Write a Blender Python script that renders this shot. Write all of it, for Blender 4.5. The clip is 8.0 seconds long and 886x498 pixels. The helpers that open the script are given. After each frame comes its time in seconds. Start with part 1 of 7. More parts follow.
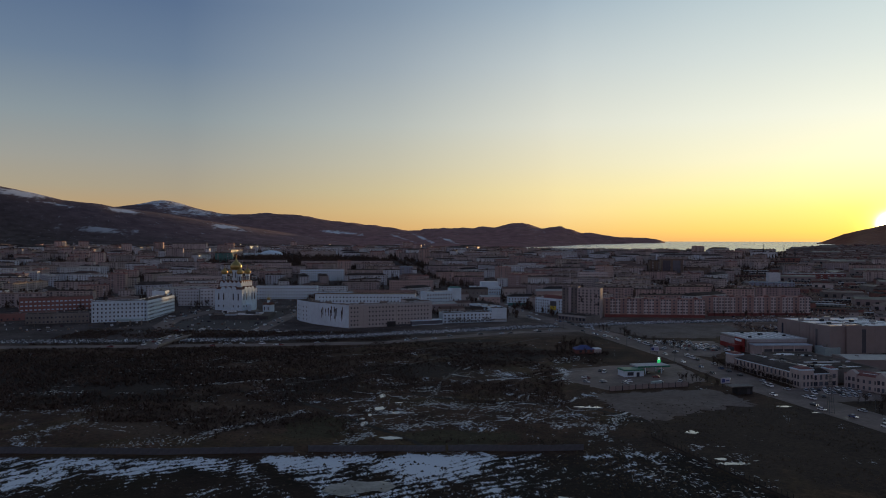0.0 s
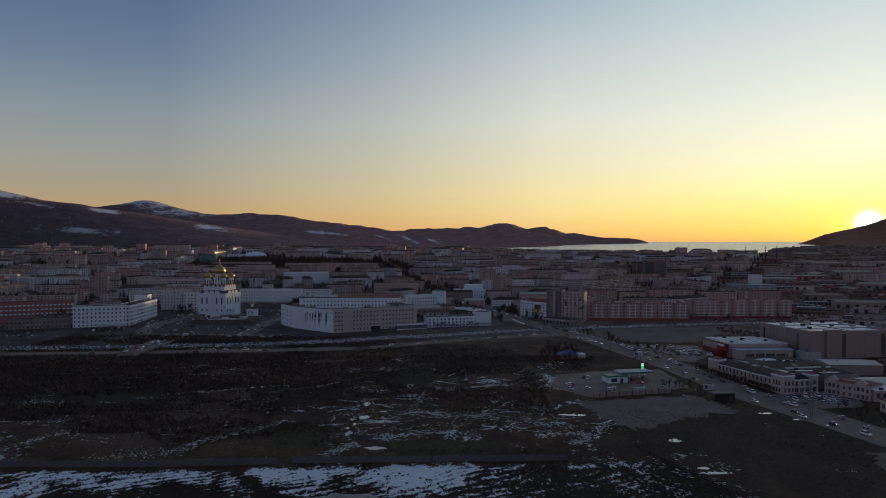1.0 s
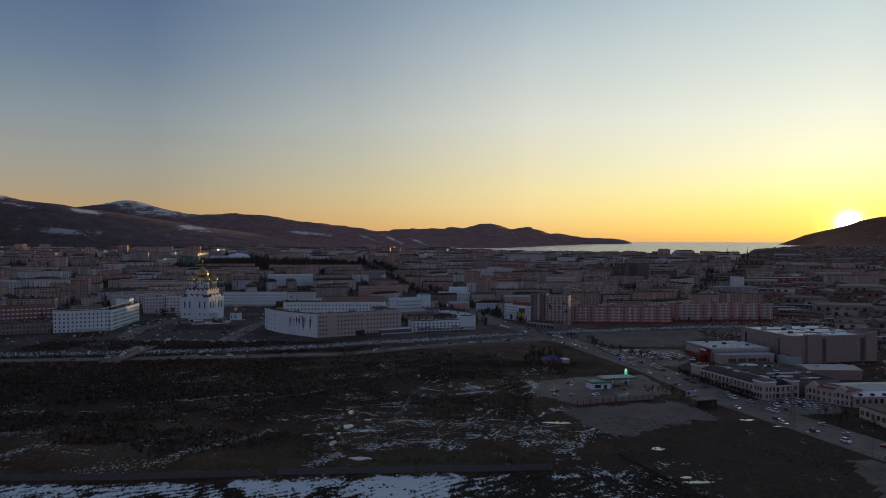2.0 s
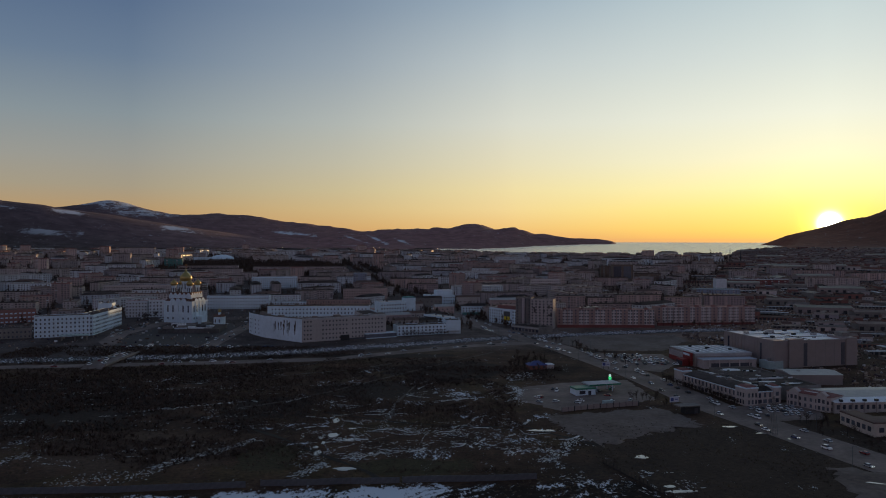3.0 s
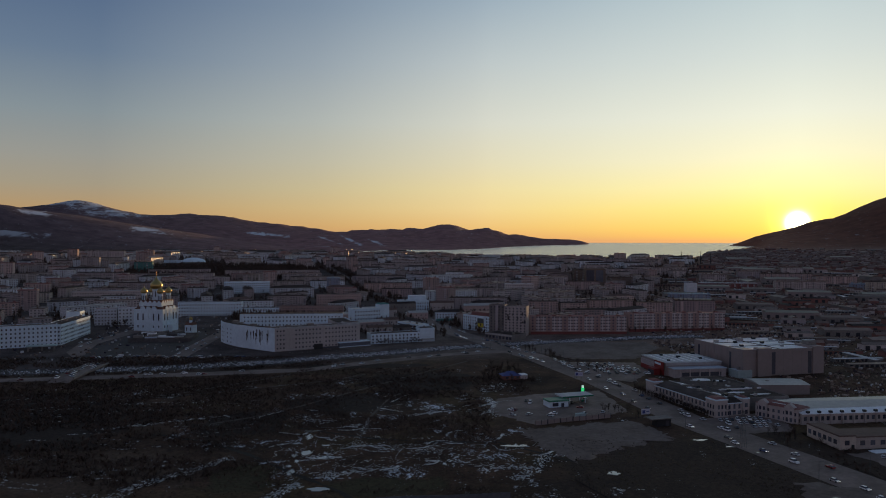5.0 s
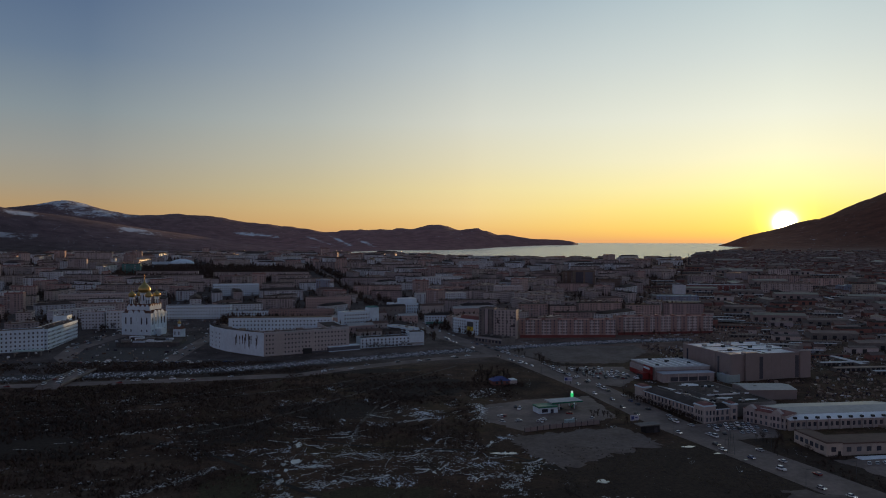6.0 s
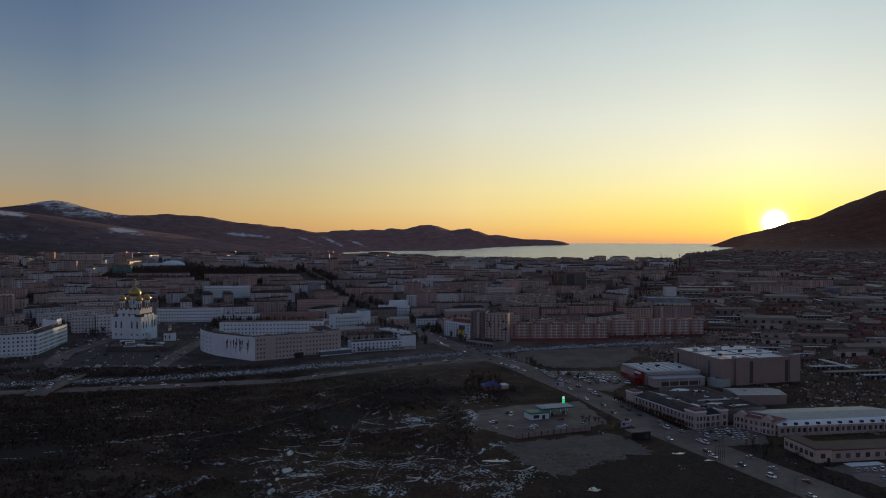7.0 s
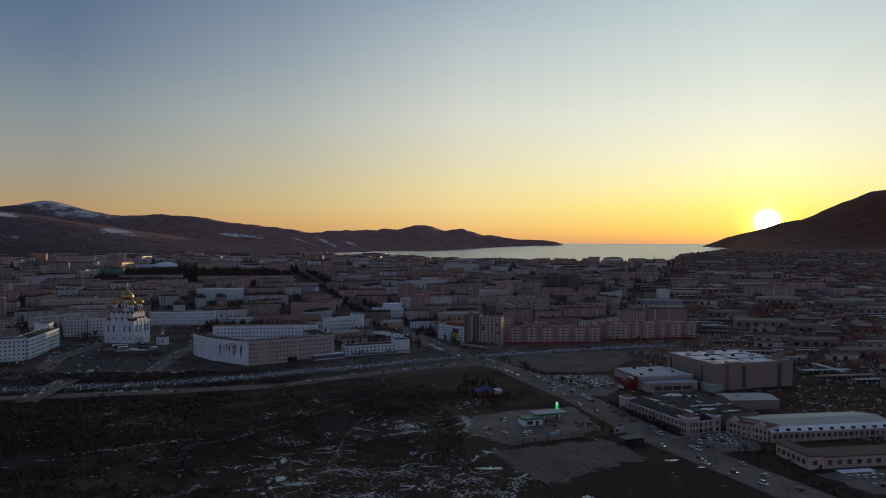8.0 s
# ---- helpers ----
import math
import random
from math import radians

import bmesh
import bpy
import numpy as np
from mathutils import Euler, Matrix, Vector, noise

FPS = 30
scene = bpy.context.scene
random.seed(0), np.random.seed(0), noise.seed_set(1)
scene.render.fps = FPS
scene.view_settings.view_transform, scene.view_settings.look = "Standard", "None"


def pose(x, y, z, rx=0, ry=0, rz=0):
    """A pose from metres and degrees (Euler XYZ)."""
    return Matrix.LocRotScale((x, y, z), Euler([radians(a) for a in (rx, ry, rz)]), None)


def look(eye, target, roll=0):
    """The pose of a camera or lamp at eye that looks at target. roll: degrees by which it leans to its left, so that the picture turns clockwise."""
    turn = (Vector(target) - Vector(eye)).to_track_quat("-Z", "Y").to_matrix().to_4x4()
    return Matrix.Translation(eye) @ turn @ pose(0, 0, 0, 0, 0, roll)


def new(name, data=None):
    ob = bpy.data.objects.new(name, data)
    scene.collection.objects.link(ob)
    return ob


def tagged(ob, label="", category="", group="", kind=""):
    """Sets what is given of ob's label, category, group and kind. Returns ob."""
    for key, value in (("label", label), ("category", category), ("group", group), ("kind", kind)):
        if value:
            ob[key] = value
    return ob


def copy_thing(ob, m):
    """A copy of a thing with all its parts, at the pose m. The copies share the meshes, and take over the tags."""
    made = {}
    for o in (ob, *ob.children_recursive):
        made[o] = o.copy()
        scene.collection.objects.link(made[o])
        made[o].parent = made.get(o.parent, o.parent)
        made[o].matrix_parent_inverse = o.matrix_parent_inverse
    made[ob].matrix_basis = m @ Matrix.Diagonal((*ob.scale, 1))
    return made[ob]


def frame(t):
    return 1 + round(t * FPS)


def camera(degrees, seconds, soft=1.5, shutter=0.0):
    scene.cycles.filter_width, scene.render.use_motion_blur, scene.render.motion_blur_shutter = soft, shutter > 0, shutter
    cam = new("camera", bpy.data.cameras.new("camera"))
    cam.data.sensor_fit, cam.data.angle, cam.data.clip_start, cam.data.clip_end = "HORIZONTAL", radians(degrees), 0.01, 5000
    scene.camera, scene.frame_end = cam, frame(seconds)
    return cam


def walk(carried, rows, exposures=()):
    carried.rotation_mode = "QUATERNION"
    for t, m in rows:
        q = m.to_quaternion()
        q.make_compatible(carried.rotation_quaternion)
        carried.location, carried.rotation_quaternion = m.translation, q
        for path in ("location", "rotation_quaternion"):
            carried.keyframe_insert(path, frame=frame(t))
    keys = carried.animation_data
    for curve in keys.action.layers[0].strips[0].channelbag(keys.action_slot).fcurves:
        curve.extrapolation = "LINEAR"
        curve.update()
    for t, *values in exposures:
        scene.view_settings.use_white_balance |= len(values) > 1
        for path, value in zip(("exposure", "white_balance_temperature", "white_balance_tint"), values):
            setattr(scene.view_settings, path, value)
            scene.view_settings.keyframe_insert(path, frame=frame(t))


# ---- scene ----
cam = camera(61.3, 8.0, soft=1.0)
# seconds, place, tilt, roll and heading of the climbing camera
PATH = [
    (0.0, (0, 0, 81.57), 89.641, -0.15, 1.215),
    (0.5, (0, 0, 83.85), 89.625, -0.15, 0.635),
    (1.0, (0, 0, 86.12), 89.609, -0.15, 0.043),
    (1.5, (0, 0, 88.37), 89.592, -0.15, -0.553),
    (2.0, (0, 0, 90.61), 89.576, -0.15, -1.145),
    (2.5, (0, 0, 92.84), 89.560, -0.15, -1.728),
    (3.0, (0, 0, 95.06), 89.543, -0.15, -2.294),
    (3.5, (0, 0, 97.26), 89.527, -0.15, -2.838),
    (4.0, (0, 0, 99.46), 89.511, -0.15, -3.355),
    (4.5, (0, 0, 101.64), 89.494, -0.15, -3.842),
    (5.0, (0, 0, 103.81), 89.478, -0.15, -4.296),
    (5.5, (0, 0, 105.96), 89.462, -0.15, -4.712),
    (6.0, (0, 0, 108.11), 89.445, -0.15, -5.091),
    (6.5, (0, 0, 110.24), 89.429, -0.15, -5.430),
    (7.0, (0, 0, 112.37), 89.413, -0.15, -5.729),
    (7.5, (0, 0, 114.48), 89.397, -0.15, -5.989),
    (8.0, (0, 0, 116.58), 89.380, -0.15, -6.210),
]
walk(cam, [(t, pose(*eye, rx, ry, rz)) for t, eye, rx, ry, rz in PATH], [(0.0, 0.12), (3.0, 0.04), (8.0, 0.0)])

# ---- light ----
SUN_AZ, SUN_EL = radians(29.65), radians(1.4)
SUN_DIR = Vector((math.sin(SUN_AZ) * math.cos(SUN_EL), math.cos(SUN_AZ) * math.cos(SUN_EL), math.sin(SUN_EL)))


def lin(r, g, b, a=1.0):
    """Linear colour from 8-bit display values."""
    return tuple(((c / 255 + 0.055) / 1.055) ** 2.4 if c > 10 else c / 255 / 12.92 for c in (r, g, b)) + (a,)


def node(tree, kind, **values):
    n = tree.nodes.new(kind)
    for key, value in values.items():
        if key in n.inputs:
            n.inputs[key].default_value = value
    return n


def maths(tree, operation, a, b=None, clamp=False):
    n = tree.nodes.new("ShaderNodeMath")
    n.operation, n.use_clamp = operation, clamp
    for i, v in enumerate((a, b)):
        if v is None:
            continue
        if isinstance(v, (int, float)):
            n.inputs[i].default_value = v
        else:
            tree.links.new(v, n.inputs[i])
    return n.outputs[0]


def ramp(tree, fac, stops, smooth=False):
    n = tree.nodes.new("ShaderNodeValToRGB")
    n.color_ramp.interpolation = "EASE" if smooth else "LINEAR"
    e = n.color_ramp.elements
    while len(e) < len(stops):
        e.new(0.5)
    for el, (p, c) in zip(e, stops):
        el.position = p
        el.color = c if isinstance(c, tuple) else (c, c, c, 1)
    tree.links.new(fac, n.inputs[0])
    return n.outputs[0]


def mix(tree, fac, a, b, blend="MIX"):
    n = tree.nodes.new("ShaderNodeMix")
    n.data_type, n.blend_type = "RGBA", blend
    for sock, v in ((n.inputs[0], fac), (n.inputs[6], a), (n.inputs[7], b)):
        if isinstance(v, (int, float, tuple)):
            sock.default_value = v
        else:
            tree.links.new(v, sock)
    return n.outputs[2]


def make_world():
    world = bpy.data.worlds.new("dusk_sky")
    world.use_nodes = True
    scene.world = world
    t = world.node_tree
    t.nodes.clear()
    co = t.nodes.new("ShaderNodeTexCoord")
    sep = t.nodes.new("ShaderNodeSeparateXYZ")
    t.links.new(co.outputs["Generated"], sep.inputs[0])
    # elevation in degrees / 60, and how near the heading is to the sun's
    elev = maths(t, "MULTIPLY", maths(t, "ARCSINE", sep.outputs[2]), 180 / math.pi / 60, clamp=True)
    flat = t.nodes.new("ShaderNodeVectorMath")
    flat.operation = "MULTIPLY"
    flat.inputs[1].default_value = (1, 1, 0)
    t.links.new(co.outputs["Generated"], flat.inputs[0])
    unit = t.nodes.new("ShaderNodeVectorMath")
    unit.operation = "NORMALIZE"
    t.links.new(flat.outputs[0], unit.inputs[0])
    dot = t.nodes.new("ShaderNodeVectorMath")
    dot.operation = "DOT_PRODUCT"
    dot.inputs[1].default_value = (math.sin(SUN_AZ), math.cos(SUN_AZ), 0)
    t.links.new(unit.outputs[0], dot.inputs[0])
    turn = maths(t, "MULTIPLY", maths(t, "ARCCOSINE", dot.outputs["Value"]), 1 / math.pi)
    E = 60.0
    away = ramp(t, elev, [(0.0, lin(176, 132, 96)), (1.2 / E, lin(180, 140, 98)), (2.5 / E, lin(174, 147, 110)), (4 / E, lin(160, 150, 130)), (6 / E, lin(149, 149, 143)),
                          (9 / E, lin(130, 142, 149)), (13 / E, lin(101, 120, 143)), (17 / E, lin(83, 104, 134)), (24 / E, lin(84, 102, 128)), (35 / E, lin(86, 100, 123)), (1.0, lin(72, 91, 115))])
    side = ramp(t, elev, [(0.0, lin(212, 156, 112)), (0.4 / E, lin(222, 170, 112)), (1.2 / E, lin(231, 192, 124)), (2.5 / E, lin(234, 209, 148)), (4 / E, lin(231, 215, 162)), (6 / E, lin(221, 214, 182)),
                          (9 / E, lin(210, 212, 200)), (13.5 / E, lin(185, 195, 197)), (18 / E, lin(152, 170, 184)), (35 / E, lin(98, 115, 138)), (1.0, lin(72, 91, 115))])
    near = ramp(t, elev, [(0.0, lin(224, 168, 112)), (0.4 / E, lin(240, 192, 100)), (1 / E, lin(247, 212, 104)), (2.5 / E, lin(247, 233, 134)), (4 / E, lin(245, 242, 176)), (6 / E, lin(241, 242, 206)),
                          (9 / E, lin(230, 236, 220)), (13 / E, lin(209, 220, 216)), (18 / E, lin(184, 202, 207)), (35 / E, lin(112, 130, 150)), (1.0, lin(72, 91, 115))])
    back = ramp(t, elev, [(0.0, lin(130, 120, 137)), (6 / E, lin(150, 134, 149)), (14 / E, lin(130, 129, 150)), (30 / E, lin(86, 97, 121)), (1.0, lin(56, 77, 106))])
    a = mix(t, ramp(t, turn, [(0.0, 0.0), (12 / 180, 0.42), (23 / 180, 1.0)]), near, side)
    b = mix(t, ramp(t, turn, [(22 / 180, 0.0), (35 / 180, 0.56), (50 / 180, 1.0)]), a, away)
    c = mix(t, ramp(t, turn, [(75 / 180, 0.0), (150 / 180, 1.0)], True), b, back)
    # aureole and disc of the sun
    d3 = t.nodes.new("ShaderNodeVectorMath")
    d3.operation = "DOT_PRODUCT"
    d3.inputs[1].default_value = SUN_DIR
    t.links.new(co.outputs["Generated"], d3.inputs[0])
    ang = maths(t, "MULTIPLY", maths(t, "ARCCOSINE", maths(t, "MINIMUM", d3.outputs["Value"], 1.0)), 180 / math.pi)
    def bell(width, power):
        return maths(t, "POWER", 2.718, maths(t, "MULTIPLY", maths(t, "POWER", maths(t, "MULTIPLY", ang, 1 / width), power), -1.0))
    glow = mix(t, 1.0, mix(t, bell(1.05, 1.9), (0, 0, 0, 1), (2.2, 2.0, 0.3, 1)), mix(t, bell(3.4, 1.2), (0, 0, 0, 1), (0.14, 0.15, 0.0, 1)), "ADD")
    glow = mix(t, 1.0, glow, mix(t, bell(0.55, 2.4), (0, 0, 0, 1), (10, 9, 7, 1)), "ADD")
    total = mix(t, 1.0, c, glow, "ADD")
    bg = node(t, "ShaderNodeBackground", Strength=SKY)
    t.links.new(total, bg.inputs["Color"])
    sky = t.nodes.new("ShaderNodeTexSky")
    sky.sky_type, sky.sun_disc = "NISHITA", False
    sky.sun_elevation, sky.sun_rotation = SUN_EL, SUN_AZ
    bg2 = node(t, "ShaderNodeBackground", Strength=NISHITA)
    t.links.new(sky.outputs[0], bg2.inputs["Color"])
    add = t.nodes.new("ShaderNodeAddShader")
    t.links.new(bg.outputs[0], add.inputs[0])
    t.links.new(bg2.outputs[0], add.inputs[1])
    out = t.nodes.new("ShaderNodeOutputWorld")
    t.links.new(add.outputs[0], out.inputs[0])


SKY, NISHITA = 1.0, 0.008
make_world()
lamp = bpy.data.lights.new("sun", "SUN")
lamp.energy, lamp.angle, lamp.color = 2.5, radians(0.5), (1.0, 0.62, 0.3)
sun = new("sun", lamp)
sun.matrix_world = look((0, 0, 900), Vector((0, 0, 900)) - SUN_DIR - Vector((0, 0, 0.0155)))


# ---- materials ----
def material(name, base, rough=0.85, metal=0.0, vary=0.25, scale=0.5, bump=0.0, tint=0.0, second=None, amount=0.5, spec=0.3):
    """Base colour with two scales of stain and grain; tint: how far single objects differ; second: a patchy second colour."""
    m = bpy.data.materials.new(name)
    m.use_nodes = True
    t = m.node_tree
    b = t.nodes["Principled BSDF"]
    b.inputs["Roughness"].default_value, b.inputs["Metallic"].default_value = rough, metal
    b.inputs["Specular IOR Level"].default_value = spec
    co = t.nodes.new("ShaderNodeTexCoord").outputs["Object"]
    n1 = node(t, "ShaderNodeTexNoise", Scale=scale * 0.12, Detail=4.0)
    n2 = node(t, "ShaderNodeTexNoise", Scale=scale, Detail=6.0, Roughness=0.65)
    for n in (n1, n2):
        t.links.new(co, n.inputs["Vector"])
    col = tuple(base) + (1,)
    if second:
        f = ramp(t, n1.outputs["Fac"], [(0.5 - 0.12, 0.0), (0.5 + 0.12, amount)])
        col = mix(t, f, col, tuple(second) + (1,))
    lo, hi = 1 - vary, 1 + vary
    col = mix(t, 1.0, col, ramp(t, n1.outputs["Fac"], [(0.3, (lo, lo, lo, 1)), (0.7, (hi, hi, hi, 1))]), "MULTIPLY")
    col = mix(t, 1.0, col, ramp(t, n2.outputs["Fac"], [(0.3, (lo, lo, lo, 1)), (0.7, (hi, hi, hi, 1))]), "MULTIPLY")
    if tint:
        rnd = maths(t, "FRACT", maths(t, "ADD", t.nodes.new("ShaderNodeObjectInfo").outputs["Random"], t.nodes.new("ShaderNodeNewGeometry").outputs["Random Per Island"]))
        col = mix(t, 1.0, col, ramp(t, rnd, [(0.0, (1 - tint, 1 - tint, 1 - tint * 0.8, 1)), (0.5, (1, 1 - tint * 0.2, 1 - tint * 0.35, 1)), (1.0, (1 + tint, 1 + tint, 1 + tint, 1))]), "MULTIPLY")
    t.links.new(col, b.inputs["Base Color"])
    if bump:
        bp = node(t, "ShaderNodeBump", Strength=bump, Distance=0.1)
        t.links.new(n2.outputs["Fac"], bp.inputs["Height"])
        t.links.new(bp.outputs[0], b.inputs["Normal"])
    return m


MAT = {
    "old_asphalt": material("old_asphalt", (0.098, 0.08, 0.074), 0.85, vary=0.3, scale=0.3, spec=0.2, second=(0.05, 0.042, 0.036), amount=0.9),
    "asphalt": material("asphalt", (0.172, 0.122, 0.103), 0.8, vary=0.22, scale=0.4, spec=0.3, second=(0.225, 0.166, 0.143)),
    "gravel": material("gravel", (0.21, 0.158, 0.138), 0.9, vary=0.3, scale=0.35, spec=0.25, second=(0.092, 0.065, 0.051), amount=0.85),
    "white_wall": material("white_wall", (0.66, 0.76, 0.83), 0.85, vary=0.09, scale=0.3),
    "beige_wall": material("beige_wall", (0.45, 0.395, 0.375), 0.85, vary=0.08, scale=0.3),
    "tower_wall": material("tower_wall", (0.432, 0.367, 0.340), 0.9, vary=0.12, scale=0.25),
    "panel": material("panel", (0.48, 0.412, 0.392), 0.9, vary=0.14, scale=0.25, tint=0.24),
    "town_white": material("town_white", (0.62, 0.64, 0.67), 0.9, vary=0.12, scale=0.25, tint=0.15),
    "town_blue": material("town_blue", (0.30, 0.33, 0.41), 0.8, vary=0.12, scale=0.25),
    "roof_rust": material("roof_rust", (0.20, 0.135, 0.11), 0.65, vary=0.2, scale=0.2, tint=0.4, spec=0.4, second=(0.13, 0.095, 0.08)),
    "roof_olive": material("roof_olive", (0.22, 0.2, 0.155), 0.6, vary=0.15, scale=0.2, tint=0.3, spec=0.4),
    "pink_panel": material("pink_panel", (0.367, 0.245, 0.221), 0.9, vary=0.1, scale=0.25),
    "brick_red": material("brick_red", (0.25, 0.115, 0.095), 0.9, vary=0.15, scale=0.4),
    "roof_felt": material("roof_felt", (0.068, 0.054, 0.048), 0.95, vary=0.25, scale=0.2, tint=0.3, spec=0.1, second=(0.14, 0.115, 0.105)),
    "roof_snow": material("roof_snow", (0.80, 0.81, 0.83), 0.6, vary=0.12, scale=0.15, second=(0.52, 0.52, 0.54)),
    "roof_metal": material("roof_metal", (0.42, 0.40, 0.385), 0.5, vary=0.15, scale=0.3, second=(0.28, 0.265, 0.25)),
    "roof_red": material("roof_red", (0.22, 0.09, 0.08), 0.7, vary=0.15, scale=0.3),
    "glass": material("glass", (0.095, 0.10, 0.12), 0.22, vary=0.2, scale=0.2, tint=0.5, spec=0.5),
    "far_glass": material("far_glass", (0.14, 0.125, 0.125), 0.3, vary=0.3, scale=0.2, tint=0.6, spec=0.5),
    "balcony": material("balcony", (0.36, 0.345, 0.35), 0.85, vary=0.2, scale=0.3, tint=0.6),
    "grey_clad": material("grey_clad", (0.292, 0.235, 0.221), 0.6, vary=0.07, scale=0.2),
    "dark_metal": material("dark_metal", (0.05, 0.05, 0.055), 0.5, metal=0.6, vary=0.15, scale=0.5),
    "gold": material("gold", (0.46, 0.32, 0.12), 0.28, metal=1.0, vary=0.06, scale=0.5),
    "concrete": material("concrete", (0.216, 0.191, 0.175), 0.9, vary=0.2, scale=0.5),
    "red_paint": material("red_paint", (0.22, 0.025, 0.024), 0.6, vary=0.08),
    "green_paint": material("green_paint", (0.03, 0.16, 0.10), 0.5, vary=0.1),
    "blue_paint": material("blue_paint", (0.07, 0.085, 0.24), 0.6, vary=0.1),
    "teal_wall": material("teal_wall", (0.10, 0.24, 0.22), 0.8, vary=0.1),
    "dark_stain": material("dark_stain", (0.06, 0.05, 0.045), 0.9, vary=0.3, scale=1.0),
    "copper_roof": material("copper_roof", (0.16, 0.075, 0.05), 0.5, metal=0.3, vary=0.2, scale=0.5),
    "stucco": material("stucco", (0.464, 0.397, 0.368), 0.9, vary=0.14, scale=0.4),
    "cream_wall": material("cream_wall", (0.486, 0.412, 0.350), 0.9, vary=0.12, scale=0.4, tint=0.15),
    "pale_pink": material("pale_pink", (0.497, 0.372, 0.340), 0.9, vary=0.1, scale=0.3, tint=0.25),
    "brown_clad": material("brown_clad", (0.17, 0.12, 0.09), 0.8, vary=0.12, scale=0.3),
    "red_shop": material("red_shop", (0.22, 0.07, 0.06), 0.7, vary=0.15, scale=0.5),
    "yellow_paint": material("yellow_paint", (0.55, 0.42, 0.04), 0.5, vary=0.1),
    "pale_teal": material("pale_teal", (0.36, 0.44, 0.44), 0.7, vary=0.12),
    "pale_board": material("pale_board", (0.5, 0.48, 0.56), 0.6, vary=0.12, scale=1.0),
    "blue_roof": material("blue_roof", (0.24, 0.29, 0.34), 0.6, vary=0.15, scale=0.3, tint=0.2),
    "pale_blue_roof": material("pale_blue_roof", (0.42, 0.47, 0.54), 0.5, vary=0.12, scale=0.3),
    "roof_dull_snow": material("roof_dull_snow", (0.55, 0.55, 0.56), 0.7, vary=0.2, scale=0.2, second=(0.26, 0.25, 0.25)),
    "roof_brown": material("roof_brown", (0.13, 0.075, 0.06), 0.8, vary=0.15, scale=0.3),
    "ice": material("ice", (0.44, 0.47, 0.51), 0.6, vary=0.2, scale=0.4, tint=0.6),
    "car_white": material("car_white", (0.84, 0.84, 0.84), 0.3, vary=0.05, spec=0.5),
    "car_silver": material("car_silver", (0.52, 0.53, 0.55), 0.3, metal=0.2, vary=0.05, spec=0.5),
    "car_dark": material("car_dark", (0.03, 0.032, 0.036), 0.3, vary=0.1, spec=0.5),
    "car_red": material("car_red", (0.28, 0.03, 0.03), 0.3, vary=0.1, spec=0.5),
    "car_blue": material("car_blue", (0.05, 0.08, 0.2), 0.3, vary=0.1, spec=0.5),
    "puddle": material("puddle", (0.34, 0.335, 0.31), 0.08, vary=0.1, scale=0.3, spec=0.5),
    "pond_ice": material("pond_ice", (0.17, 0.155, 0.14), 0.4, vary=0.35, scale=0.6, spec=0.4, second=(0.3, 0.29, 0.28)),
    "mud": material("mud", (0.035, 0.026, 0.02), 0.95, vary=0.3, scale=0.5),
    "salmon_brick": material("salmon_brick", (0.30, 0.145, 0.125), 0.9, vary=0.12, scale=0.4),
    "cross_gold": material("cross_gold", (0.35, 0.16, 0.06), 0.55, metal=0.6, vary=0.1),
    "brush": material("brush", (0.085, 0.055, 0.041), 0.95, vary=0.3, scale=0.2, tint=0.2),
    "bark": material("bark", (0.05, 0.04, 0.035), 0.95, vary=0.3),
    "tussock": material("tussock", (0.081, 0.057, 0.037), 0.95, vary=0.35, scale=0.15),
    "fence_concrete": material("fence_concrete", (0.125, 0.125, 0.135), 0.9, vary=0.2, scale=0.6),
    "steel": material("steel", (0.13, 0.13, 0.13), 0.5, metal=0.6, vary=0.1),
    "clutter": material("clutter", (0.184, 0.142, 0.120), 0.8, vary=0.3, scale=0.3, tint=0.9),
    "clutter_pale": material("clutter_pale", (0.5, 0.5, 0.52), 0.6, vary=0.2, scale=0.3, tint=0.4),
    "bay_wall": material("bay_wall", (0.56, 0.48, 0.455), 0.9, vary=0.1, scale=0.3),
    "dark_stone": material("dark_stone", (0.10, 0.092, 0.09), 0.9, vary=0.25, scale=0.4),
    "old_snow": material("old_snow", (0.55, 0.55, 0.52), 0.8, vary=0.25, scale=0.8, tint=0.4),
    "track": material("track", (0.108, 0.086, 0.070), 0.95, vary=0.25, scale=0.3),
    "river_bed": material("river_bed", (0.05, 0.045, 0.042), 0.9, vary=0.3, scale=0.4),
    "rubber": material("rubber", (0.02, 0.02, 0.02), 0.9),
    "snow": material("snow", (0.78, 0.8, 0.83), 0.7, vary=0.08, scale=0.5),
}


def lamp_material(name, colour, strength):
    m = bpy.data.materials.new(name)
    m.use_nodes = True
    b = m.node_tree.nodes["Principled BSDF"]
    b.inputs["Base Color"].default_value = tuple(colour) + (1,)
    b.inputs["Emission Color"].default_value = tuple(colour) + (1,)
    b.inputs["Emission Strength"].default_value = strength
    return m


MAT["sign_glow"] = lamp_material("sign_glow", (0.02, 0.9, 0.22), 0.75)
MAT["pale_glow"] = lamp_material("pale_glow", (0.75, 0.95, 0.85), 0.5)
MAT["headlight"] = lamp_material("headlight", (1.0, 0.97, 0.9), 1.0)
MAT["warm_lamp"] = lamp_material("warm_lamp", (1.0, 0.6, 0.25), 6.0)


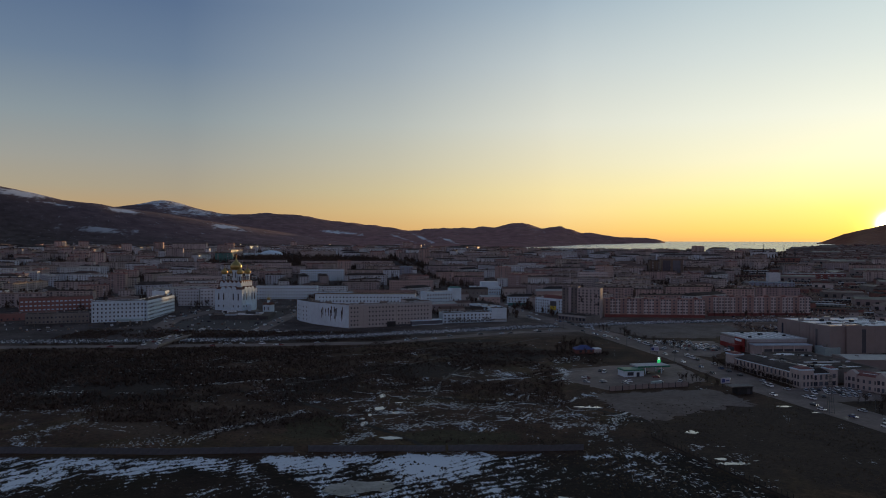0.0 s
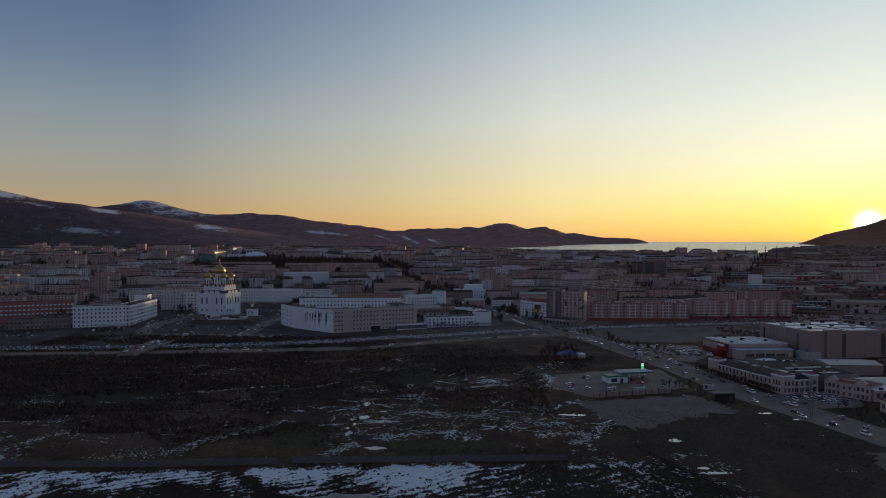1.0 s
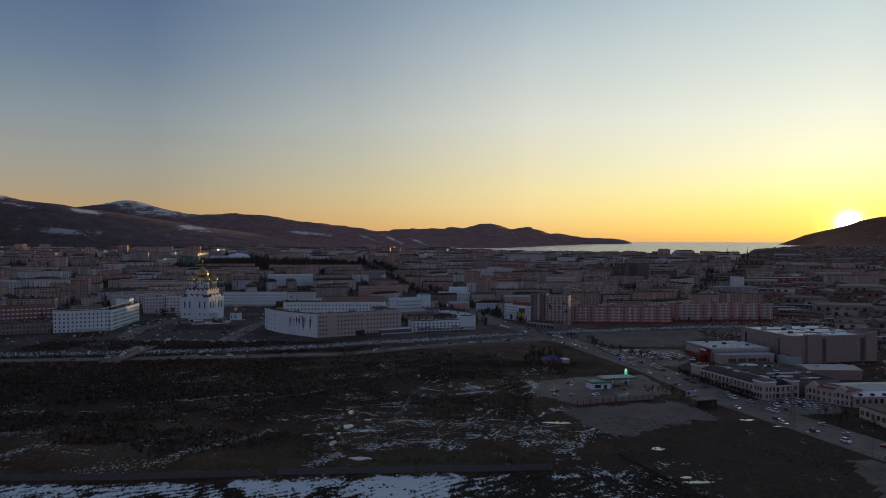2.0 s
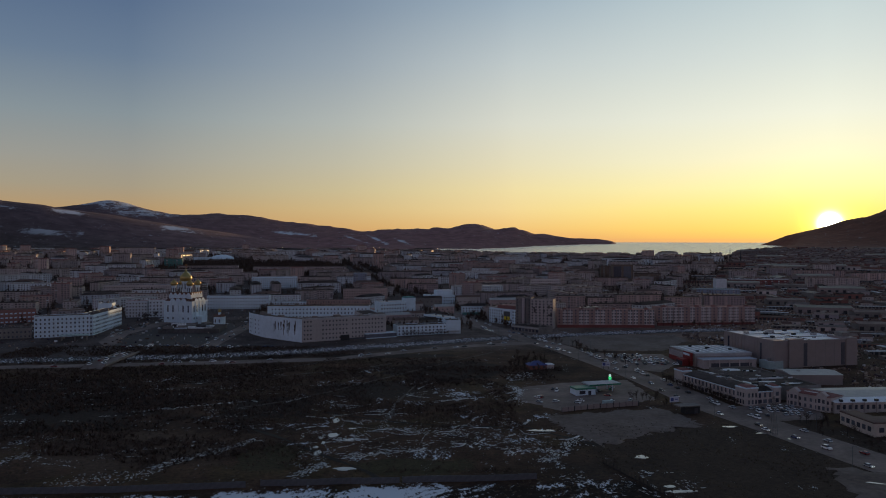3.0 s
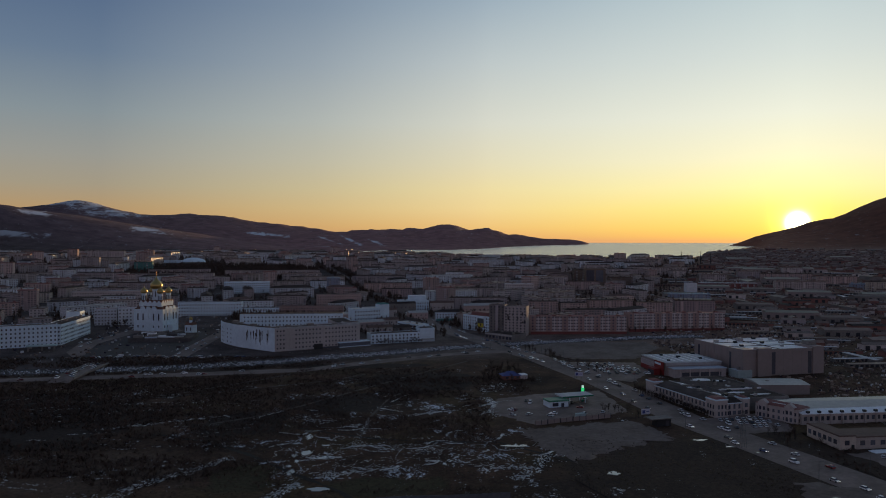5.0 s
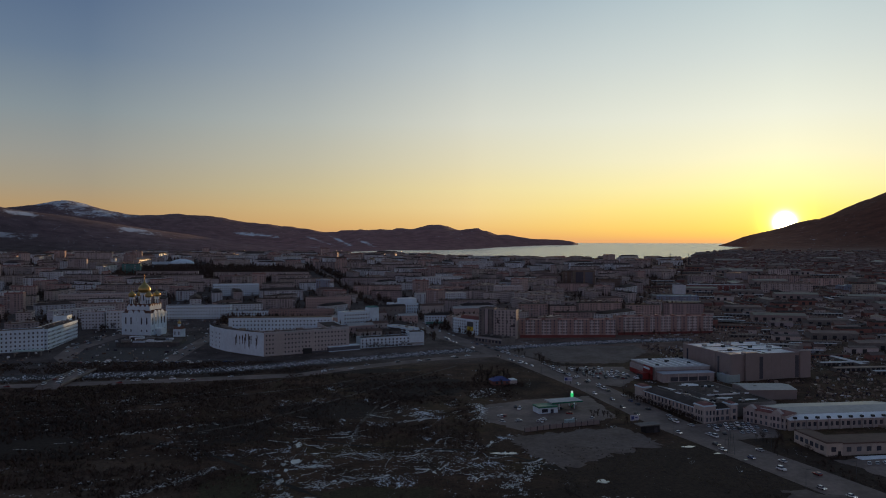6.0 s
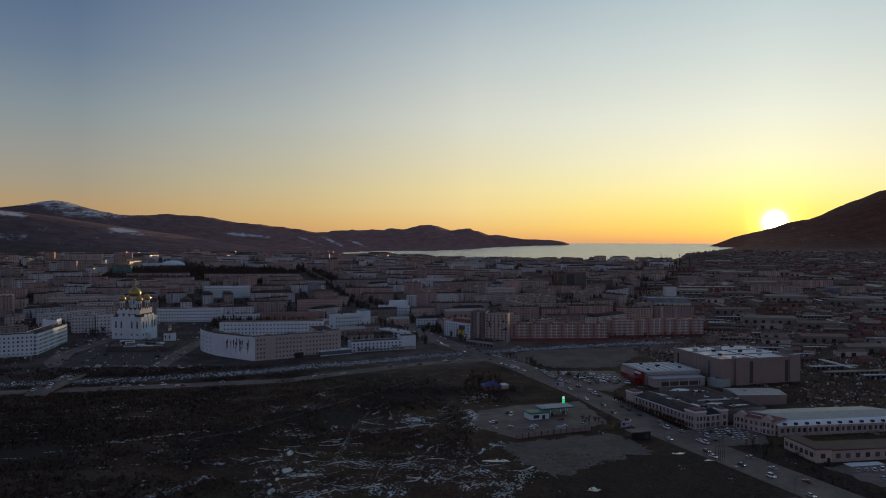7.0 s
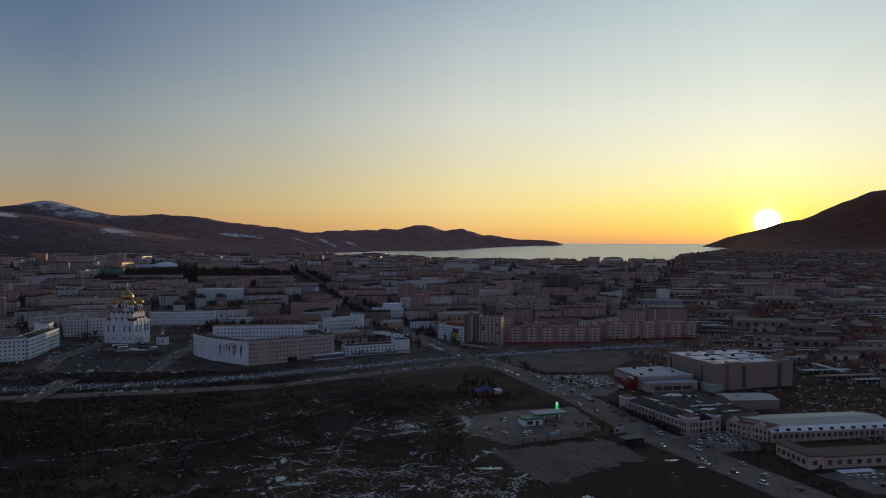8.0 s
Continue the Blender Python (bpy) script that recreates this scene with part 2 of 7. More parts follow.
def water_material():
    m = bpy.data.materials.new("sea_water")
    m.use_nodes = True
    t = m.node_tree
    b = t.nodes["Principled BSDF"]
    b.inputs["Base Color"].default_value = (0.12, 0.115, 0.125, 1)
    b.inputs["Roughness"].default_value = 0.24
    co = t.nodes.new("ShaderNodeTexCoord").outputs["Object"]
    mp = node(t, "ShaderNodeMapping", Scale=(0.02, 0.1, 0.1))
    t.links.new(co, mp.inputs[0])
    n = node(t, "ShaderNodeTexNoise", Scale=1.0, Detail=5.0)
    t.links.new(mp.outputs[0], n.inputs["Vector"])
    bp = node(t, "ShaderNodeBump", Strength=0.5, Distance=2.0)
    t.links.new(n.outputs["Fac"], bp.inputs["Height"])
    t.links.new(bp.outputs[0], b.inputs["Normal"])
    return m


MAT["water"] = water_material()


def ground_material():
    """Dark tundra soil and dead grass; old snow lies in patches, thick before the fence and on the far slopes."""
    m = bpy.data.materials.new("ground_soil")
    m.use_nodes = True
    t = m.node_tree
    b = t.nodes["Principled BSDF"]
    b.inputs["Roughness"].default_value = 0.95
    b.inputs["Specular IOR Level"].default_value = 0.15
    geo = t.nodes.new("ShaderNodeNewGeometry")
    sep = t.nodes.new("ShaderNodeSeparateXYZ")
    t.links.new(geo.outputs["Position"], sep.inputs[0])
    x, y, z = sep.outputs
    def noise_at(scale, detail=6.0, rough=0.6, stretch=(1, 1, 1), twist=0.0):
        mp = node(t, "ShaderNodeMapping", Scale=stretch)
        t.links.new(geo.outputs["Position"], mp.inputs[0])
        n = node(t, "ShaderNodeTexNoise", Scale=scale, Detail=detail, Roughness=rough, Distortion=twist)
        t.links.new(mp.outputs[0], n.inputs["Vector"])
        return n.outputs["Fac"]
    wide, mid, fine = noise_at(0.012), noise_at(0.06), noise_at(0.5, 8.0, 0.7)
    soil = ramp(t, wide, [(0.35, (0.040, 0.023, 0.014, 1)), (0.5, (0.088, 0.048, 0.030, 1)), (0.57, (0.079, 0.050, 0.024, 1)), (0.7, (0.130, 0.069, 0.044, 1))])
    soil = mix(t, 1.0, soil, ramp(t, fine, [(0.3, (0.45, 0.45, 0.45, 1)), (0.7, (1.5, 1.5, 1.5, 1))]), "MULTIPLY")
    soil = mix(t, 1.0, soil, ramp(t, mid, [(0.3, (0.6, 0.6, 0.6, 1)), (0.7, (1.35, 1.35, 1.35, 1))]), "MULTIPLY")
    dust_glow = mix(t, ramp(t, noise_at(0.03, 6.0, 0.65), [(0.36, 0.0), (0.62, 1.0)]), (0.095, 0.066, 0.054, 1), (0.21, 0.155, 0.132, 1))
    dust_glow = mix(t, 1.0, dust_glow, ramp(t, fine, [(0.3, (0.6, 0.6, 0.6, 1)), (0.7, (1.35, 1.35, 1.35, 1))]), "MULTIPLY")
    # dimmer and cooler to the left; redder right stands in for sun glow
    dust_glow = mix(t, 1.0, dust_glow, ramp(t, maths(t, "MULTIPLY", maths(t, "ADD", x, 500.0), 0.001), [(0.42, (0.55, 0.56, 0.6, 1)), (0.62, (1, 1, 1, 1)), (0.95, (1.25, 1.0, 0.88, 1))]), "MULTIPLY")
    soil = mix(t, ramp(t, maths(t, "MULTIPLY", maths(t, "ADD", y, maths(t, "MULTIPLY", x, -0.2)), 0.001), [(0.615, 0.0), (0.66, 1.0)]), soil, dust_glow)
    # plots on the wasteland: dull olive and brown grass, black scrub soil; x, y, half widths
    def plot(x0, y0, rx, ry, rag=0.9):
        u = maths(t, "POWER", maths(t, "ABSOLUTE", maths(t, "MULTIPLY", maths(t, "ADD", x, -x0), 1 / rx)), 2.0)
        v = maths(t, "POWER", maths(t, "ABSOLUTE", maths(t, "MULTIPLY", maths(t, "ADD", y, -y0), 1 / ry)), 2.0)
        edge = maths(t, "ADD", maths(t, "ADD", u, v), maths(t, "MULTIPLY", maths(t, "SUBTRACT", mid, 0.5), 3.0 * rag))
        return ramp(t, edge, [(0.55, 1.0), (1.0, 0.0)])
    def widest(*plots):
        most = plots[0]
        for p in plots[1:]:
            most = mix(t, 1.0, most, p, "LIGHTEN")
        return most
    blade = ramp(t, fine, [(0.3, (0.55, 0.55, 0.55, 1)), (0.7, (1.4, 1.4, 1.4, 1))])
    olive = widest(plot(-63, 338, 17, 22), plot(0, 327, 34, 13))
    brown = plot(-130, 350, 52, 36)
    black = widest(plot(-20, 612, 60, 12), plot(-250, 455, 130, 66), plot(-205, 410, 75, 36), plot(-82, 430, 30, 36), plot(20, 545, 55, 45), plot(-30, 480, 40, 30))
    soil = mix(t, widest(plot(165, 325, 105, 75, 0.5), plot(60, 255, 60, 40, 0.5)), soil, mix(t, 1.0, mix(t, mid, (0.03, 0.02, 0.015, 1), (0.085, 0.055, 0.038, 1)), blade, "MULTIPLY"))
    soil = mix(t, black, soil, mix(t, 1.0, (0.042, 0.029, 0.022, 1), blade, "MULTIPLY"))
    soil = mix(t, brown, soil, mix(t, 1.0, (0.105, 0.066, 0.044, 1), blade, "MULTIPLY"))
    soil = mix(t, olive, soil, mix(t, 1.0, (0.066, 0.052, 0.027, 1), blade, "MULTIPLY"))
    # snow by zone: thick in the open field before the fence, thin on the wasteland, none under the town
    def along(v, *stops):
        return ramp(t, maths(t, "MULTIPLY", v, 0.001), list(stops))
    times = lambda p, q: mix(t, 1.0, p, q, "MULTIPLY")
    bend = maths(t, "ADD", y, maths(t, "MULTIPLY", x, -0.07))
    inside = maths(t, "ADD", x, maths(t, "MULTIPLY", y, 0.3617))
    field = times(along(bend, (0.10, 0.055), (0.25, 0.075), (0.28, 0.115), (0.299, 0.18), (0.303, 0.0)), along(inside, (0.105, 1.0), (0.145, 0.5), (0.198, 0.36), (0.203, 0.0)))
    wave = node(t, "ShaderNodeTexWave", Scale=0.06, Distortion=34.0, Detail=5.0)
    wave.inputs["Detail Scale"].default_value = 0.22
    mp = node(t, "ShaderNodeMapping", Rotation=(0, 0, 0.9))
    t.links.new(geo.outputs["Position"], mp.inputs[0])
    t.links.new(mp.outputs[0], wave.inputs["Vector"])
    furrow = maths(t, "MULTIPLY", maths(t, "SUBTRACT", wave.outputs["Fac"], 0.55), 0.06)
    field = maths(t, "ADD", field, maths(t, "MULTIPLY", furrow, times(along(bend, (0.298, 1.0), (0.303, 0.0)), along(inside, (0.19, 1.0), (0.202, 0.0)))))
    # wet black earth inside the fence
    earth = mix(t, along(inside, (0.199, 0.0), (0.203, 1.0)), along(bend, (0.296, 0.34), (0.304, 1.0)), (1, 1, 1, 1))
    soil = times(soil, earth)
    lane = maths(t, "ABSOLUTE", maths(t, "ADD", maths(t, "ADD", maths(t, "MULTIPLY", x, 0.811), maths(t, "MULTIPLY", y, 0.585)), -105.5))
    lane = maths(t, "ADD", lane, maths(t, "MULTIPLY", noise_at(0.16, 5.0, 0.7), -8.0))
    lane = maths(t, "ADD", lane, maths(t, "MULTIPLY", maths(t, "SUBTRACT", fine, 0.5), 9.0))
    field = maths(t, "SUBTRACT", field, ramp(t, maths(t, "MULTIPLY", maths(t, "ADD", lane, 5.0), 0.05), [(0.05, 0.20), (0.30, 0.0)]))
    waste = times(along(y, (0.297, 0.0), (0.300, 0.070), (0.42, 0.070), (0.50, 0.04), (0.57, 0.0)), along(x, (0.065, 1.0), (0.088, 0.0)))
    waste = times(waste, ramp(t, noise_at(0.014, 4.0), [(0.40, 0.1), (0.58, 1.0)]))
    fine_snow = noise_at(0.9, 8.0, 0.75, (1.0, 0.5, 1.0), 0.8)
    streak = maths(t, "ADD", maths(t, "MULTIPLY", noise_at(0.075, 10.0, 0.7, (1.0, 0.6, 1.0), 0.8), 0.52), maths(t, "MULTIPLY", fine_snow, 0.48))
    streak = maths(t, "ADD", streak, maths(t, "MULTIPLY", maths(t, "SUBTRACT", noise_at(0.035, 4.0, 0.6, (1.0, 0.7, 1.0), 0.5), 0.5), 0.30))
    field = maths(t, "SUBTRACT", field, maths(t, "MULTIPLY", plot(-105, 252, 55, 26, 0.4), 0.07))
    field = maths(t, "ADD", field, maths(t, "MULTIPLY", plot(-25, 288, 45, 16, 0.4), 0.025))
    waste = times(waste, ramp(t, widest(olive, brown, black), [(0.0, 1.0), (1.0, 0.0)]))
    cover = ramp(t, maths(t, "ADD", streak, maths(t, "ADD", field, waste)), [(0.612, 0.0), (0.64, 1.0)])
    # far slopes: heath with haze and sun glow in its colour; snow in patches and on the summit
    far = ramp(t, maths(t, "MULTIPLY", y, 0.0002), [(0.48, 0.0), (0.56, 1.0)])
    hazy_heath = mix(t, ramp(t, noise_at(0.02, 8.0, 0.7), [(0.35, 0.0), (0.7, 1.0)]), (0.132, 0.084, 0.082, 1), (0.275, 0.184, 0.17, 1))
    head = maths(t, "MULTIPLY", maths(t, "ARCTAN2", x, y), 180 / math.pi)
    # toned by heading: darker ends, paler middle for haze, redder right for sun glow
    hazy_heath = times(hazy_heath, ramp(t, maths(t, "ADD", maths(t, "MULTIPLY", head, 0.0125), 0.5), [(0.08, (0.5, 0.52, 0.62, 1)), (0.20, (0.72, 0.70, 0.78, 1)), (0.30, (1.05, 0.93, 0.95, 1)), (0.42, (1.35, 1.0, 1.02, 1)), (0.72, (1.4, 1.0, 1.0, 1)), (0.82, (1.3, 0.72, 0.45, 1)), (0.92, (0.75, 0.45, 0.3, 1))]))
    soil = mix(t, far, soil, hazy_heath)
    rock = maths(t, "ADD", maths(t, "MULTIPLY", noise_at(0.02, 12.0, 0.75, (1.0, 0.5, 1.4), 0.6), 0.5), maths(t, "MULTIPLY", noise_at(0.0035, 6.0, 0.6, (1.0, 0.5, 1.6), 1.0), 0.5))
    rise = maths(t, "MULTIPLY", maths(t, "DIVIDE", maths(t, "ADD", z, -101.0), maths(t, "MAXIMUM", y, 500.0)), 1323.0)
    drifts = None
    # heading, rise and spread of each snow patch, placed to fit the camera's view
    for a0, e0, ra, re, lean in ((-25.4, 14, 3.4, 8, -2.0), (-21.2, 62, 4.2, 16, -3.5), (-24.2, 49, 1.2, 4, -3), (-30.6, 80, 2.2, 8, -4), (-17.0, 20, 1.9, 6, -4.0), (-9.4, 15, 2.2, 4.5, -1.5), (-4.6, 6, 1.2, 3.0, -8.0), (-2.6, 2.5, 1.1, 3.0, -10.0), (-0.8, 0, 1.1, 3.2, -10.0), (-28.5, 60, 1.5, 4, -5)):
        u = maths(t, "ADD", head, -a0)
        v = maths(t, "SUBTRACT", maths(t, "ADD", rise, -e0), maths(t, "MULTIPLY", u, lean))
        q = maths(t, "ADD", maths(t, "POWER", maths(t, "ABSOLUTE", maths(t, "MULTIPLY", u, 1 / ra)), 2.0), maths(t, "POWER", maths(t, "ABSOLUTE", maths(t, "MULTIPLY", v, 1 / re)), 2.0))
        bell = maths(t, "MULTIPLY", maths(t, "POWER", 2.718, maths(t, "MULTIPLY", q, -1.0)), 0.68 if -5 < a0 else 1.0)
        drifts = bell if drifts is None else maths(t, "MAXIMUM", drifts, bell)
    hsnow = times(ramp(t, maths(t, "MULTIPLY", maths(t, "ADD", maths(t, "ADD", maths(t, "MULTIPLY", rock, 2.0), maths(t, "MULTIPLY", noise_at(0.05, 8.0, 0.75, (1.0, 0.4, 1.0), 0.5), 0.9)), maths(t, "MULTIPLY", drifts, 0.46)), 0.5), [(0.855, 0.0), (0.945, 0.85)]), times(far, ramp(t, maths(t, "ADD", maths(t, "MULTIPLY", head, 0.0125), 0.5), [(0.62, 1.0), (0.68, 0.0)])))
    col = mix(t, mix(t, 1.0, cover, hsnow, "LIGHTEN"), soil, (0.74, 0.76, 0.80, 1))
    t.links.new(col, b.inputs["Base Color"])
    bp = node(t, "ShaderNodeBump", Strength=0.6, Distance=0.6)
    t.links.new(fine, bp.inputs["Height"])
    t.links.new(bp.outputs[0], b.inputs["Normal"])
    return m


MAT["ground"] = ground_material()


# ---- building helpers ----
class Shape:
    """Collects boxes, prisms and lathes into one mesh."""

    def __init__(self):
        self.v, self.f = [], []

    def add(self, verts, faces):
        n = len(self.v)
        self.v += [tuple(p) for p in verts]
        self.f += [tuple(n + i for i in q) for q in faces]
        return self

    def box(self, x0, y0, z0, x1, y1, z1, inset=0.0):
        i = inset
        return self.add([(x0, y0, z0), (x1, y0, z0), (x1, y1, z0), (x0, y1, z0), (x0 + i, y0 + i, z1), (x1 - i, y0 + i, z1), (x1 - i, y1 - i, z1), (x0 + i, y1 - i, z1)],
                        [(3, 2, 1, 0), (4, 5, 6, 7), (0, 1, 5, 4), (1, 2, 6, 5), (2, 3, 7, 6), (3, 0, 4, 7)])

    def prism(self, pts, z0, z1):
        n = len(pts)
        return self.add([(x, y, z0) for x, y in pts] + [(x, y, z1) for x, y in pts],
                        [tuple(range(n - 1, -1, -1)), tuple(range(n, 2 * n))] + [(i, (i + 1) % n, n + (i + 1) % n, n + i) for i in range(n)])

    def lathe(self, profile, x=0.0, y=0.0, n=16):
        vs, fs = [], []
        for r, z in profile:
            vs += [(x + r * math.cos(2 * math.pi * k / n), y + r * math.sin(2 * math.pi * k / n), z) for k in range(n)]
        for j in range(len(profile) - 1):
            fs += [(j * n + k, j * n + (k + 1) % n, (j + 1) * n + (k + 1) % n, (j + 1) * n + k) for k in range(n)]
        fs += [tuple(range(n - 1, -1, -1)), tuple((len(profile) - 1) * n + k for k in range(n))]
        return self.add(vs, fs)

    def mesh(self, name, mat, smooth=False):
        me = bpy.data.meshes.new(name)
        me.from_pydata(self.v, [], self.f)
        me.materials.append(MAT[mat])
        if smooth:
            me.polygons.foreach_set("use_smooth", [True] * len(me.polygons))
        me.update()
        return me


def part(name, shape, mat, parent, label="", m=None, kind="", smooth=False):
    me = shape if isinstance(shape, bpy.types.Mesh) else shape.mesh(name, mat, smooth)
    ob = new(name, me)
    ob.parent = parent
    if m is not None:
        ob.matrix_basis = m
    return tagged(ob, label=label, kind=kind)


def thing(name, label, category, m=None, group="", kind=""):
    ob = new(name)
    if m is not None:
        ob.matrix_basis = m
    return tagged(ob, label, category, group, kind)


# ---- ground ----
PROFILE = [(0, -6), (300, -3.5), (400, -0.5), (690, 4), (870, 6.5), (1000, 10), (1200, 18), (1500, 33), (1750, 50), (1950, 57.5), (2200, 58.5)]
# skyline of the hills: heading in degrees, height over the horizon
RIDGE = [(-70, 20), (-52, 60), (-45, 60), (-38, 60), (-32, 62), (-25.7, 60), (-23.2, 69), (-21.8, 72.5), (-20.1, 63), (-17.6, 51), (-13.5, 47), (-9.9, 38), (-6.7, 25), (-4.2, 20), (-2.5, 19), (0, 22),
         (2.6, 26), (5.2, 29), (5.8, 26.5), (6.3, 24.5), (6.9, 27), (7.6, 27.5), (8.2, 22), (9.05, 15.5), (11.2, 12), (13.8, 9), (14.8, 6), (15.3, 1), (15.6, -10), (16.5, -40), (24.0, -40), (25.2, -6), (27, 11), (28.6, 21), (31, 40), (31.8, 42), (33.4, 62),
         (35.1, 85), (35.9, 97), (36.8, 100), (40, 112), (48, 60), (70, 10)]
FOOTHILL = [(-70, 40), (-46, 100), (-36, 125), (-31.85, 99), (-29.9, 85), (-28.2, 73), (-25.7, 64), (-24.7, 58), (-22, 47), (-18, 30), (-12, 8), (-8, -10), (-4, -30), (70, -30)]


def level(table, a):
    return float(np.interp(a, [p for p, _ in table], [q for _, q in table]))


def ridge_z(table, az, d):
    return 101 + level(table, az) * d * math.cos(radians(az - 4)) / 1323


def ease(a, b, v):
    v = min(1.0, max(0.0, (v - a) / (b - a)))
    return v * v * (3 - 2 * v)


def sea_z(d):
    return 43 + (d - 2200) * 60 / 2700


def ground(x, y):
    d = math.hypot(x, y)
    az = math.degrees(math.atan2(x, y))
    z = level(PROFILE, d)
    if d > 1900:
        bay = ease(-2.8, 0.6, az) * (1 - ease(27.2, 27.8, az))
        plain = z + (d - 1900) * (0.0075 + 0.0145 * ease(16, 30, az))
        coast = 1960 + 330 * (1 - ease(1, 8, az)) + 1650 * ease(20.5, 29, az)
        shore = 3300 - 200 * ease(3, -3, az) + 900 * ease(5, 14.5, az)
        sunk = plain - max(0.0, d - coast) * 0.12
        z = plain + (max(sunk, 25) - plain) * bay * (1 - ease(shore, shore + 90, d))
        rough = (noise.fractal(Vector((x, y, 0)) * 0.0025, 0.9, 2.1, 6) * 22) * ease(2600, 3900, d)
        top = ridge_z(RIDGE, az, 4550) + 10 * noise.fractal(Vector((az * 1.3, 0.5, 0.2)), 0.9, 2.0, 4) * ease(-12, -4, az) * (1 - ease(9.5, 12.5, az))
        z += (top - z + rough * 0.9) * ease(shore if -2 < az < 16 else 3300, 4550, d) ** 1.2
        if d > 4550:
            z -= (d - 4550) * 0.25
        fh = ridge_z(FOOTHILL, az, 3400)
        if az < -8:
            z = max(z, z + (fh - z) * ease(2500, 3400, d) ** 1.3 * (1 - ease(3400, 4100, d)) + rough * 0.4)
    elif abs(az) < 60 and d > 120:
        z += noise.fractal(Vector((x, y, 0)) * 0.02, 1.0, 2.0, 4) * 0.5 * (1 - ease(480, 560, d)) * (1 - ease(30, 65, x))
    return z


def build_ground():
    az = [-180 + 6 * i for i in range(20)] + [-60 + 0.3 * i for i in range(400)] + [60 + 6 * i for i in range(20)]
    ds = [2.0]
    while ds[-1] < 4880:
        ds.append(ds[-1] * 1.022 + 1.5)
    vs, fs = [], []
    n = len(az)
    for d in ds:
        for a in az:
            x, y = d * math.sin(radians(a)), d * math.cos(radians(a))
            vs.append((x, y, ground(x, y) if abs(a) < 75 else level(PROFILE, min(d, 900))))
    for j in range(len(ds) - 1):
        fs += [(j * n + (i + 1) % n, j * n + i, (j + 1) * n + i, (j + 1) * n + (i + 1) % n) for i in range(n)]
    fs.append(tuple(range(n)))
    s = Shape().add(vs, fs)
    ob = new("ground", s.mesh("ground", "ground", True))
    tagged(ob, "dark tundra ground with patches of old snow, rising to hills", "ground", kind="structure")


build_ground()


def build_water():
    vs, fs, n = [], [], 60
    ds = [1990 + 60 * j for j in range(49)]
    for d in ds:
        for i in range(n):
            a = radians(-9 + 40 * i / (n - 1))
            vs.append((d * math.sin(a), d * math.cos(a), sea_z(d)))
    for j in range(len(ds) - 1):
        fs += [(j * n + i + 1, j * n + i, (j + 1) * n + i, (j + 1) * n + i + 1) for i in range(n - 1)]
    tagged(new("water", Shape().add(vs, fs).mesh("water", "water", True)), "calm sea bay shining pale under the evening sky", "sea", kind="structure")


build_water()


def drape(name, pts, width, mat, label, category, lift=0.12, wander=0.0, seed=1):
    """A strip that follows the ground along a line of points."""
    rng = random.Random(seed)
    line = []
    for (x0, y0), (x1, y1) in zip(pts, pts[1:]):
        n = max(2, int(math.hypot(x1 - x0, y1 - y0) / 8))
        line += [(x0 + (x1 - x0) * k / n, y0 + (y1 - y0) * k / n) for k in range(n)]
    line.append(pts[-1])
    across = 5
    vs, fs = [], []
    for k, (x, y) in enumerate(line):
        a, c = line[max(0, k - 2)], line[min(len(line) - 1, k + 2)]
        l = math.hypot(c[0] - a[0], c[1] - a[1]) or 1
        nx, ny = (c[1] - a[1]) / l, -(c[0] - a[0]) / l
        w = width / 2 + rng.uniform(-wander, wander)
        for j in range(across):
            u = (j / (across - 1) * 2 - 1) * w
            px, py = x + nx * u, y + ny * u
            vs.append((px, py, ground(px, py) + lift))
    for k in range(len(line) - 1):
        fs += [(k * across + j, k * across + j + 1, (k + 1) * across + j + 1, (k + 1) * across + j) for j in range(across - 1)]
    return tagged(new(name, Shape().add(vs, fs).mesh(name, mat, True)), label, category, kind="structure")


def patch(name, outline, mat, label, category, lift=0.10, rag=0.0, seed=1, kind="structure", crown=0.18):
    """A flat area with a ragged edge, draped on the ground in rings."""
    rng = random.Random(seed)
    cx, cy = sum(p[0] for p in outline) / len(outline), sum(p[1] for p in outline) / len(outline)
    edge = []
    for (x0, y0), (x1, y1) in zip(outline, outline[1:] + outline[:1]):
        n = max(2, int(math.hypot(x1 - x0, y1 - y0) / 3))
        edge += [(x0 + (x1 - x0) * k / n, y0 + (y1 - y0) * k / n) for k in range(n)]
    rings, n = 8, len(edge)
    vs = [(cx, cy, ground(cx, cy) + lift + crown)]
    for r in range(1, rings + 1):
        for x, y in edge:
            jx, jy = (rng.uniform(-rag, rag), rng.uniform(-rag, rag)) if r == rings else (0, 0)
            px, py = cx + (x - cx) * r / rings + jx, cy + (y - cy) * r / rings + jy
            vs.append((px, py, ground(px, py) + lift + crown * (r < rings)))
    fs = [(0, 1 + i, 1 + (i + 1) % n) for i in range(n)]
    for r in range(rings - 1):
        fs += [(1 + r * n + i, 1 + (r + 1) * n + i, 1 + (r + 1) * n + (i + 1) % n, 1 + r * n + (i + 1) % n) for i in range(n)]
    return tagged(new(name, Shape().add(vs, fs).mesh(name, mat, True)), label, category, kind=kind)


AVENUE = [(262, 150), (213, 290), (196, 348), (174, 425), (158, 530), (131, 640), (79, 790), (23, 1018), (-20, 1242), (-80, 1497), (-143, 1714)]
CROSS = [(-520, 528), (-400, 545), (-252, 565), (-142, 582), (-62, 596), (-9, 630), (55, 664), (118, 682)]
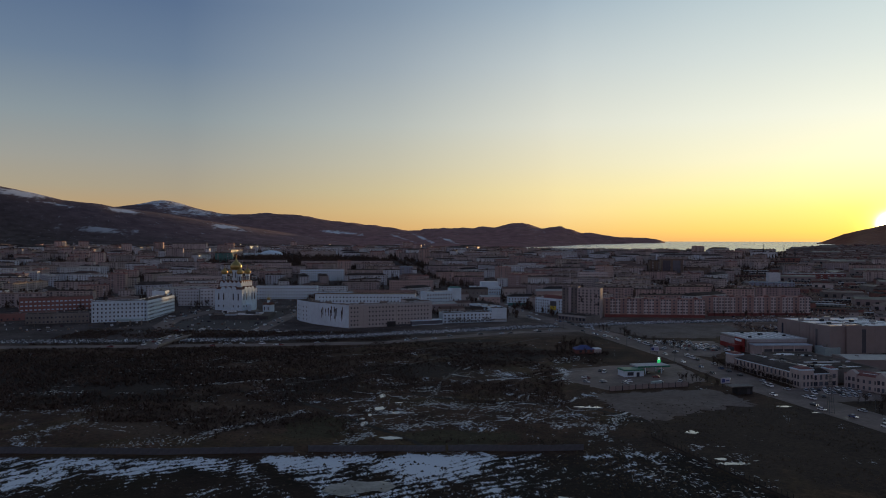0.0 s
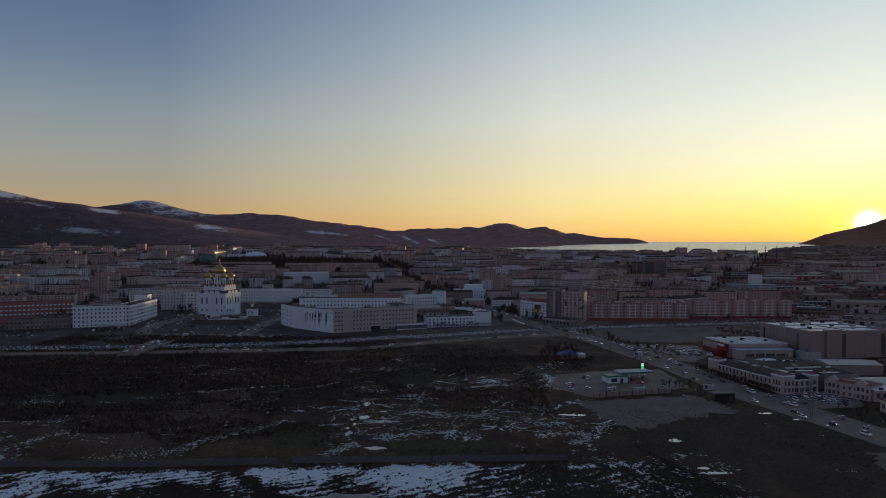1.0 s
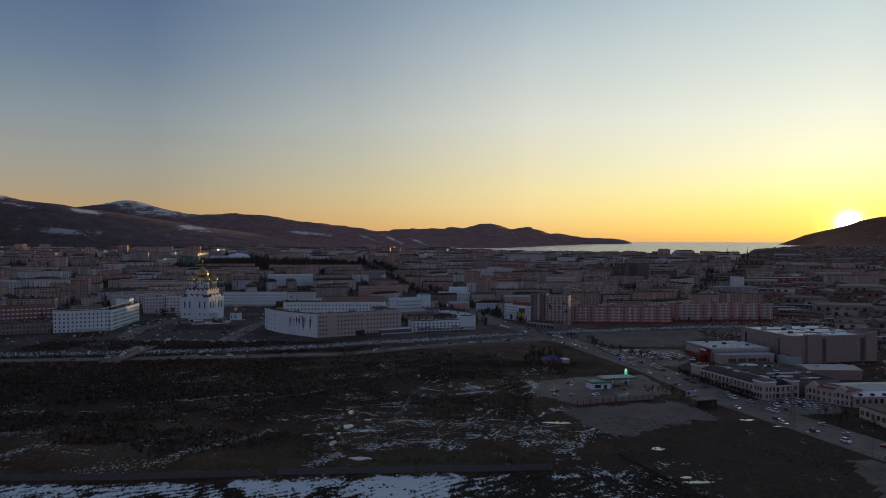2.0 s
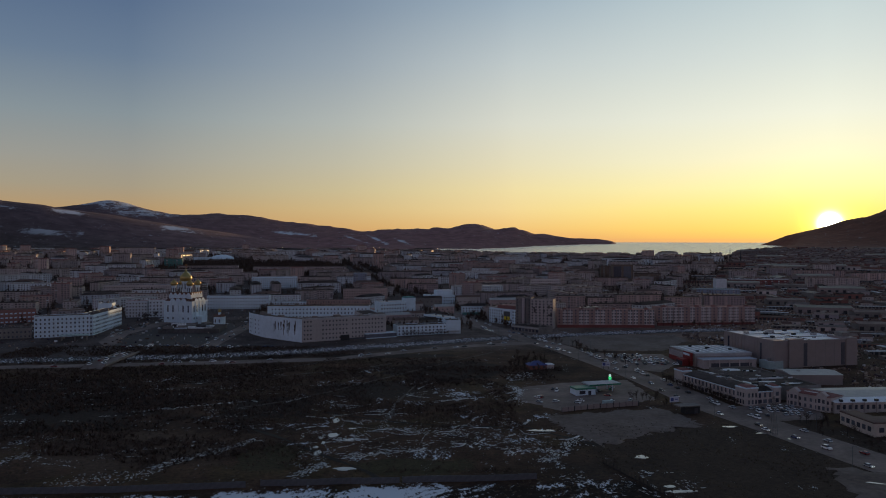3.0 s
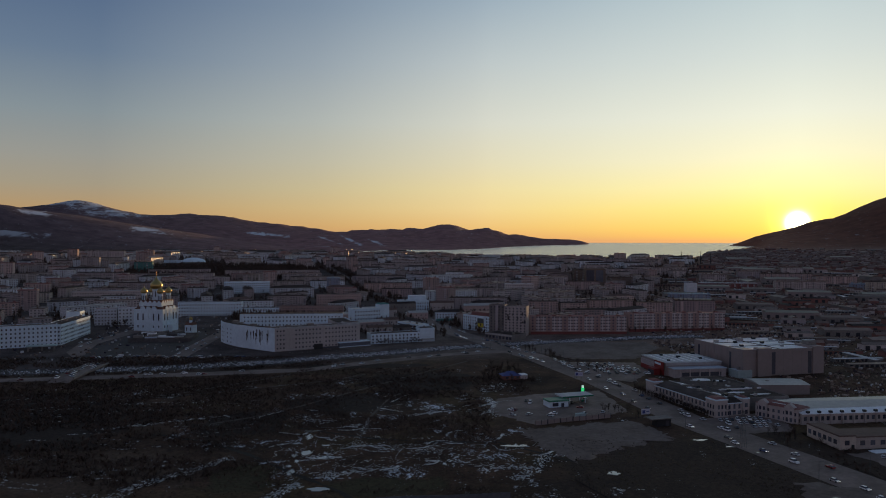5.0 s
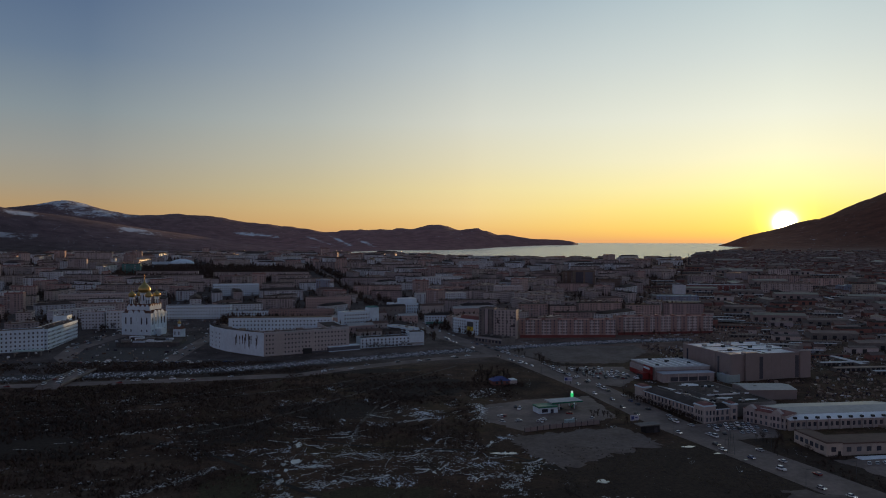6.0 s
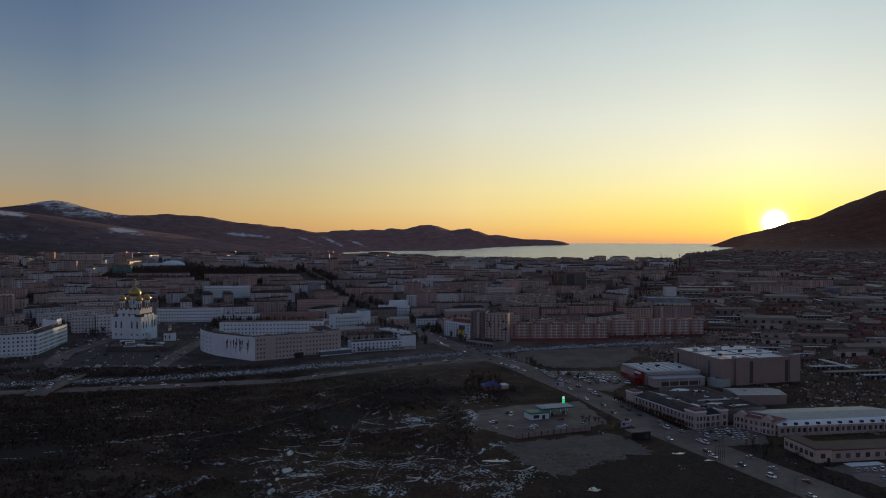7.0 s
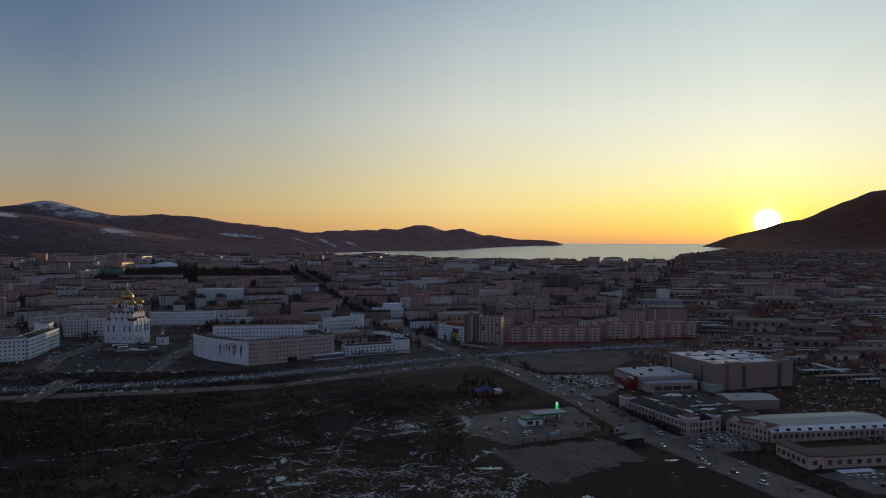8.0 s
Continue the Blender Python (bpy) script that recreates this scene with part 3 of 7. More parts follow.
RIVER = [(-420, 570), (-338, 583), (-279, 591), (-221, 602), (-175, 607), (-143, 617), (-95, 632), (-45, 657), (2, 675), (52, 697), (100, 715), (180, 736), (238, 752), (330, 762)]
drape("road", AVENUE[:8], 25, "asphalt", "wide grey asphalt avenue leading into the town", "road", 0.16)
drape("road", AVENUE[7:], 13, "asphalt", "grey avenue between the town's houses", "road", 0.14)
drape("road", CROSS, 15, "asphalt", "grey asphalt road beside the river", "road", 0.13, 1.0)
drape("road", [(-233, 622), (-246, 640), (-276, 690), (-285, 740), (-262, 904), (-272, 1050)], 17, "asphalt", "asphalt street beside the white office block", "road", 0.14)
drape("road", [(-180, 640), (-178, 760), (-172, 900), (-160, 1010)], 15, "asphalt", "asphalt street beside the cathedral", "road", 0.15)
drape("road", [(-330, 655), (-250, 655), (-180, 668), (-120, 672)], 9, "old_asphalt", "asphalt street along the river", "road", 0.10)
drape("river", RIVER, 24, "river_bed", "shallow stony river bed full of broken ice", "river", 0.08, 3.0)
drape("track", [(-100, 432), (-78, 448), (-57, 469), (-17, 521), (15, 563), (68, 628)], 2.2, "track", "pale dirt track across the wasteland", "track", 0.2, 0.5)
drape("track", [(-260, 478), (-211, 488), (-182, 493), (-144, 509), (-90, 560), (-62, 590)], 2.4, "track", "pale dirt track across the wasteland", "track", 0.2, 0.5)
drape("track", [(-150, 500), (-41, 552), (10, 600)], 2.0, "track", "pale dirt track across the wasteland", "track", 0.2, 0.5)
drape("track", [(-14, 403), (-11, 417), (-10, 442), (2, 493), (18, 520)], 1.6, "track", "pale dirt track across the wasteland", "track", 0.2, 0.4)
drape("ditch", [(-120, 410), (-91, 394), (-68, 374), (-42, 344), (-20, 321), (-12, 308)], 2.4, "mud", "dark wet ditch across the wasteland", "ditch", 0.16, 0.6)
drape("ditch", [(-50, 420), (-43, 417), (-13, 399), (22, 389), (59, 386), (90, 352)], 2.0, "mud", "dark wet ditch across the wasteland", "ditch", 0.16, 0.5)
drape("road", [(400, 775), (477, 782), (588, 783), (720, 800)], 7, "gravel", "pale gravel road through the trading estate", "road", 0.14, 0.5)
drape("railway_bank", [(330, 905), (428, 884), (491, 845), (620, 830), (760, 860)], 9, "dark_stone", "dark railway bank through the trading estate", "bank", 1.6, 0.3)
patch("pavement", [(-262, 640), (-190, 652), (-184, 700), (-186, 800), (-200, 830), (-262, 800), (-272, 720)], "old_asphalt", "grey open square round the cathedral", "square", 0.06, 1.0)
patch("pavement", [(124, 690), (166, 728), (256, 722), (256, 688), (214, 628), (160, 632)], "gravel", "bare grey gravel square beside the avenue", "yard", 0.09, 2.0)
patch("pavement", [(150, 618), (206, 612), (206, 570), (178, 532), (166, 545)], "asphalt", "asphalt car park before the shop", "car park", 0.12, 1.0)
patch("pavement", [(180, 424), (226, 436), (228, 404), (222, 394), (190, 392)], "asphalt", "asphalt forecourt before the arcade", "car park", 0.12, 1.0)
patch("pavement", [(228, 352), (296, 358), (290, 318), (236, 322)], "asphalt", "asphalt car park beside the low building", "car park", 0.13, 1.5)
patch("pavement", [(62, 450), (72, 486), (100, 498), (146, 506), (148, 446), (84, 420)], "asphalt", "worn asphalt yard round the filling station", "yard", 0.11, 1.5)
patch("pavement", [(72, 410), (140, 424), (154, 388), (118, 370), (90, 352), (78, 380)], "gravel", "bare grey gravel lot beside the avenue", "yard", 0.10, 3.2, 3)
patch("pavement", [(180, 318), (214, 298), (206, 262), (168, 270)], "gravel", "bare gravel lot with puddles", "yard", 0.10, 3.0, 4)

for px, py, w, l, seed in ((165, 382, 5, 2, 1), (176, 369, 3.5, 1.4, 2), (186, 358, 3, 1.2, 3), (104, 335, 4, 3, 4), (106, 291, 8, 2.0, 5), (104, 297, 3, 2, 16), (-41, 402, 2.0, 6, 6), (-31, 366, 3.4, 3, 7), (-43, 362, 1.6, 3, 8), (-29, 324, 6, 3, 9), (-40, 374, 3.4, 5, 19), (-44, 346, 2, 5, 20), (-41, 414, 6, 1.5, 21), (-46, 355, 1.5, 2.5, 22),
                           (66, 380, 8, 2.2, 10), (35, 250, 5, 3, 11), (190, 296, 6, 3, 14), (-31, 386, 2.4, 1.5, 17), (-45, 371, 1.6, 3, 18)):
    rr = random.Random(seed)
    ring = [(px + 1.0 * w * (0.5 + 0.6 * rr.random()) * math.cos(a * math.pi / 7), py + 1.05 * l * (0.5 + 0.6 * rr.random()) * math.sin(a * math.pi / 7)) for a in range(14)]
    top = max(ground(*p) for p in ring) + 0.12
    tagged(new("puddle", Shape().prism(ring, top - 0.5, top).mesh("puddle", "puddle")), "shallow meltwater puddle mirroring the pale sky", "puddle", kind="structure")


patch("ice_pond", [(-47, 256), (-44, 264), (-39, 269), (-33, 267), (-27, 269), (-22, 262), (-24, 256), (-30, 258), (-38, 251)], "pond_ice", "frozen grey-brown puddle in the snowy field", "ice", 0.22, 1.2, 9, "structure", 0.0)


# ---- buildings ----
TAKEN = []


def footing(x, y, w, d, turn):
    c, s = math.cos(radians(turn)), math.sin(radians(turn))
    corners = [(x + c * u - s * v, y + s * u + c * v) for u, v in ((0, 0), (w, 0), (w, d), (0, d))]
    for i in range(int(w / 12) + 1):
        for j in range(int(d / 12) + 1):
            u, v = min(w, i * 12 + 6), min(d, j * 12 + 6)
            TAKEN.append((x + c * u - s * v, y + s * u + c * v))
    return min(ground(*p) for p in corners)


def house(name, label, category, x, y, w, d, h, turn, wall="panel", roof="roof_felt", storeys=5, group="", windows=True, step=3.2, size=(1.5, 1.6), sides=None, glass="glass"):
    """A block with walls, parapet roof and rows of windows; x, y is the front left corner, turn its heading in degrees."""
    ob = thing(name, label, category, pose(x, y, footing(x, y, w, d, turn), 0, 0, turn), group)
    shell(ob, w, d, h, wall, roof)
    if windows:
        if y > 860:
            far_panes(ob, w, d, h, storeys, step, size, sides or (0, 1 if x < 0 else 3), glass)
        else:
            panes(ob, w, d, h, storeys, step, size, sides or (0, 1 if x < 0 else 3), glass)
    return ob


def shell(ob, w, d, h, wall, roof, vents=True):
    s = Shape().box(0, 0, -4, w, d, h)
    for x0, y0, x1, y1 in ((0, 0, w, 0.35), (0, d - 0.35, w, d), (0, 0.35, 0.35, d - 0.35), (w - 0.35, 0.35, w, d - 0.35)):
        s.box(x0, y0, h, x1, y1, h + 0.7)
    part("wall", s, wall, ob)
    part("roof", Shape().box(0.36, 0.36, h + 0.01, w - 0.36, d - 0.36, h + 0.3), roof, ob)
    rng = random.Random(int(w * 7 + d * 13 + h))
    n = max(1, int(w / 16)) if vents else 0
    for k in range(n):
        cx, cy = (k + 0.5) * w / n + rng.uniform(-2, 2), d * rng.uniform(0.3, 0.6)
        part("vent", Shape().box(cx - 0.9, cy, h + 0.28, cx + 0.9, cy + rng.uniform(1.2, 2.6), h + rng.uniform(1.3, 2.4)), "concrete", ob)


def panes(ob, w, d, h, storeys, step, size, sides, glass="glass", low=0.9):
    fh = (h - 0.6) / storeys
    hw, wh = size[0] / 2, size[1]
    me = Shape().box(-hw, -0.05, 0, hw, 0.3, wh).mesh("window", glass)
    for side in sides:
        run = (w, d, w, d)[side]
        n = max(1, int((run - 1.2) / step))
        for i in range(n):
            u = (i + 0.5) * run / n
            for k in range(storeys):
                px, py, a = ((u, 0, 0), (w, u, 90), (w - u, d, 180), (0, d - u, 270))[side]
                part("window", me, glass, ob, m=pose(px, py, low + k * fh, 0, 0, a))


def far_panes(ob, w, d, h, storeys, step, size, sides, glass="glass", low=0.9):
    """The windows of a house too far off to tell single panes: one part."""
    fh, hw, wh, s = (h - 0.6) / storeys, size[0] / 2, size[1], Shape()
    for side in sides:
        run = (w, d, w, d)[side]
        n = max(1, int((run - 1.2) / step))
        for i in range(n):
            u = (i + 0.5) * run / n
            for k in range(storeys):
                z0 = low + k * fh
                x0, y0, x1, y1 = ((u - hw, -0.05, u + hw, 0.3), (w - 0.3, u - hw, w + 0.05, u + hw), (u - hw, d - 0.3, u + hw, d + 0.05), (-0.05, u - hw, 0.3, u + hw))[side]
                s.box(x0, y0, z0, x1, y1, z0 + wh)
    part("glazing", s, "far_glass" if glass == "glass" else glass, ob, kind="stuff")


def gable(w, d, h, rise, over=0.5):
    return Shape().add([(-over, -over, h), (w + over, -over, h), (w + over, d + over, h), (-over, d + over, h), (-over, d / 2, h + rise), (w + over, d / 2, h + rise)],
                       [(3, 2, 1, 0), (0, 1, 5, 4), (2, 3, 4, 5), (1, 2, 5), (3, 0, 4)])


def white_complex():
    ob = thing("office_complex", "large white and beige office complex round an inner court", "building", pose(0, 0, footing(-101, 685, 75, 20, 25)))
    TAKEN.extend([(-150 + 12 * i, 790 - 4 * j * 3) for i in range(11) for j in range(9)])
    outer = [(-165, 760), (-163, 752), (-156.5, 739), (-141, 718), (-124, 703), (-101, 685)]
    inner = [(-92.5, 696), (-116, 714), (-132, 728), (-146, 747), (-151, 764)]
    left = part("wing", Shape().prism(outer + inner, -5, 20.3), "white_wall", ob, "white blank bent wing streaked with dark stains")
    shrink = lambda pts, k: [(-130 + (x + 130) * k, 727 + (y - 727) * k) for x, y in pts]
    part("roof", Shape().prism(shrink(outer + inner, 0.985), 20.31, 20.5), "roof_felt", left)
    me = Shape().box(-0.6, -0.05, 0, 0.6, 0.3, 1.4).mesh("window", "glass")
    rng = random.Random(3)
    for k, ((x0, y0), (x1, y1)) in enumerate(zip(outer, outer[1:])):
        l, a = math.hypot(x1 - x0, y1 - y0), math.degrees(math.atan2(y1 - y0, x1 - x0))
        face = pose(x0, y0, 0, 0, 0, a)
        part("parapet", Shape().box(0, 0, 20.3, l, 0.5, 21.3), "white_wall", left, m=face)
        spans = {3: (0.62, 0.70, 0.9), 4: (0.05, 0.16, 0.2, 0.33, 0.38, 0.44, 0.66, 0.7)}.get(k, ())
        for f in spans:
            u, top, low, n = f * l, rng.uniform(14, 19.6), rng.uniform(3, 9), 7
            side = [(u - rng.uniform(0.3, 1.0) * (1 - 0.6 * q / n), top + (low - top) * q / n) for q in range(n)]
            other = [(u + rng.uniform(0.3, 1.0) * (1 - 0.6 * q / n), top + (low - top) * q / n) for q in range(n)]
            vs = [p for (xa, z), (xb, _) in zip(side, other) for p in ((xa, -0.03, z), (xb, -0.03, z))]
            part("stain", Shape().add(vs, [(2 * q, 2 * q + 2, 2 * q + 3, 2 * q + 1) for q in range(n - 1)]), "dark_stain", left, m=face)
        if k in (1, 2):
            for u in ((0.3, 0.7) if k == 1 else (0.2, 0.5)):
                for q in range(4):
                    part("window", me, "glass", left, m=face @ pose(u * l, 0, 3 + q * 4))
    for x, y, w, h in ((-150, 741, 6, 2.6), (-143, 731, 4, 1.6), (-128, 714, 5, 2.0), (-112, 700, 3.5, 1.4), (-101, 693, 4, 1.8)):
        part("roof_hut", Shape().box(0, 0, 20.51, w, 4, 20.5 + h), "concrete", left, m=pose(x, y, 0, 0, 0, -40))
    right = part("wing", Shape().box(0, 0, -4, 83, 14, 21), "beige_wall", ob, "beige wing with rows of square windows", pose(-101, 685, 0, 0, 0, 25))
    part("roof", Shape().box(0.5, 0.5, 21.01, 82.5, 13.5, 21.2), "roof_felt", right)
    for y in (0, 13.5):
        part("parapet", Shape().box(0, y, 21.0, 83, y + 0.48, 21.9), "roof_dull_snow", right)
    for u, v, w, h in ((12, 4, 4, 1.8), (33, 5, 6, 2.2), (58, 4, 3, 1.5), (72, 5, 5, 2.0)):
        part("roof_hut", Shape().box(u, v, 21.21, u + w, v + 4, 21.2 + h), "concrete", right)
    w2 = Shape().box(-0.65, -0.05, 0, 0.65, 0.3, 1.4).mesh("window", "glass")
    for k in range(5):
        for u in [2.5, 5.5, 8.5] + [20 + 3.3 * i for i in range(8)] + [49 + 3.3 * i for i in range(10)]:
            part("window", w2, "glass", right, m=pose(u, 0, 2.2 + k * 3.9, 0, 0, 0))
    for u in (14, 46.6):
        part("pilaster", Shape().box(u, -0.35, -3, u + 0.9, -0.001, 21.4), "beige_wall", right)
    part("end_block", Shape().box(70, 0.5, 21.21, 83, 13.4, 23.0), "roof_dull_snow", right, "pale raised roof edge")
    part("end_roof", Shape().box(70.6, 1.1, 23.01, 82.4, 12.8, 23.2), "roof_felt", right)
    part("string_course", Shape().box(0, -0.12, 1.2, 83, -0.001, 1.5).box(0, -0.12, 20.2, 83, -0.001, 20.5), "roof_dull_snow", right)
    part("entrance", Shape().box(37, -2.2, -1, 45, 0.1, 5), "dark_metal", right, "dark glazed entrance block")
    part("plinth_glazing", Shape().box(45.5, -0.5, -1, 82, 0.1, 1.8), "glass", right)
    rear = part("wing", Shape().box(0, 0, -4, 106, 15, 22.5), "white_wall", ob, "white rear wing above the court", pose(-152, 788, 2, 0, 0, 2))
    part("roof", Shape().box(0.4, 0.4, 22.51, 105.6, 14.6, 22.8), "roof_felt", rear)
    for k in range(5):
        for u in [5 + 3.6 * i for i in range(28)]:
            part("window", w2, "glass", rear, m=pose(u, 0, 2.4 + k * 4, 0, 0, 0))
    side = part("wing", Shape().box(0, 0, -4, 66, 17, 20.4), "beige_wall", ob, "beige side wing with a dark flat roof", pose(-26, 721, 0, 0, 0, 106))
    part("roof", Shape().box(0.4, 0.4, 20.41, 65.6, 16.6, 20.7), "roof_felt", side)
    part("parapet", Shape().box(0, 0, 20.4, 66, 0.4, 21.6), "white_wall", side)
    canopy = thing("glazed_pavilion", "low black glazed pavilion with a white roof edge", "building", pose(-44, 707, ground(-44, 707), 0, 0, 28))
    part("glazing", Shape().box(0, 0, -2, 32, 9, 4.2), "glass", canopy)
    part("roof", Shape().box(-0.4, -0.4, 4.2, 32.4, 9.4, 4.8), "white_wall", canopy)
    part("kerb", Shape().box(-0.4, -0.8, 0.2, 32.4, -0.1, 0.8), "white_wall", canopy)


def onion(r, z, tall):
    prof = [(0.72, 0), (0.9, 0.06), (1.0, 0.2), (0.98, 0.32), (0.85, 0.45), (0.6, 0.58), (0.36, 0.68), (0.18, 0.78), (0.08, 0.9), (0.03, 1.0)]
    return [(r * a, z + tall * b) for a, b in prof]


def cross_shape(z, h):
    t = h * 0.03
    return Shape().box(-t, -t, z, t, t, z + h).box(-h * 0.24, -t, z + h * 0.56, h * 0.24, t, z + h * 0.66).box(-h * 0.12, -t, z + h * 0.78, h * 0.12, t, z + h * 0.85)


def cathedral():
    w, d = 34, 29
    ob = thing("cathedral", "white orthodox cathedral with five gilded onion domes", "cathedral", pose(-271, 827, footing(-270, 826, w, d, -17), 0, 0, -17))
    part("plinth", Shape().box(-1.5, -1.5, -3, w + 1.5, d + 1.5, 1.6), "concrete", ob)
    s = Shape().box(0, 0, 1.6, w, d, 24.0)
    pil = Shape().box(-0.65, -0.45, 1.6, 0.65, -0.001, 23.9).mesh("pilaster", "white_wall")
    for k in range(5):
        u = 0.5 + k * (w - 1) / 4
        for m in (pose(u, 0, 0), pose(w, u * d / w, 0, 0, 0, 90), pose(0, u * d / w, 0, 0, 0, 270)):
            part("pilaster", pil, "white_wall", ob, m=m)
    part("body", s, "white_wall", ob)
    part("cornice", Shape().box(-0.8, -0.8, 24.0, w + 0.8, d + 0.8, 24.9), "white_wall", ob)
    part("string_course", Shape().box(-0.3, -0.3, 10.2, w + 0.3, d + 0.3, 10.8), "white_wall", ob)
    part("roof", Shape().box(0, 0, 24.91, w, d, 27.4, 3.0), "copper_roof", ob)
    for k in range(3):
        for side in range(3):
            arch = Shape().add([(3.0 * math.cos(a * math.pi / 10), y, 3.0 * math.sin(a * math.pi / 10)) for y in (-0.4, 4.0) for a in range(11)],
                               [tuple(range(11)), tuple(range(21, 10, -1))] + [(i + 1, i, 11 + i, 12 + i) for i in range(10)])
            u = w / 2 + (k - 1) * 6.8 * (1.0 if side == 0 else 0.95)
            m = (pose(u, 0, 24.95, 0, 0, 0), pose(w, u - (w - d) / 2, 24.95, 0, 0, 90), pose(0, d - u + (w - d) / 2, 24.95, 0, 0, 270))[side]
            a = part("gable", arch, "white_wall", ob, "round arched gable", m)
            part("gable_roof", Shape().add([(3.35 * math.cos(q * math.pi / 10), y, 3.35 * math.sin(q * math.pi / 10)) for y in (-0.1, 4.2) for q in range(11)],
                                          [(i + 1, i, 11 + i, 12 + i) for i in range(10)]), "copper_roof", a)
    slit = Shape().box(-0.65, -0.35, 0, 0.65, 0.1, 7.2).mesh("window", "glass")
    small = Shape().box(-0.6, -0.35, 0, 0.6, 0.1, 2.2).mesh("window", "glass")
    for k in range(5):
        u = 4.5 + k * (w - 9) / 4
        for m in (pose(u, 0, 13, 0, 0, 0), pose(w, u * d / w, 13, 0, 0, 90), pose(0, d - u * d / w, 13, 0, 0, 270)):
            part("window", slit, "glass", ob, "tall narrow window", m)
        for m in (pose(u, 0, 5.2, 0, 0, 0), pose(w, u * d / w, 5.2, 0, 0, 90), pose(0, d - u * d / w, 5.2, 0, 0, 270)):
            part("window", small, "glass", ob, "small low window", m)
    part("upper_tier", Shape().box(3.5, 3.5, 25, w - 3.5, d - 3.5, 32.5), "white_wall", ob)
    part("tier_roof", Shape().box(3.4, 3.4, 32.51, w - 3.4, d - 3.4, 33.6, 2.0), "copper_roof", ob, "red-brown sheet roof")
    hood = Shape().add([(r * math.cos(q * math.pi / 8), y, r * math.sin(q * math.pi / 8) * 1.1) for r, y in ((2.5, -0.5), (2.5, 2.6), (1.9, -0.5)) for q in range(9)],
                       [(i + 1, i, 9 + i, 10 + i) for i in range(8)] + [(i, i + 1, 19 + i, 18 + i) for i in range(8)]).mesh("hood_arch", "copper_roof")
    face = Shape().add([(1.9 * math.cos(q * math.pi / 8), y, 1.9 * math.sin(q * math.pi / 8) * 1.1) for y in (-0.3, 2.4) for q in range(9)], [tuple(range(9)), tuple(range(17, 8, -1))] + [(i + 1, i, 9 + i, 10 + i) for i in range(8)]).mesh("arch_face", "white_wall")
    for k in range(5):
        u, v = 6.2 + k * (w - 12.4) / 4, 6.0 + k * (d - 12) / 4
        for m in (pose(u, 3.5, 31.9), pose(w - 3.5, v, 31.9, 0, 0, 90), pose(3.5, v, 31.9, 0, 0, 270)):
            hoodo = part("hood_arch", hood, "copper_roof", ob, "red-brown round hood", m)
            part("arch_face", face, "white_wall", hoodo)
    cx, cy = w / 2, d / 2
    for x, y, r, z1, zt, tall in ((cx, cy, 4.4, 46, 6.6, 14), (7.0, 7.0, 2.5, 41.5, 3.8, 8.0), (w - 7.0, 7.0, 2.5, 41.5, 3.8, 8.0), (7.0, d - 7.0, 2.5, 41.5, 3.8, 8.0), (w - 7.0, d - 7.0, 2.5, 41.5, 3.8, 8.0)):
        dr = part("drum", Shape().lathe([(r, 32), (r, z1 - 0.8), (r * 1.1, z1 - 0.6), (r * 1.1, z1)], x, y, 20), "white_wall", ob, smooth=False)
        for k in range(8):
            a = k * 45 + 22
            part("drum_window", Shape().box(-0.45, -0.1, z1 - 8.5, 0.45, 0.3, z1 - 2.5), "glass", dr, m=pose(x + r * math.sin(radians(a)), y - r * math.cos(radians(a)), 0, 0, 0, a))
        dome = part("dome", Shape().lathe(onion(zt, z1, tall), x, y, 24), "gold", ob, "gilded onion dome", smooth=True)
        part("cross", cross_shape(z1 + tall - 0.4, tall * 0.42), "cross_gold", dome, "gilded cross", pose(x, y, 0, 0, 0, 10))
    # porch and steps toward the square
    part("porch", Shape().box(w, d / 2 - 5, -2, w + 6, d / 2 + 5, 8), "white_wall", ob)
    part("steps", Shape().box(w + 6, d / 2 - 6, -2, w + 9, d / 2 + 6, 1.5).box(w + 9, d / 2 - 6, -2, w + 11, d / 2 + 6, 0.8), "concrete", ob)

    ch = thing("chapel", "small white chapel with a gilded cupola beside the cathedral", "chapel", pose(-214, 812, ground(-214, 812), 0, 0, -17))
    part("body", Shape().box(0, 0, -3, 9, 9, 9), "white_wall", ch)
    part("gable_roof", gable(9, 9, 9, 3), "copper_roof", ch)
    part("drum", Shape().lathe([(1.6, 10), (1.6, 14)], 4.5, 4.5, 14), "white_wall", ch)
    part("dome", Shape().lathe(onion(2.0, 14, 4.6), 4.5, 4.5, 16), "gold", ch, smooth=True)
    part("cross", cross_shape(18.3, 2.4), "gold", ch, m=pose(4.5, 4.5, 0))
    for u in (2.2, 6.8):
        part("window", Shape().box(u - 0.5, -0.15, 3, u + 0.5, 0.1, 6.5), "glass", ch)
    tr = thing("terrace", "dark unfinished terrace with pale roof sheets below the cathedral", "terrace", pose(-250, 745, ground(-235, 745), 0, 0, 4))
    part("wall", Shape().box(0, 0, -3, 58, 46, 3.6), "dark_stone", tr)
    part("deck", Shape().box(0.4, 0.4, 3.61, 57.6, 45.6, 3.9), "roof_felt", tr)
    rng = random.Random(8)
    for k in range(24):
        u, v = rng.uniform(2, 44), rng.uniform(2, 38)
        part("roof_sheet", Shape().box(u, v, 3.92, u + rng.uniform(6, 13), v + rng.uniform(2, 5), rng.uniform(4.6, 7.0)), rng.choice(("roof_metal", "roof_snow", "concrete", "pale_blue_roof", "roof_felt", "dark_stone")), tr)


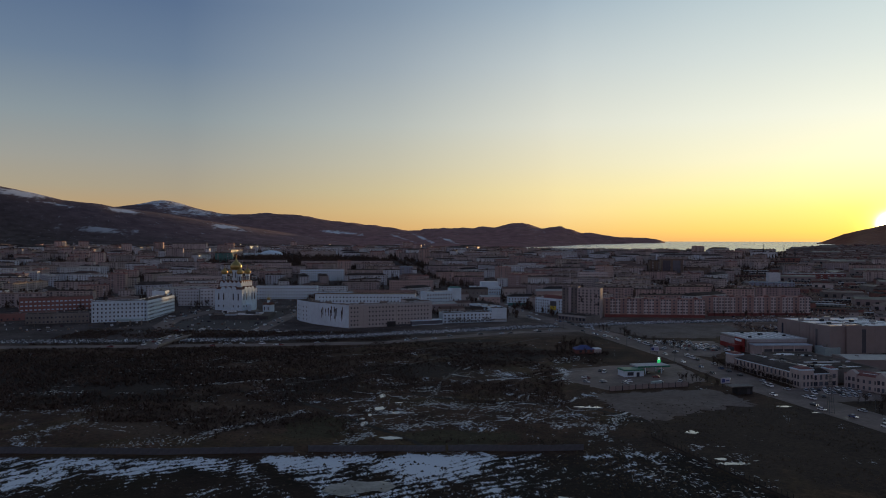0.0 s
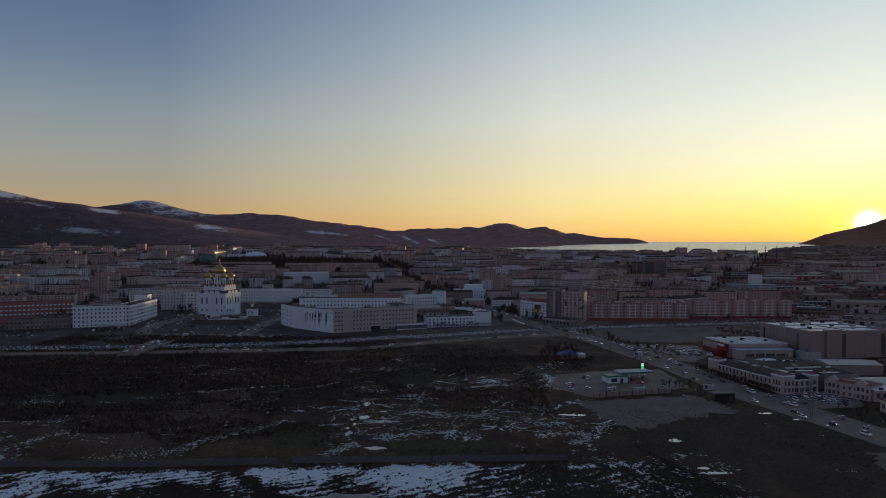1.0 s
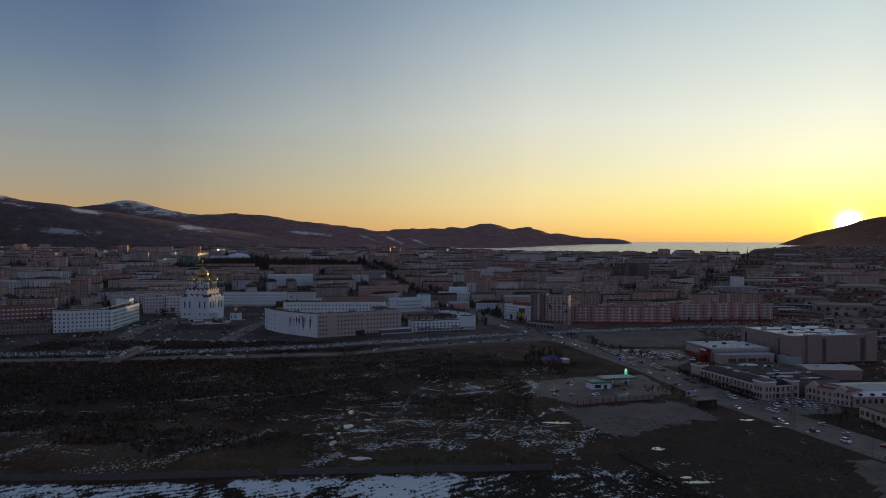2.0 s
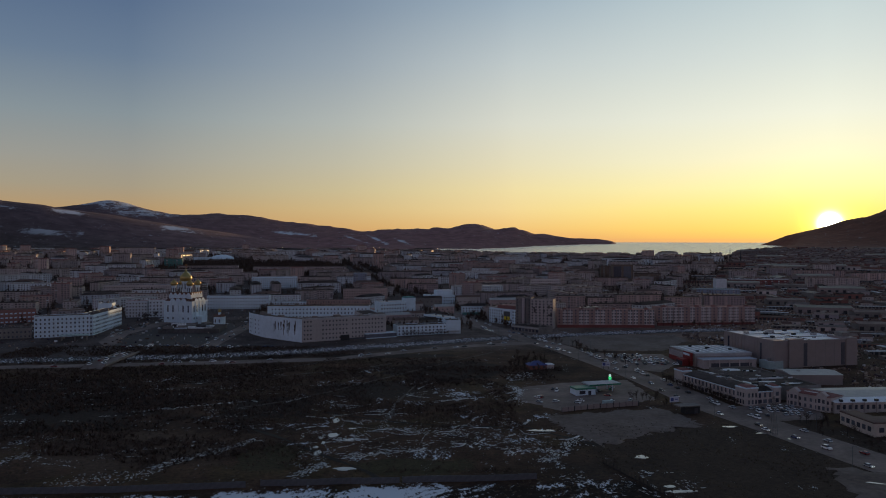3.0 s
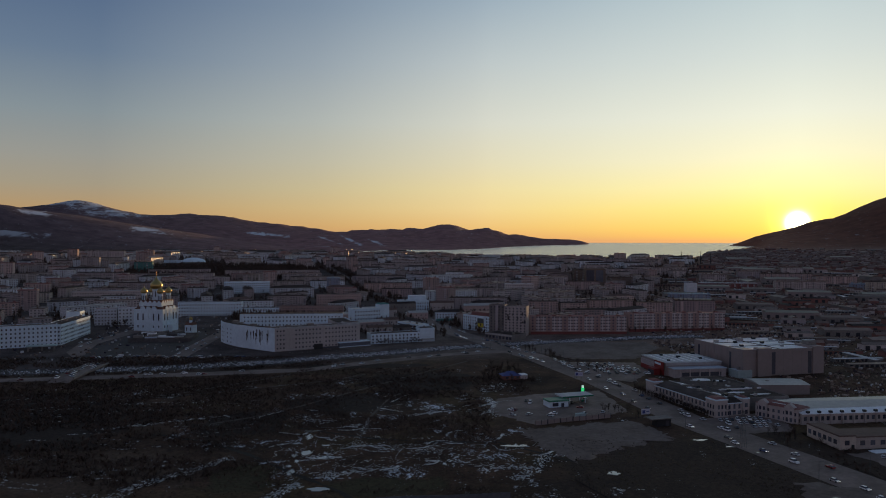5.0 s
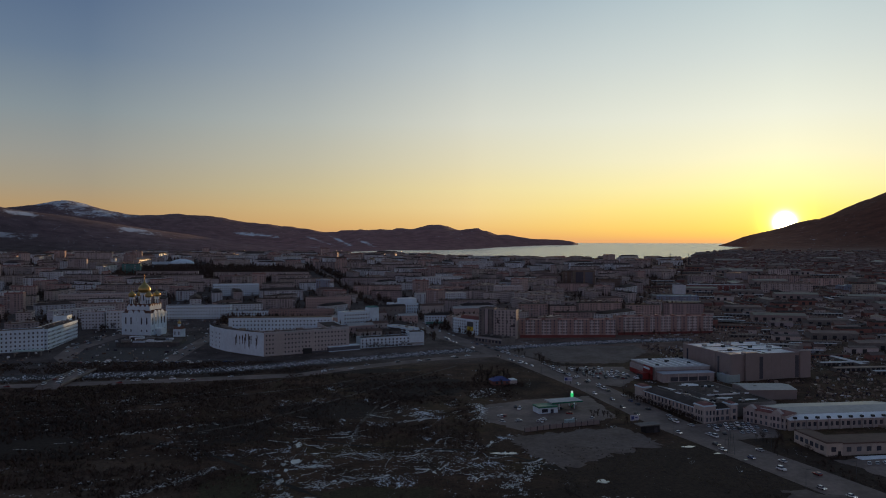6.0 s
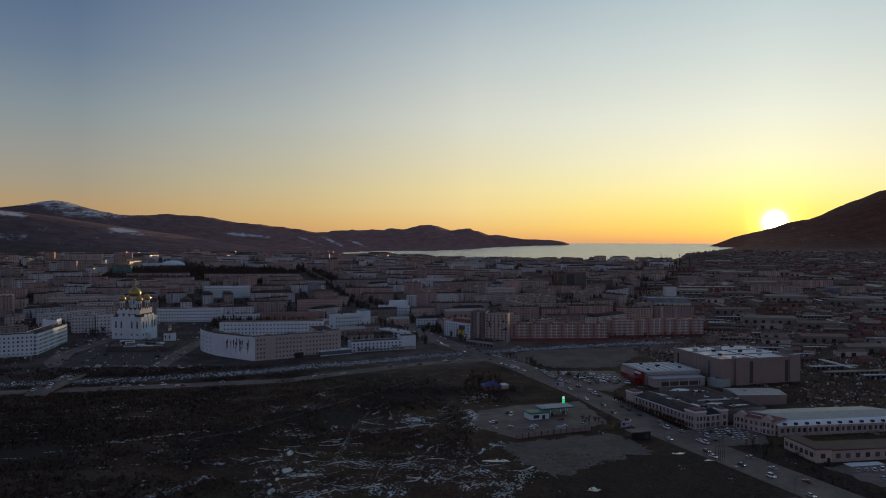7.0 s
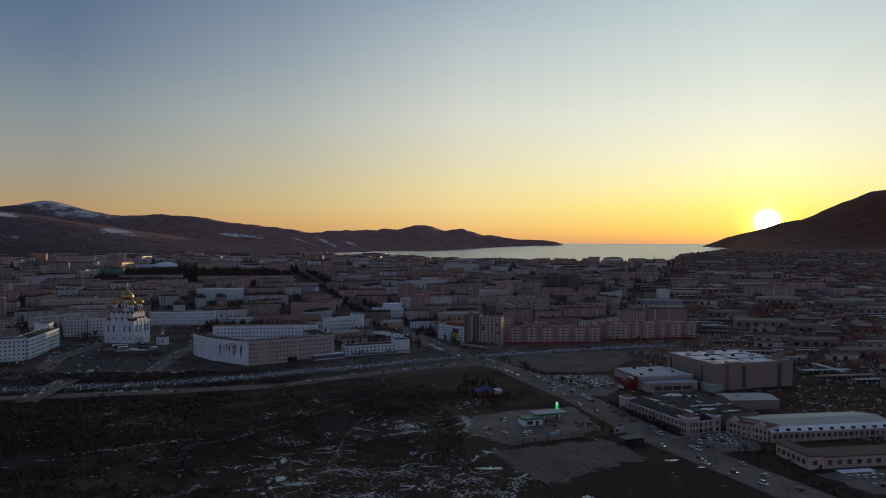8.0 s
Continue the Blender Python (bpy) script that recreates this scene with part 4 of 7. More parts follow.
def panel_row(name, label, x, y, w, d, h, turn, pattern):
    ob = thing(name, label, "apartment building", pose(x, y, footing(x, y, w, d, turn), 0, 0, turn), "pink apartment rows")
    shell(ob, w, d, h, "pink_panel", "roof_red")
    me = Shape().box(-0.75, -0.05, 0, 0.75, 0.3, 1.6).mesh("window", "glass")
    n = len(pattern)
    for i, ch in enumerate(pattern):
        u0, u1 = i * w / n, (i + 1) * w / n
        if ch == "w":
            part("bay", Shape().box(u0 + 0.6, -0.9, 3.2, u1 - 0.6, -0.002, h + 0.2), "bay_wall", ob, "pale projecting bay")
        for k in range(6):
            for q in range(2 if ch == "w" else 1):
                u = u0 + (q + 0.5) * (u1 - u0) / (2 if ch == "w" else 1)
                part("window", me, "glass", ob, m=pose(u, -0.9 if ch == "w" else 0, 1.2 + k * 3.2 + (0.0 if k else -0.4), 0, 0, 0)) if (k or ch != "w") else None
        if i % 3 == 1:
            part("dormer", Shape().box(u0 + 1, 1.0, h + 0.31, u1 - 1, 5.0, h + 2.2, 0.5), "roof_red", ob)
    part("shop_front", Shape().box(0.5, -2.0, -1, w - 0.5, -0.92, 2.9), "red_shop", ob, "dull red ground-floor shop front")
    return ob


def town_corner():
    ob = house("office_building", "modern white corner office with a red roof and yellow glazed bay", "building", 86, 839, 47, 30, 16.5, -53, "white_wall", "roof_red", 5, step=3.4)
    part("glazed_bay", Shape().box(24, -0.8, 4.6, 34, 0.05, 14.5), "glass", ob, "dark glazed bay")
    part("yellow_panel", Shape().box(24.6, -0.95, 5.0, 33.4, -0.81, 9.2), "yellow_paint", ob, "yellow panel in the glazed bay")
    part("bay_frame", Shape().box(22.4, -0.9, 3.0, 23.9, 0.05, 16).box(34.1, -0.9, 3.0, 35.6, 0.05, 16).box(22.4, -0.9, 14.6, 35.6, 0.05, 16), "white_wall", ob)
    part("roof_storey", Shape().box(8, 4, 16.7, 40, 26, 20.5, 1.2), "roof_red", ob, "red set-back roof storey")
    t = house("apartment_tower", "tall grey panel tower with stains beside the avenue", "apartment building", 124, 784, 24, 13, 30.5, -22, "tower_wall", "roof_felt", 10, step=3.3)
    s = house("apartment_tower", "darker grey panel tower behind the stained one", "apartment building", 110, 797, 17, 13, 31, -22, "concrete", "roof_felt", 10, step=3.3)
    part("stair_shaft", Shape().box(7, -1.2, -2, 10, -0.06, 31), "panel", s)
    rng = random.Random(5)
    for k in range(8):
        part("stain", Shape().box(0, -0.03, 0, rng.uniform(0.8, 2.2), 0.05, rng.uniform(1.5, 4)), "dark_stain", t, m=pose(rng.uniform(3, 23), 0, rng.uniform(12, 22)))
    p = house("podium", "low dark shop podium with a pale roof edge", "building", 102, 768, 36, 22, 5.5, -50, "concrete", "roof_felt", 1, step=4, size=(3, 2.8))
    part("fascia", Shape().box(-0.3, -0.5, 4.2, 36.3, -0.06, 5.6), "roof_metal", p)


def river_side():
    ob = house("white_lodge", "low white building with small windows behind young trees", "building", -15, 727, 51, 15, 9.5, 18, "white_wall", "roof_felt", 3, step=3.6)
    e = house("white_lodge", "plain white end block with a flat roof", "building", 33, 742, 15, 16, 13, 11, "white_wall", "roof_felt", 3, sides=(3,), step=3.6)
    part("awning", Shape().box(1, -2.5, 2.6, 14, -0.06, 3.0), "concrete", e)
    st = house("glazed_wing", "white building with long glazed strips", "building", 12, 832, 41, 14, 9.5, -58, "white_wall", "roof_metal", 1, windows=False)
    for k in range(3):
        part("glazed_strip", Shape().box(0.5, -0.08, 1.5 + k * 2.8, 40.5, 0.1, 2.8 + k * 2.8), "glass", st)
    b = house("white_office", "pale four-storey office with a corner tower", "building", -38, 884, 45, 18, 17.5, 26, "white_wall", "roof_metal", 4)
    part("corner_tower", Shape().box(33, -0.6, -2, 45.5, 12, 22), "white_wall", b)
    part("tower_roof", Shape().box(33, -0.6, 22, 45.5, 12, 23.4, 1.5), "teal_wall", b)
    house("white_office", "long white office block with regular windows", "building", -263, 966, 78, 15, 16.5, 4, "white_wall", "roof_felt", 4)
    house("white_office", "white five-storey block with a pale roof", "building", -260, 1220, 72, 16, 18, 11, "white_wall", "roof_snow", 5)
    house("apartment_block", "pale four-storey apartment block with a red roof", "apartment building", -331, 875, 24, 14, 18.5, 7, "town_white", "roof_red", 5)
    house("apartment_block", "pale apartment block with a dull red roof", "apartment building", -306, 879, 23, 14, 19.5, 14, "town_white", "roof_red", 5)
    house("apartment_block", "long grey block with a blue roof", "apartment building", -442, 1086, 93, 15, 16, 14, "panel", "blue_roof", 4)
    hl = house("theatre", "pale hall with a tall stage block and snowy roof", "building", 18, 1014, 40, 22, 13, 10, "white_wall", "roof_dull_snow", 3)
    part("stage_block", Shape().box(15, 5, 13.31, 38, 21, 19.5), "white_wall", hl)
    part("stage_roof", Shape().box(15.4, 5.4, 19.51, 37.6, 20.6, 19.9), "roof_snow", hl)
    t = house("theatre", "teal-trimmed white club building", "building", 60, 908, 35, 14, 10, 3, "white_wall", "roof_felt", 3)
    part("hipped_roof", Shape().add([(-0.6, -0.6, 10.72), (35.6, -0.6, 10.72), (35.6, 14.6, 10.72), (-0.6, 14.6, 10.72), (7, 7, 13.6), (28, 7, 13.6)], [(3, 2, 1, 0), (0, 1, 5, 4), (1, 2, 5), (2, 3, 4, 5), (3, 0, 4)]), "roof_felt", t)
    part("plinth_band", Shape().box(0.2, -0.5, -1, 34.8, -0.06, 3.2), "teal_wall", t, "teal ground floor")
    house("apartment_block", "pink five-storey apartment block", "apartment building", -96, 1042, 61, 14, 18, 9, "pale_pink", "roof_felt", 5)
    o = house("apartment_block", "dull pink four-storey block with a felt roof", "apartment building", -135, 955, 80, 14, 13, -2, "pink_panel", "roof_felt", 4)
    part("lit_sign", Shape().box(76, -0.6, 3.2, 79, -0.06, 4.6), "sign_glow", o, "small lit green shop sign")
    house("white_office", "low white block behind the office complex", "building", -187, 963, 53, 13, 10, -3, "white_wall", "roof_felt", 3)
    house("apartment_block", "grey five-storey block with a bright roof", "apartment building", 189, 1185, 46, 15, 19, -2, "panel", "roof_snow", 5)
    br = house("office_tower", "brown slab office with dark sheets in place of recesses", "building", 352, 1306, 36, 22, 31, -6, "brown_clad", "roof_felt", 8, step=4)
    # dark sheets just before the flat front stand in for recesses
    for u in (2, 19):
        part("dark_recess", Shape().box(u, -0.2, 8, u + 13, -0.06, 29), "glass", br)
    house("white_tower", "plain white tower house among the warehouses", "building", 488, 1186, 17, 16, 15.5, -6, "town_white", "roof_felt", 4, windows=False)
    for k, (x, y, w, h, a) in enumerate(((-18, 790, 26, 7, 20), (8, 800, 20, 6, 20), (-30, 830, 30, 8, 24), (-8, 858, 24, 7, 24), (20, 868, 22, 7, -58), (28, 920, 24, 8, 14), (-20, 940, 34, 9, 14), (0, 985, 40, 12, 14), (-60, 905, 26, 8, 24), (110, 850, 24, 7, -10), (128, 880, 30, 9, -6), (100, 960, 40, 12, 5), (60, 985, 30, 13, 12))):
        o = house("court_house", "old low house with a brown pitched roof in the court", "house", x, y, w, 11, h, a, ("stucco", "concrete", "pale_pink")[k % 3], "roof_felt", 2, step=5.5)
        part("pitched_roof", gable(w, 11, h + 0.72, 2.4), ("roof_brown", "roof_felt", "roof_metal")[k % 3], o)
    # left of the street
    house("white_office", "white office block with deep windows", "building", -352, 709, 47, 16, 19.5, 25, "white_wall", "roof_felt", 5, step=3.5, size=(1.3, 1.7))
    house("white_office", "long white office wing along the street", "building", -307, 731, 84, 16, 19, 93.5, "white_wall", "roof_felt", 5, sides=(0, 2, 3), step=3.1)
    house("white_office", "white corner block with a yellow parapet", "building", -324, 818, 14, 14, 22, 93, "white_wall", "roof_felt", 6, step=3.6)
    house("brick_building", "red brick workshop with pale window bands", "building", -470, 790, 72, 16, 14, 33, "salmon_brick", "roof_felt", 3, step=4, size=(2.6, 1.4), glass="white_wall")
    house("brick_building", "low red brick range", "building", -450, 702, 62, 12, 6.5, 42, "salmon_brick", "roof_felt", 1, step=5)
    house("grey_workshop", "grey two-storey workshop with small windows", "building", -405, 690, 54, 14, 9, 24, "concrete", "roof_felt", 2)
    k = thing("bus_shelter", "pale open shelter with a flat roof beside the street", "shelter", pose(-320, 690, ground(-320, 690), 0, 0, 20))
    part("roof", Shape().box(0, 0, 4.2, 24, 9, 5.2), "pale_teal", k)
    for u in (1, 12, 22):
        part("pillar", Shape().box(u, 1, -2, u + 1, 2, 4.2), "concrete", k)
        part("pillar", Shape().box(u, 7, -2, u + 1, 8, 4.2), "concrete", k)
    TAKEN.extend([(-480 + 14 * i, 1790 - 16 * j) for i in range(7) for j in range(9)])
    ar = thing("arena", "pale domed sports hall near the wooded park", "sports hall", pose(-454, 1800, ground(-454, 1800) + 1, 0, 0, 7))
    part("dome", Shape().lathe([(28 * math.cos(q * math.pi / 16), 11 * math.sin(q * math.pi / 16)) for q in range(8)] + [(0.1, 11)], 0, 0, 32), "white_wall", ar, smooth=True)
    part("base", Shape().lathe([(29, -6), (29, 0.4)], 0, 0, 32), "concrete", ar)
    part("annex", Shape().box(-66, -10, -6, -27, 8, 5), "white_wall", ar)


def trade_park():
    ob = thing("department_store", "large mauve-grey store hall with a snowy flat roof", "building", pose(268, 544, footing(268, 544, 69, 66, 9), 0, 0, 9))
    shell(ob, 69, 66, 19.5, "grey_clad", "roof_snow", False)
    for u in (24.6, 56.6):
        part("glass_slot", Shape().box(u, -0.15, 1, u + 3.2, 0.2, 18), "glass", ob, "dark vertical glass slot")
    for v in (15, 58):
        part("glass_slot", Shape().box(-0.15, v, 1, 0.2, v + 2.2, 17), "glass", ob)
    part("corner_block", Shape().box(-0.8, -0.8, -3, 9, 12, 20.6), "grey_clad", ob)
    part("corner_block", Shape().box(11.5, -1.6, -3, 23.5, 4, 21.3), "grey_clad", ob)
    for k in range(9):
        part("wall_rib", Shape().box(-0.3, 20 + k * 4.2, 0, -0.01, 20.5 + k * 4.2, 19.4), "grey_clad", ob)
    part("stair_tower", Shape().box(60.5, -1.0, -3, 70, 20, 21.5), "grey_clad", ob)
    part("roof_hut", Shape().box(62, 6, 21.5, 69, 14, 24.5), "concrete", ob)
    for v in (22, 44):
        part("roof_seam", Shape().box(0.6, v, 19.82, 68.4, v + 0.8, 20.15), "roof_felt", ob)
    part("roof_seam", Shape().box(33, 0.6, 19.83, 33.8, 65.4, 20.16), "roof_felt", ob)
    for u, v in ((20, 40), (24, 62), (40, 33), (12, 20), (50, 58)):
        part("roof_unit", Shape().box(u, v, 19.82, u + 2.6, v + 2.2, 21.4), "dark_metal", ob)
    for u in (3, 17.5, 27, 35, 43, 51, 64):
        part("wall_seam", Shape().box(u, -0.06, 0.5, u + 0.18, -0.001, 19.4), "concrete", ob)
    part("parapet_cap", Shape().box(-0.2, -0.2, 20.21, 69.2, 0.5, 20.5).box(-0.2, 0.51, 20.21, 0.5, 66.2, 20.5), "roof_metal", ob)
    for u, v, w, d, h in ((30, 50, 5, 3, 2.6), (8, 48, 3, 3, 1.8), (55, 30, 4, 2.4, 1.6), (44, 14, 2, 2, 1.4), (16, 8, 2.2, 1.8, 1.2), (60, 50, 3, 2, 2.2)):
        part("roof_unit", Shape().box(u, v, 19.82, u + w, v + d, 19.8 + h), "roof_metal", ob)
    part("roof_mast", Shape().lathe([(0.12, 19.8), (0.06, 29)], 22, 52, 6), "steel", ob)
    sh = thing("supermarket", "grey supermarket with a red corner front and pale lower roof", "shop", pose(213, 545, footing(213, 545, 44, 50, 6), 0, 0, 6))
    part("wall", Shape().box(0, 9, -3, 46, 50, 9.6), "grey_clad", sh)
    part("roof", Shape().box(-0.4, 8.6, 9.6, 46.4, 50.4, 10.2), "roof_dull_snow", sh)
    part("lower_hall", Shape().box(2, -1, -3, 44, 9, 6.4), "panel", sh)
    part("lower_roof", Shape().box(1.5, -1.6, 6.4, 44.5, 8.98, 6.9), "pale_blue_roof", sh)
    part("glazing", Shape().box(8, -1.15, 1, 40, -0.98, 4), "glass", sh)
    for u in (6, 14, 22, 30, 38):
        part("pillar", Shape().box(u, -1.6, -1, u + 0.7, -1.16, 6.4), "panel", sh)
    part("upper_band", Shape().box(-0.05, 8.92, 7.8, 46.05, 8.99, 9.5), "roof_metal", sh)
    for u, v, w, d in ((4, 14, 2, 1.6), (20, 30, 3, 2), (34, 20, 2, 2), (40, 44, 3, 1.6), (12, 42, 2, 2)):
        part("roof_unit", Shape().box(u, v, 10.2, u + w, v + d, 11.7), "dark_metal", sh)
    part("entrance_lobby", Shape().box(-7, 14, -2, -2.4, 26, 5.0), "red_paint", sh, "red entrance lobby")
    part("lobby_glazing", Shape().box(-7.1, 15, 0.4, -6.98, 25, 3.6), "glass", sh)
    part("side_wall", Shape().box(-1.2, 26, 4.02, -0.02, 50, 8.0), "panel", sh)
    part("red_front", Shape().box(-1.2, 12, -2, -0.02, 50, 4.0), "red_paint", sh, "red sales front")
    part("sign_board", Shape().box(-2.2, 10, 4.6, -1.22, 24, 10.2), "red_paint", sh, "red sign board")
    part("sign_bar", Shape().box(-2.35, 13, 7.6, -2.22, 23, 9.2), "white_wall", sh, "pale bar on the sign board")
    for k in range(7):
        part("roof_light", Shape().box(3 + 6 * k, 12, 10.2, 5 + 6 * k, 47, 10.55), "roof_snow", sh)
    kb = house("storage_shed", "blue-white storage shed with a pale roof", "shed", 262, 540, 12, 12, 5, 8, "pale_teal", "pale_blue_roof", 1, windows=False)
    st = house("storage_hall", "low grey storage hall with a shallow roof", "warehouse", 250, 484, 34, 24, 6.0, -3, "grey_clad", "roof_metal", 1, windows=False)
    part("shallow_roof", gable(34, 24, 6.72, 1.3), "roof_metal", st)
    ar = thing("arcade", "long white two-storey arcade building with arched windows", "building", pose(194.5, 428, footing(194.5, 428, 22, 70, 14), 0, 0, 14))
    part("wall", Shape().box(0, 0, -3, 22, 70, 8.0), "stucco", ar)
    part("roof", Shape().add([(-0.6, -0.6, 8.0), (22.6, -0.6, 8.0), (22.6, 70.6, 8.0), (-0.6, 70.6, 8.0), (7, 5, 9.6), (18, 5, 9.6), (18, 65, 9.6), (7, 65, 9.6)],
                             [(3, 2, 1, 0), (4, 5, 6, 7), (0, 1, 5, 4), (1, 2, 6, 5), (2, 3, 7, 6), (3, 0, 4, 7)]), "roof_felt", ar)
    rr = random.Random(4)
    for cx, cy, a, b in ((14, 52, 2.6, 7), (11, 40, 1.4, 3), (15, 18, 2.0, 6), (10, 30, 1.0, 2), (14, 10, 1.4, 2)):
        ring = [(cx + a * rr.uniform(0.6, 1.15) * math.cos(q * 0.449), cy + b * rr.uniform(0.6, 1.15) * math.sin(q * 0.449)) for q in range(14)]
        part("roof_snow_sheet", Shape().add([(x, y, z) for z in (9.58, 9.7) for x, y in ring], [tuple(range(14, 28))] + [(q, (q + 1) % 14, 14 + (q + 1) % 14, 14 + q) for q in range(14)]), "roof_snow", ar, "patch of old snow")
    part("roof_ridge", Shape().box(12.2, 6, 9.61, 12.7, 64, 10.1), "roof_metal", ar)
    for k in range(10):
        cx, cy = rr.uniform(7.5, 16), rr.uniform(7, 62)
        part("roof_vent", Shape().box(cx, cy, 9.61, cx + rr.uniform(0.6, 2), cy + rr.uniform(0.6, 2.4), 10.8), rr.choice(("roof_metal", "concrete", "dark_metal")), ar)
    arch = Shape().box(-0.7, -0.08, 0, 0.7, 0.25, 2.2)
    arch.add([(0.7 * math.cos(a * math.pi / 6), y, 2.2 + 0.7 * math.sin(a * math.pi / 6)) for y in (-0.08, 0.25) for a in range(7)], [tuple(range(6, -1, -1))])
    arch = arch.mesh("arched_window", "glass")
    pier = Shape().box(-0.5, -0.3, -2, 0.05, 0.3, 7.4).mesh("pier", "stucco")
    shop = Shape().box(-1.2, -0.1, 0, 1.2, 0.2, 2.2).mesh("shop_window", "glass")
    for k in range(16):
        part("arched_window", arch, "glass", ar, m=pose(0, 67.4 - k * 3.75, 4.2, 0, 0, 270))
        part("shop_window", shop, "glass", ar, m=pose(0, 67.4 - k * 3.75, 0.8, 0, 0, 270))
        part("pier", pier, "stucco", ar, m=pose(0, 69.3 - k * 3.75, 0))
    for k in range(3):
        part("arched_window", arch, "glass", ar, m=pose(9.4 + k * 3.6, 0, 4.2, 0, 0, 0))
        part("shop_window", shop, "glass", ar, m=pose(9.4 + k * 3.6, 0, 0.8))
    part("corner_pavilion", Shape().box(-1.4, -1.4, -3, 7, 8, 10.0), "stucco", ar, "taller corner pavilion")
    part("corner_pavilion", Shape().box(-1.2, 62, -3, 6, 71, 9.6), "stucco", ar)
    part("corner_pavilion", Shape().box(18.2, -1.2, -3, 23, 6, 9.8), "stucco", ar)
    for z in (1.0, 5.0):
        for u in (0.2, 2.6, 5.0):
            part("window", Shape().box(u, -1.5, z, u + 1.2, -1.3, z + 2.4), "glass", ar)
            part("window", Shape().box(-1.5, u, z, -1.3, u + 1.2, z + 2.4), "glass", ar)
        part("window", Shape().box(19.6, -1.3, z, 21.6, -1.1, z + 2.4), "glass", ar)
    for u0, v0, u1, v1, z in ((-1.4, -1.4, 7, 8, 10.0), (-1.2, 62, 6, 71, 9.6), (18.2, -1.2, 23, 6, 9.8)):
        part("pavilion_parapet", Shape().box(u0 - 0.3, v0 - 0.3, z, u1 + 0.3, v1 + 0.3, z + 0.7, 0.1), "white_wall", ar)
        part("pavilion_roof", Shape().box(u0 + 0.4, v0 + 0.4, z + 0.71, u1 - 0.4, v1 - 0.4, z + 1.8, 1.8), "roof_red", ar)
    part("cornice", Shape().box(7.05, -0.7, 7.4, 18.1, -0.02, 8.0).box(-0.7, 8.05, 7.4, -0.02, 61.9, 8.0), "white_wall", ar)
    bk = house("flat_hall", "dark flat-roofed hall behind the arcade with old snow", "building", 217, 440, 32, 72, 7.6, 9, "concrete", "roof_felt", 1, windows=False)
    for cx, cy, a, b in ((10, 62, 8, 5), (20, 56, 5, 3), (8, 18, 6, 2.4), (19, 10, 7, 2.0), (15, 38, 2, 1.4), (24, 30, 2, 3)):
        ring = [(cx + a * rr.uniform(0.6, 1.15) * math.cos(q * 0.449), cy + b * rr.uniform(0.6, 1.15) * math.sin(q * 0.449)) for q in range(14)]
        part("roof_snow_sheet", Shape().add([(x, y, z) for z in (7.88, 8.02) for x, y in ring], [tuple(range(14, 28))] + [(q, (q + 1) % 14, 14 + (q + 1) % 14, 14 + q) for q in range(14)]), "roof_snow", bk, "patch of old snow")
    for k in range(12):
        cx, cy = rr.uniform(2, 25), rr.uniform(4, 68)
        part("roof_vent", Shape().box(cx, cy, 7.89, cx + rr.uniform(0.6, 2.4), cy + rr.uniform(0.6, 2.0), rr.uniform(8.6, 9.6)), rr.choice(("roof_metal", "concrete", "dark_metal")), bk)
    part("fire_wall", Shape().box(0.5, 26, 7.89, 31.5, 26.4, 8.8), "roof_snow", bk)
    lk = house("link_building", "white two-storey range with red roof gables facing the forecourt", "building", 219.5, 430, 26, 13, 7.6, -58, "stucco", "roof_red", 2, sides=(0, 1), step=2.9, size=(1.3, 1.9))
    part("gable_roof", Shape().add([(-0.5, -0.5, 8.35), (26.5, -0.5, 8.35), (26.5, 13.5, 8.35), (-0.5, 13.5, 8.35), (3, 6.5, 10.2), (23, 6.5, 10.2)],
                                   [(3, 2, 1, 0), (0, 1, 5, 4), (1, 2, 5), (2, 3, 4, 5), (3, 0, 4)]), "roof_red", lk)
    for u in (2.0, 18.4):
        part("front_gable", Shape().box(u, -0.9, -2, u + 5.6, 0.4, 9.0).add([(u - 0.2, -0.95, 9.01), (u + 5.8, -0.95, 9.01), (u + 2.8, -0.95, 11.2), (u - 0.2, 2.5, 9.01), (u + 5.8, 2.5, 9.01), (u + 2.8, 2.5, 11.2)], [(0, 1, 2), (1, 4, 5, 2), (3, 0, 2, 5), (4, 3, 5), (0, 3, 4, 1)]), "stucco", lk, "taller gabled bay")
        for z in (0.9, 4.8):
            for v in (0.9, 3.3):
                part("window", Shape().box(u + v, -1.0, z, u + v + 1.4, -0.8, z + 2.2), "glass", lk)
    for k in range(3):
        part("eaves_gable", gable(3.0, 2.4, 8.35, 1.3, 0.2), "roof_red", lk, m=pose(8.6 + k * 3.3, -0.4, 0))
    part("snow_strip", Shape().box(9, 3, 9.2, 17, 3.6, 9.5), "roof_snow", lk)
    hall = thing("market_hall", "wide market hall with a pale roof and snowy eaves", "building", pose(235, 407, footing(235, 407, 84, 40, 3), 0, 0, 3))
    part("wall", Shape().box(0, 0, -3, 84, 40, 6.2), "stucco", hall)
    part("roof", Shape().add([(-0.6, -0.8, 6.2), (84.6, -0.8, 6.2), (84.6, 40.6, 6.2), (-0.6, 40.6, 6.2), (-0.6, 20, 9.0), (84.6, 20, 9.0)],
                             [(3, 2, 1, 0), (0, 1, 5, 4), (2, 3, 4, 5), (1, 2, 5), (3, 0, 4)]), "roof_metal", hall)
    part("eaves_snow", Shape().add([(-0.5, -0.85, 6.26), (84.5, -0.85, 6.26), (84.5, 8, 7.56), (-0.5, 7, 7.44), (-0.5, -0.85, 6.0), (84.5, -0.85, 6.0)], [(0, 1, 2, 3), (4, 5, 1, 0)]), "snow", hall, "white snow on the lower roof")
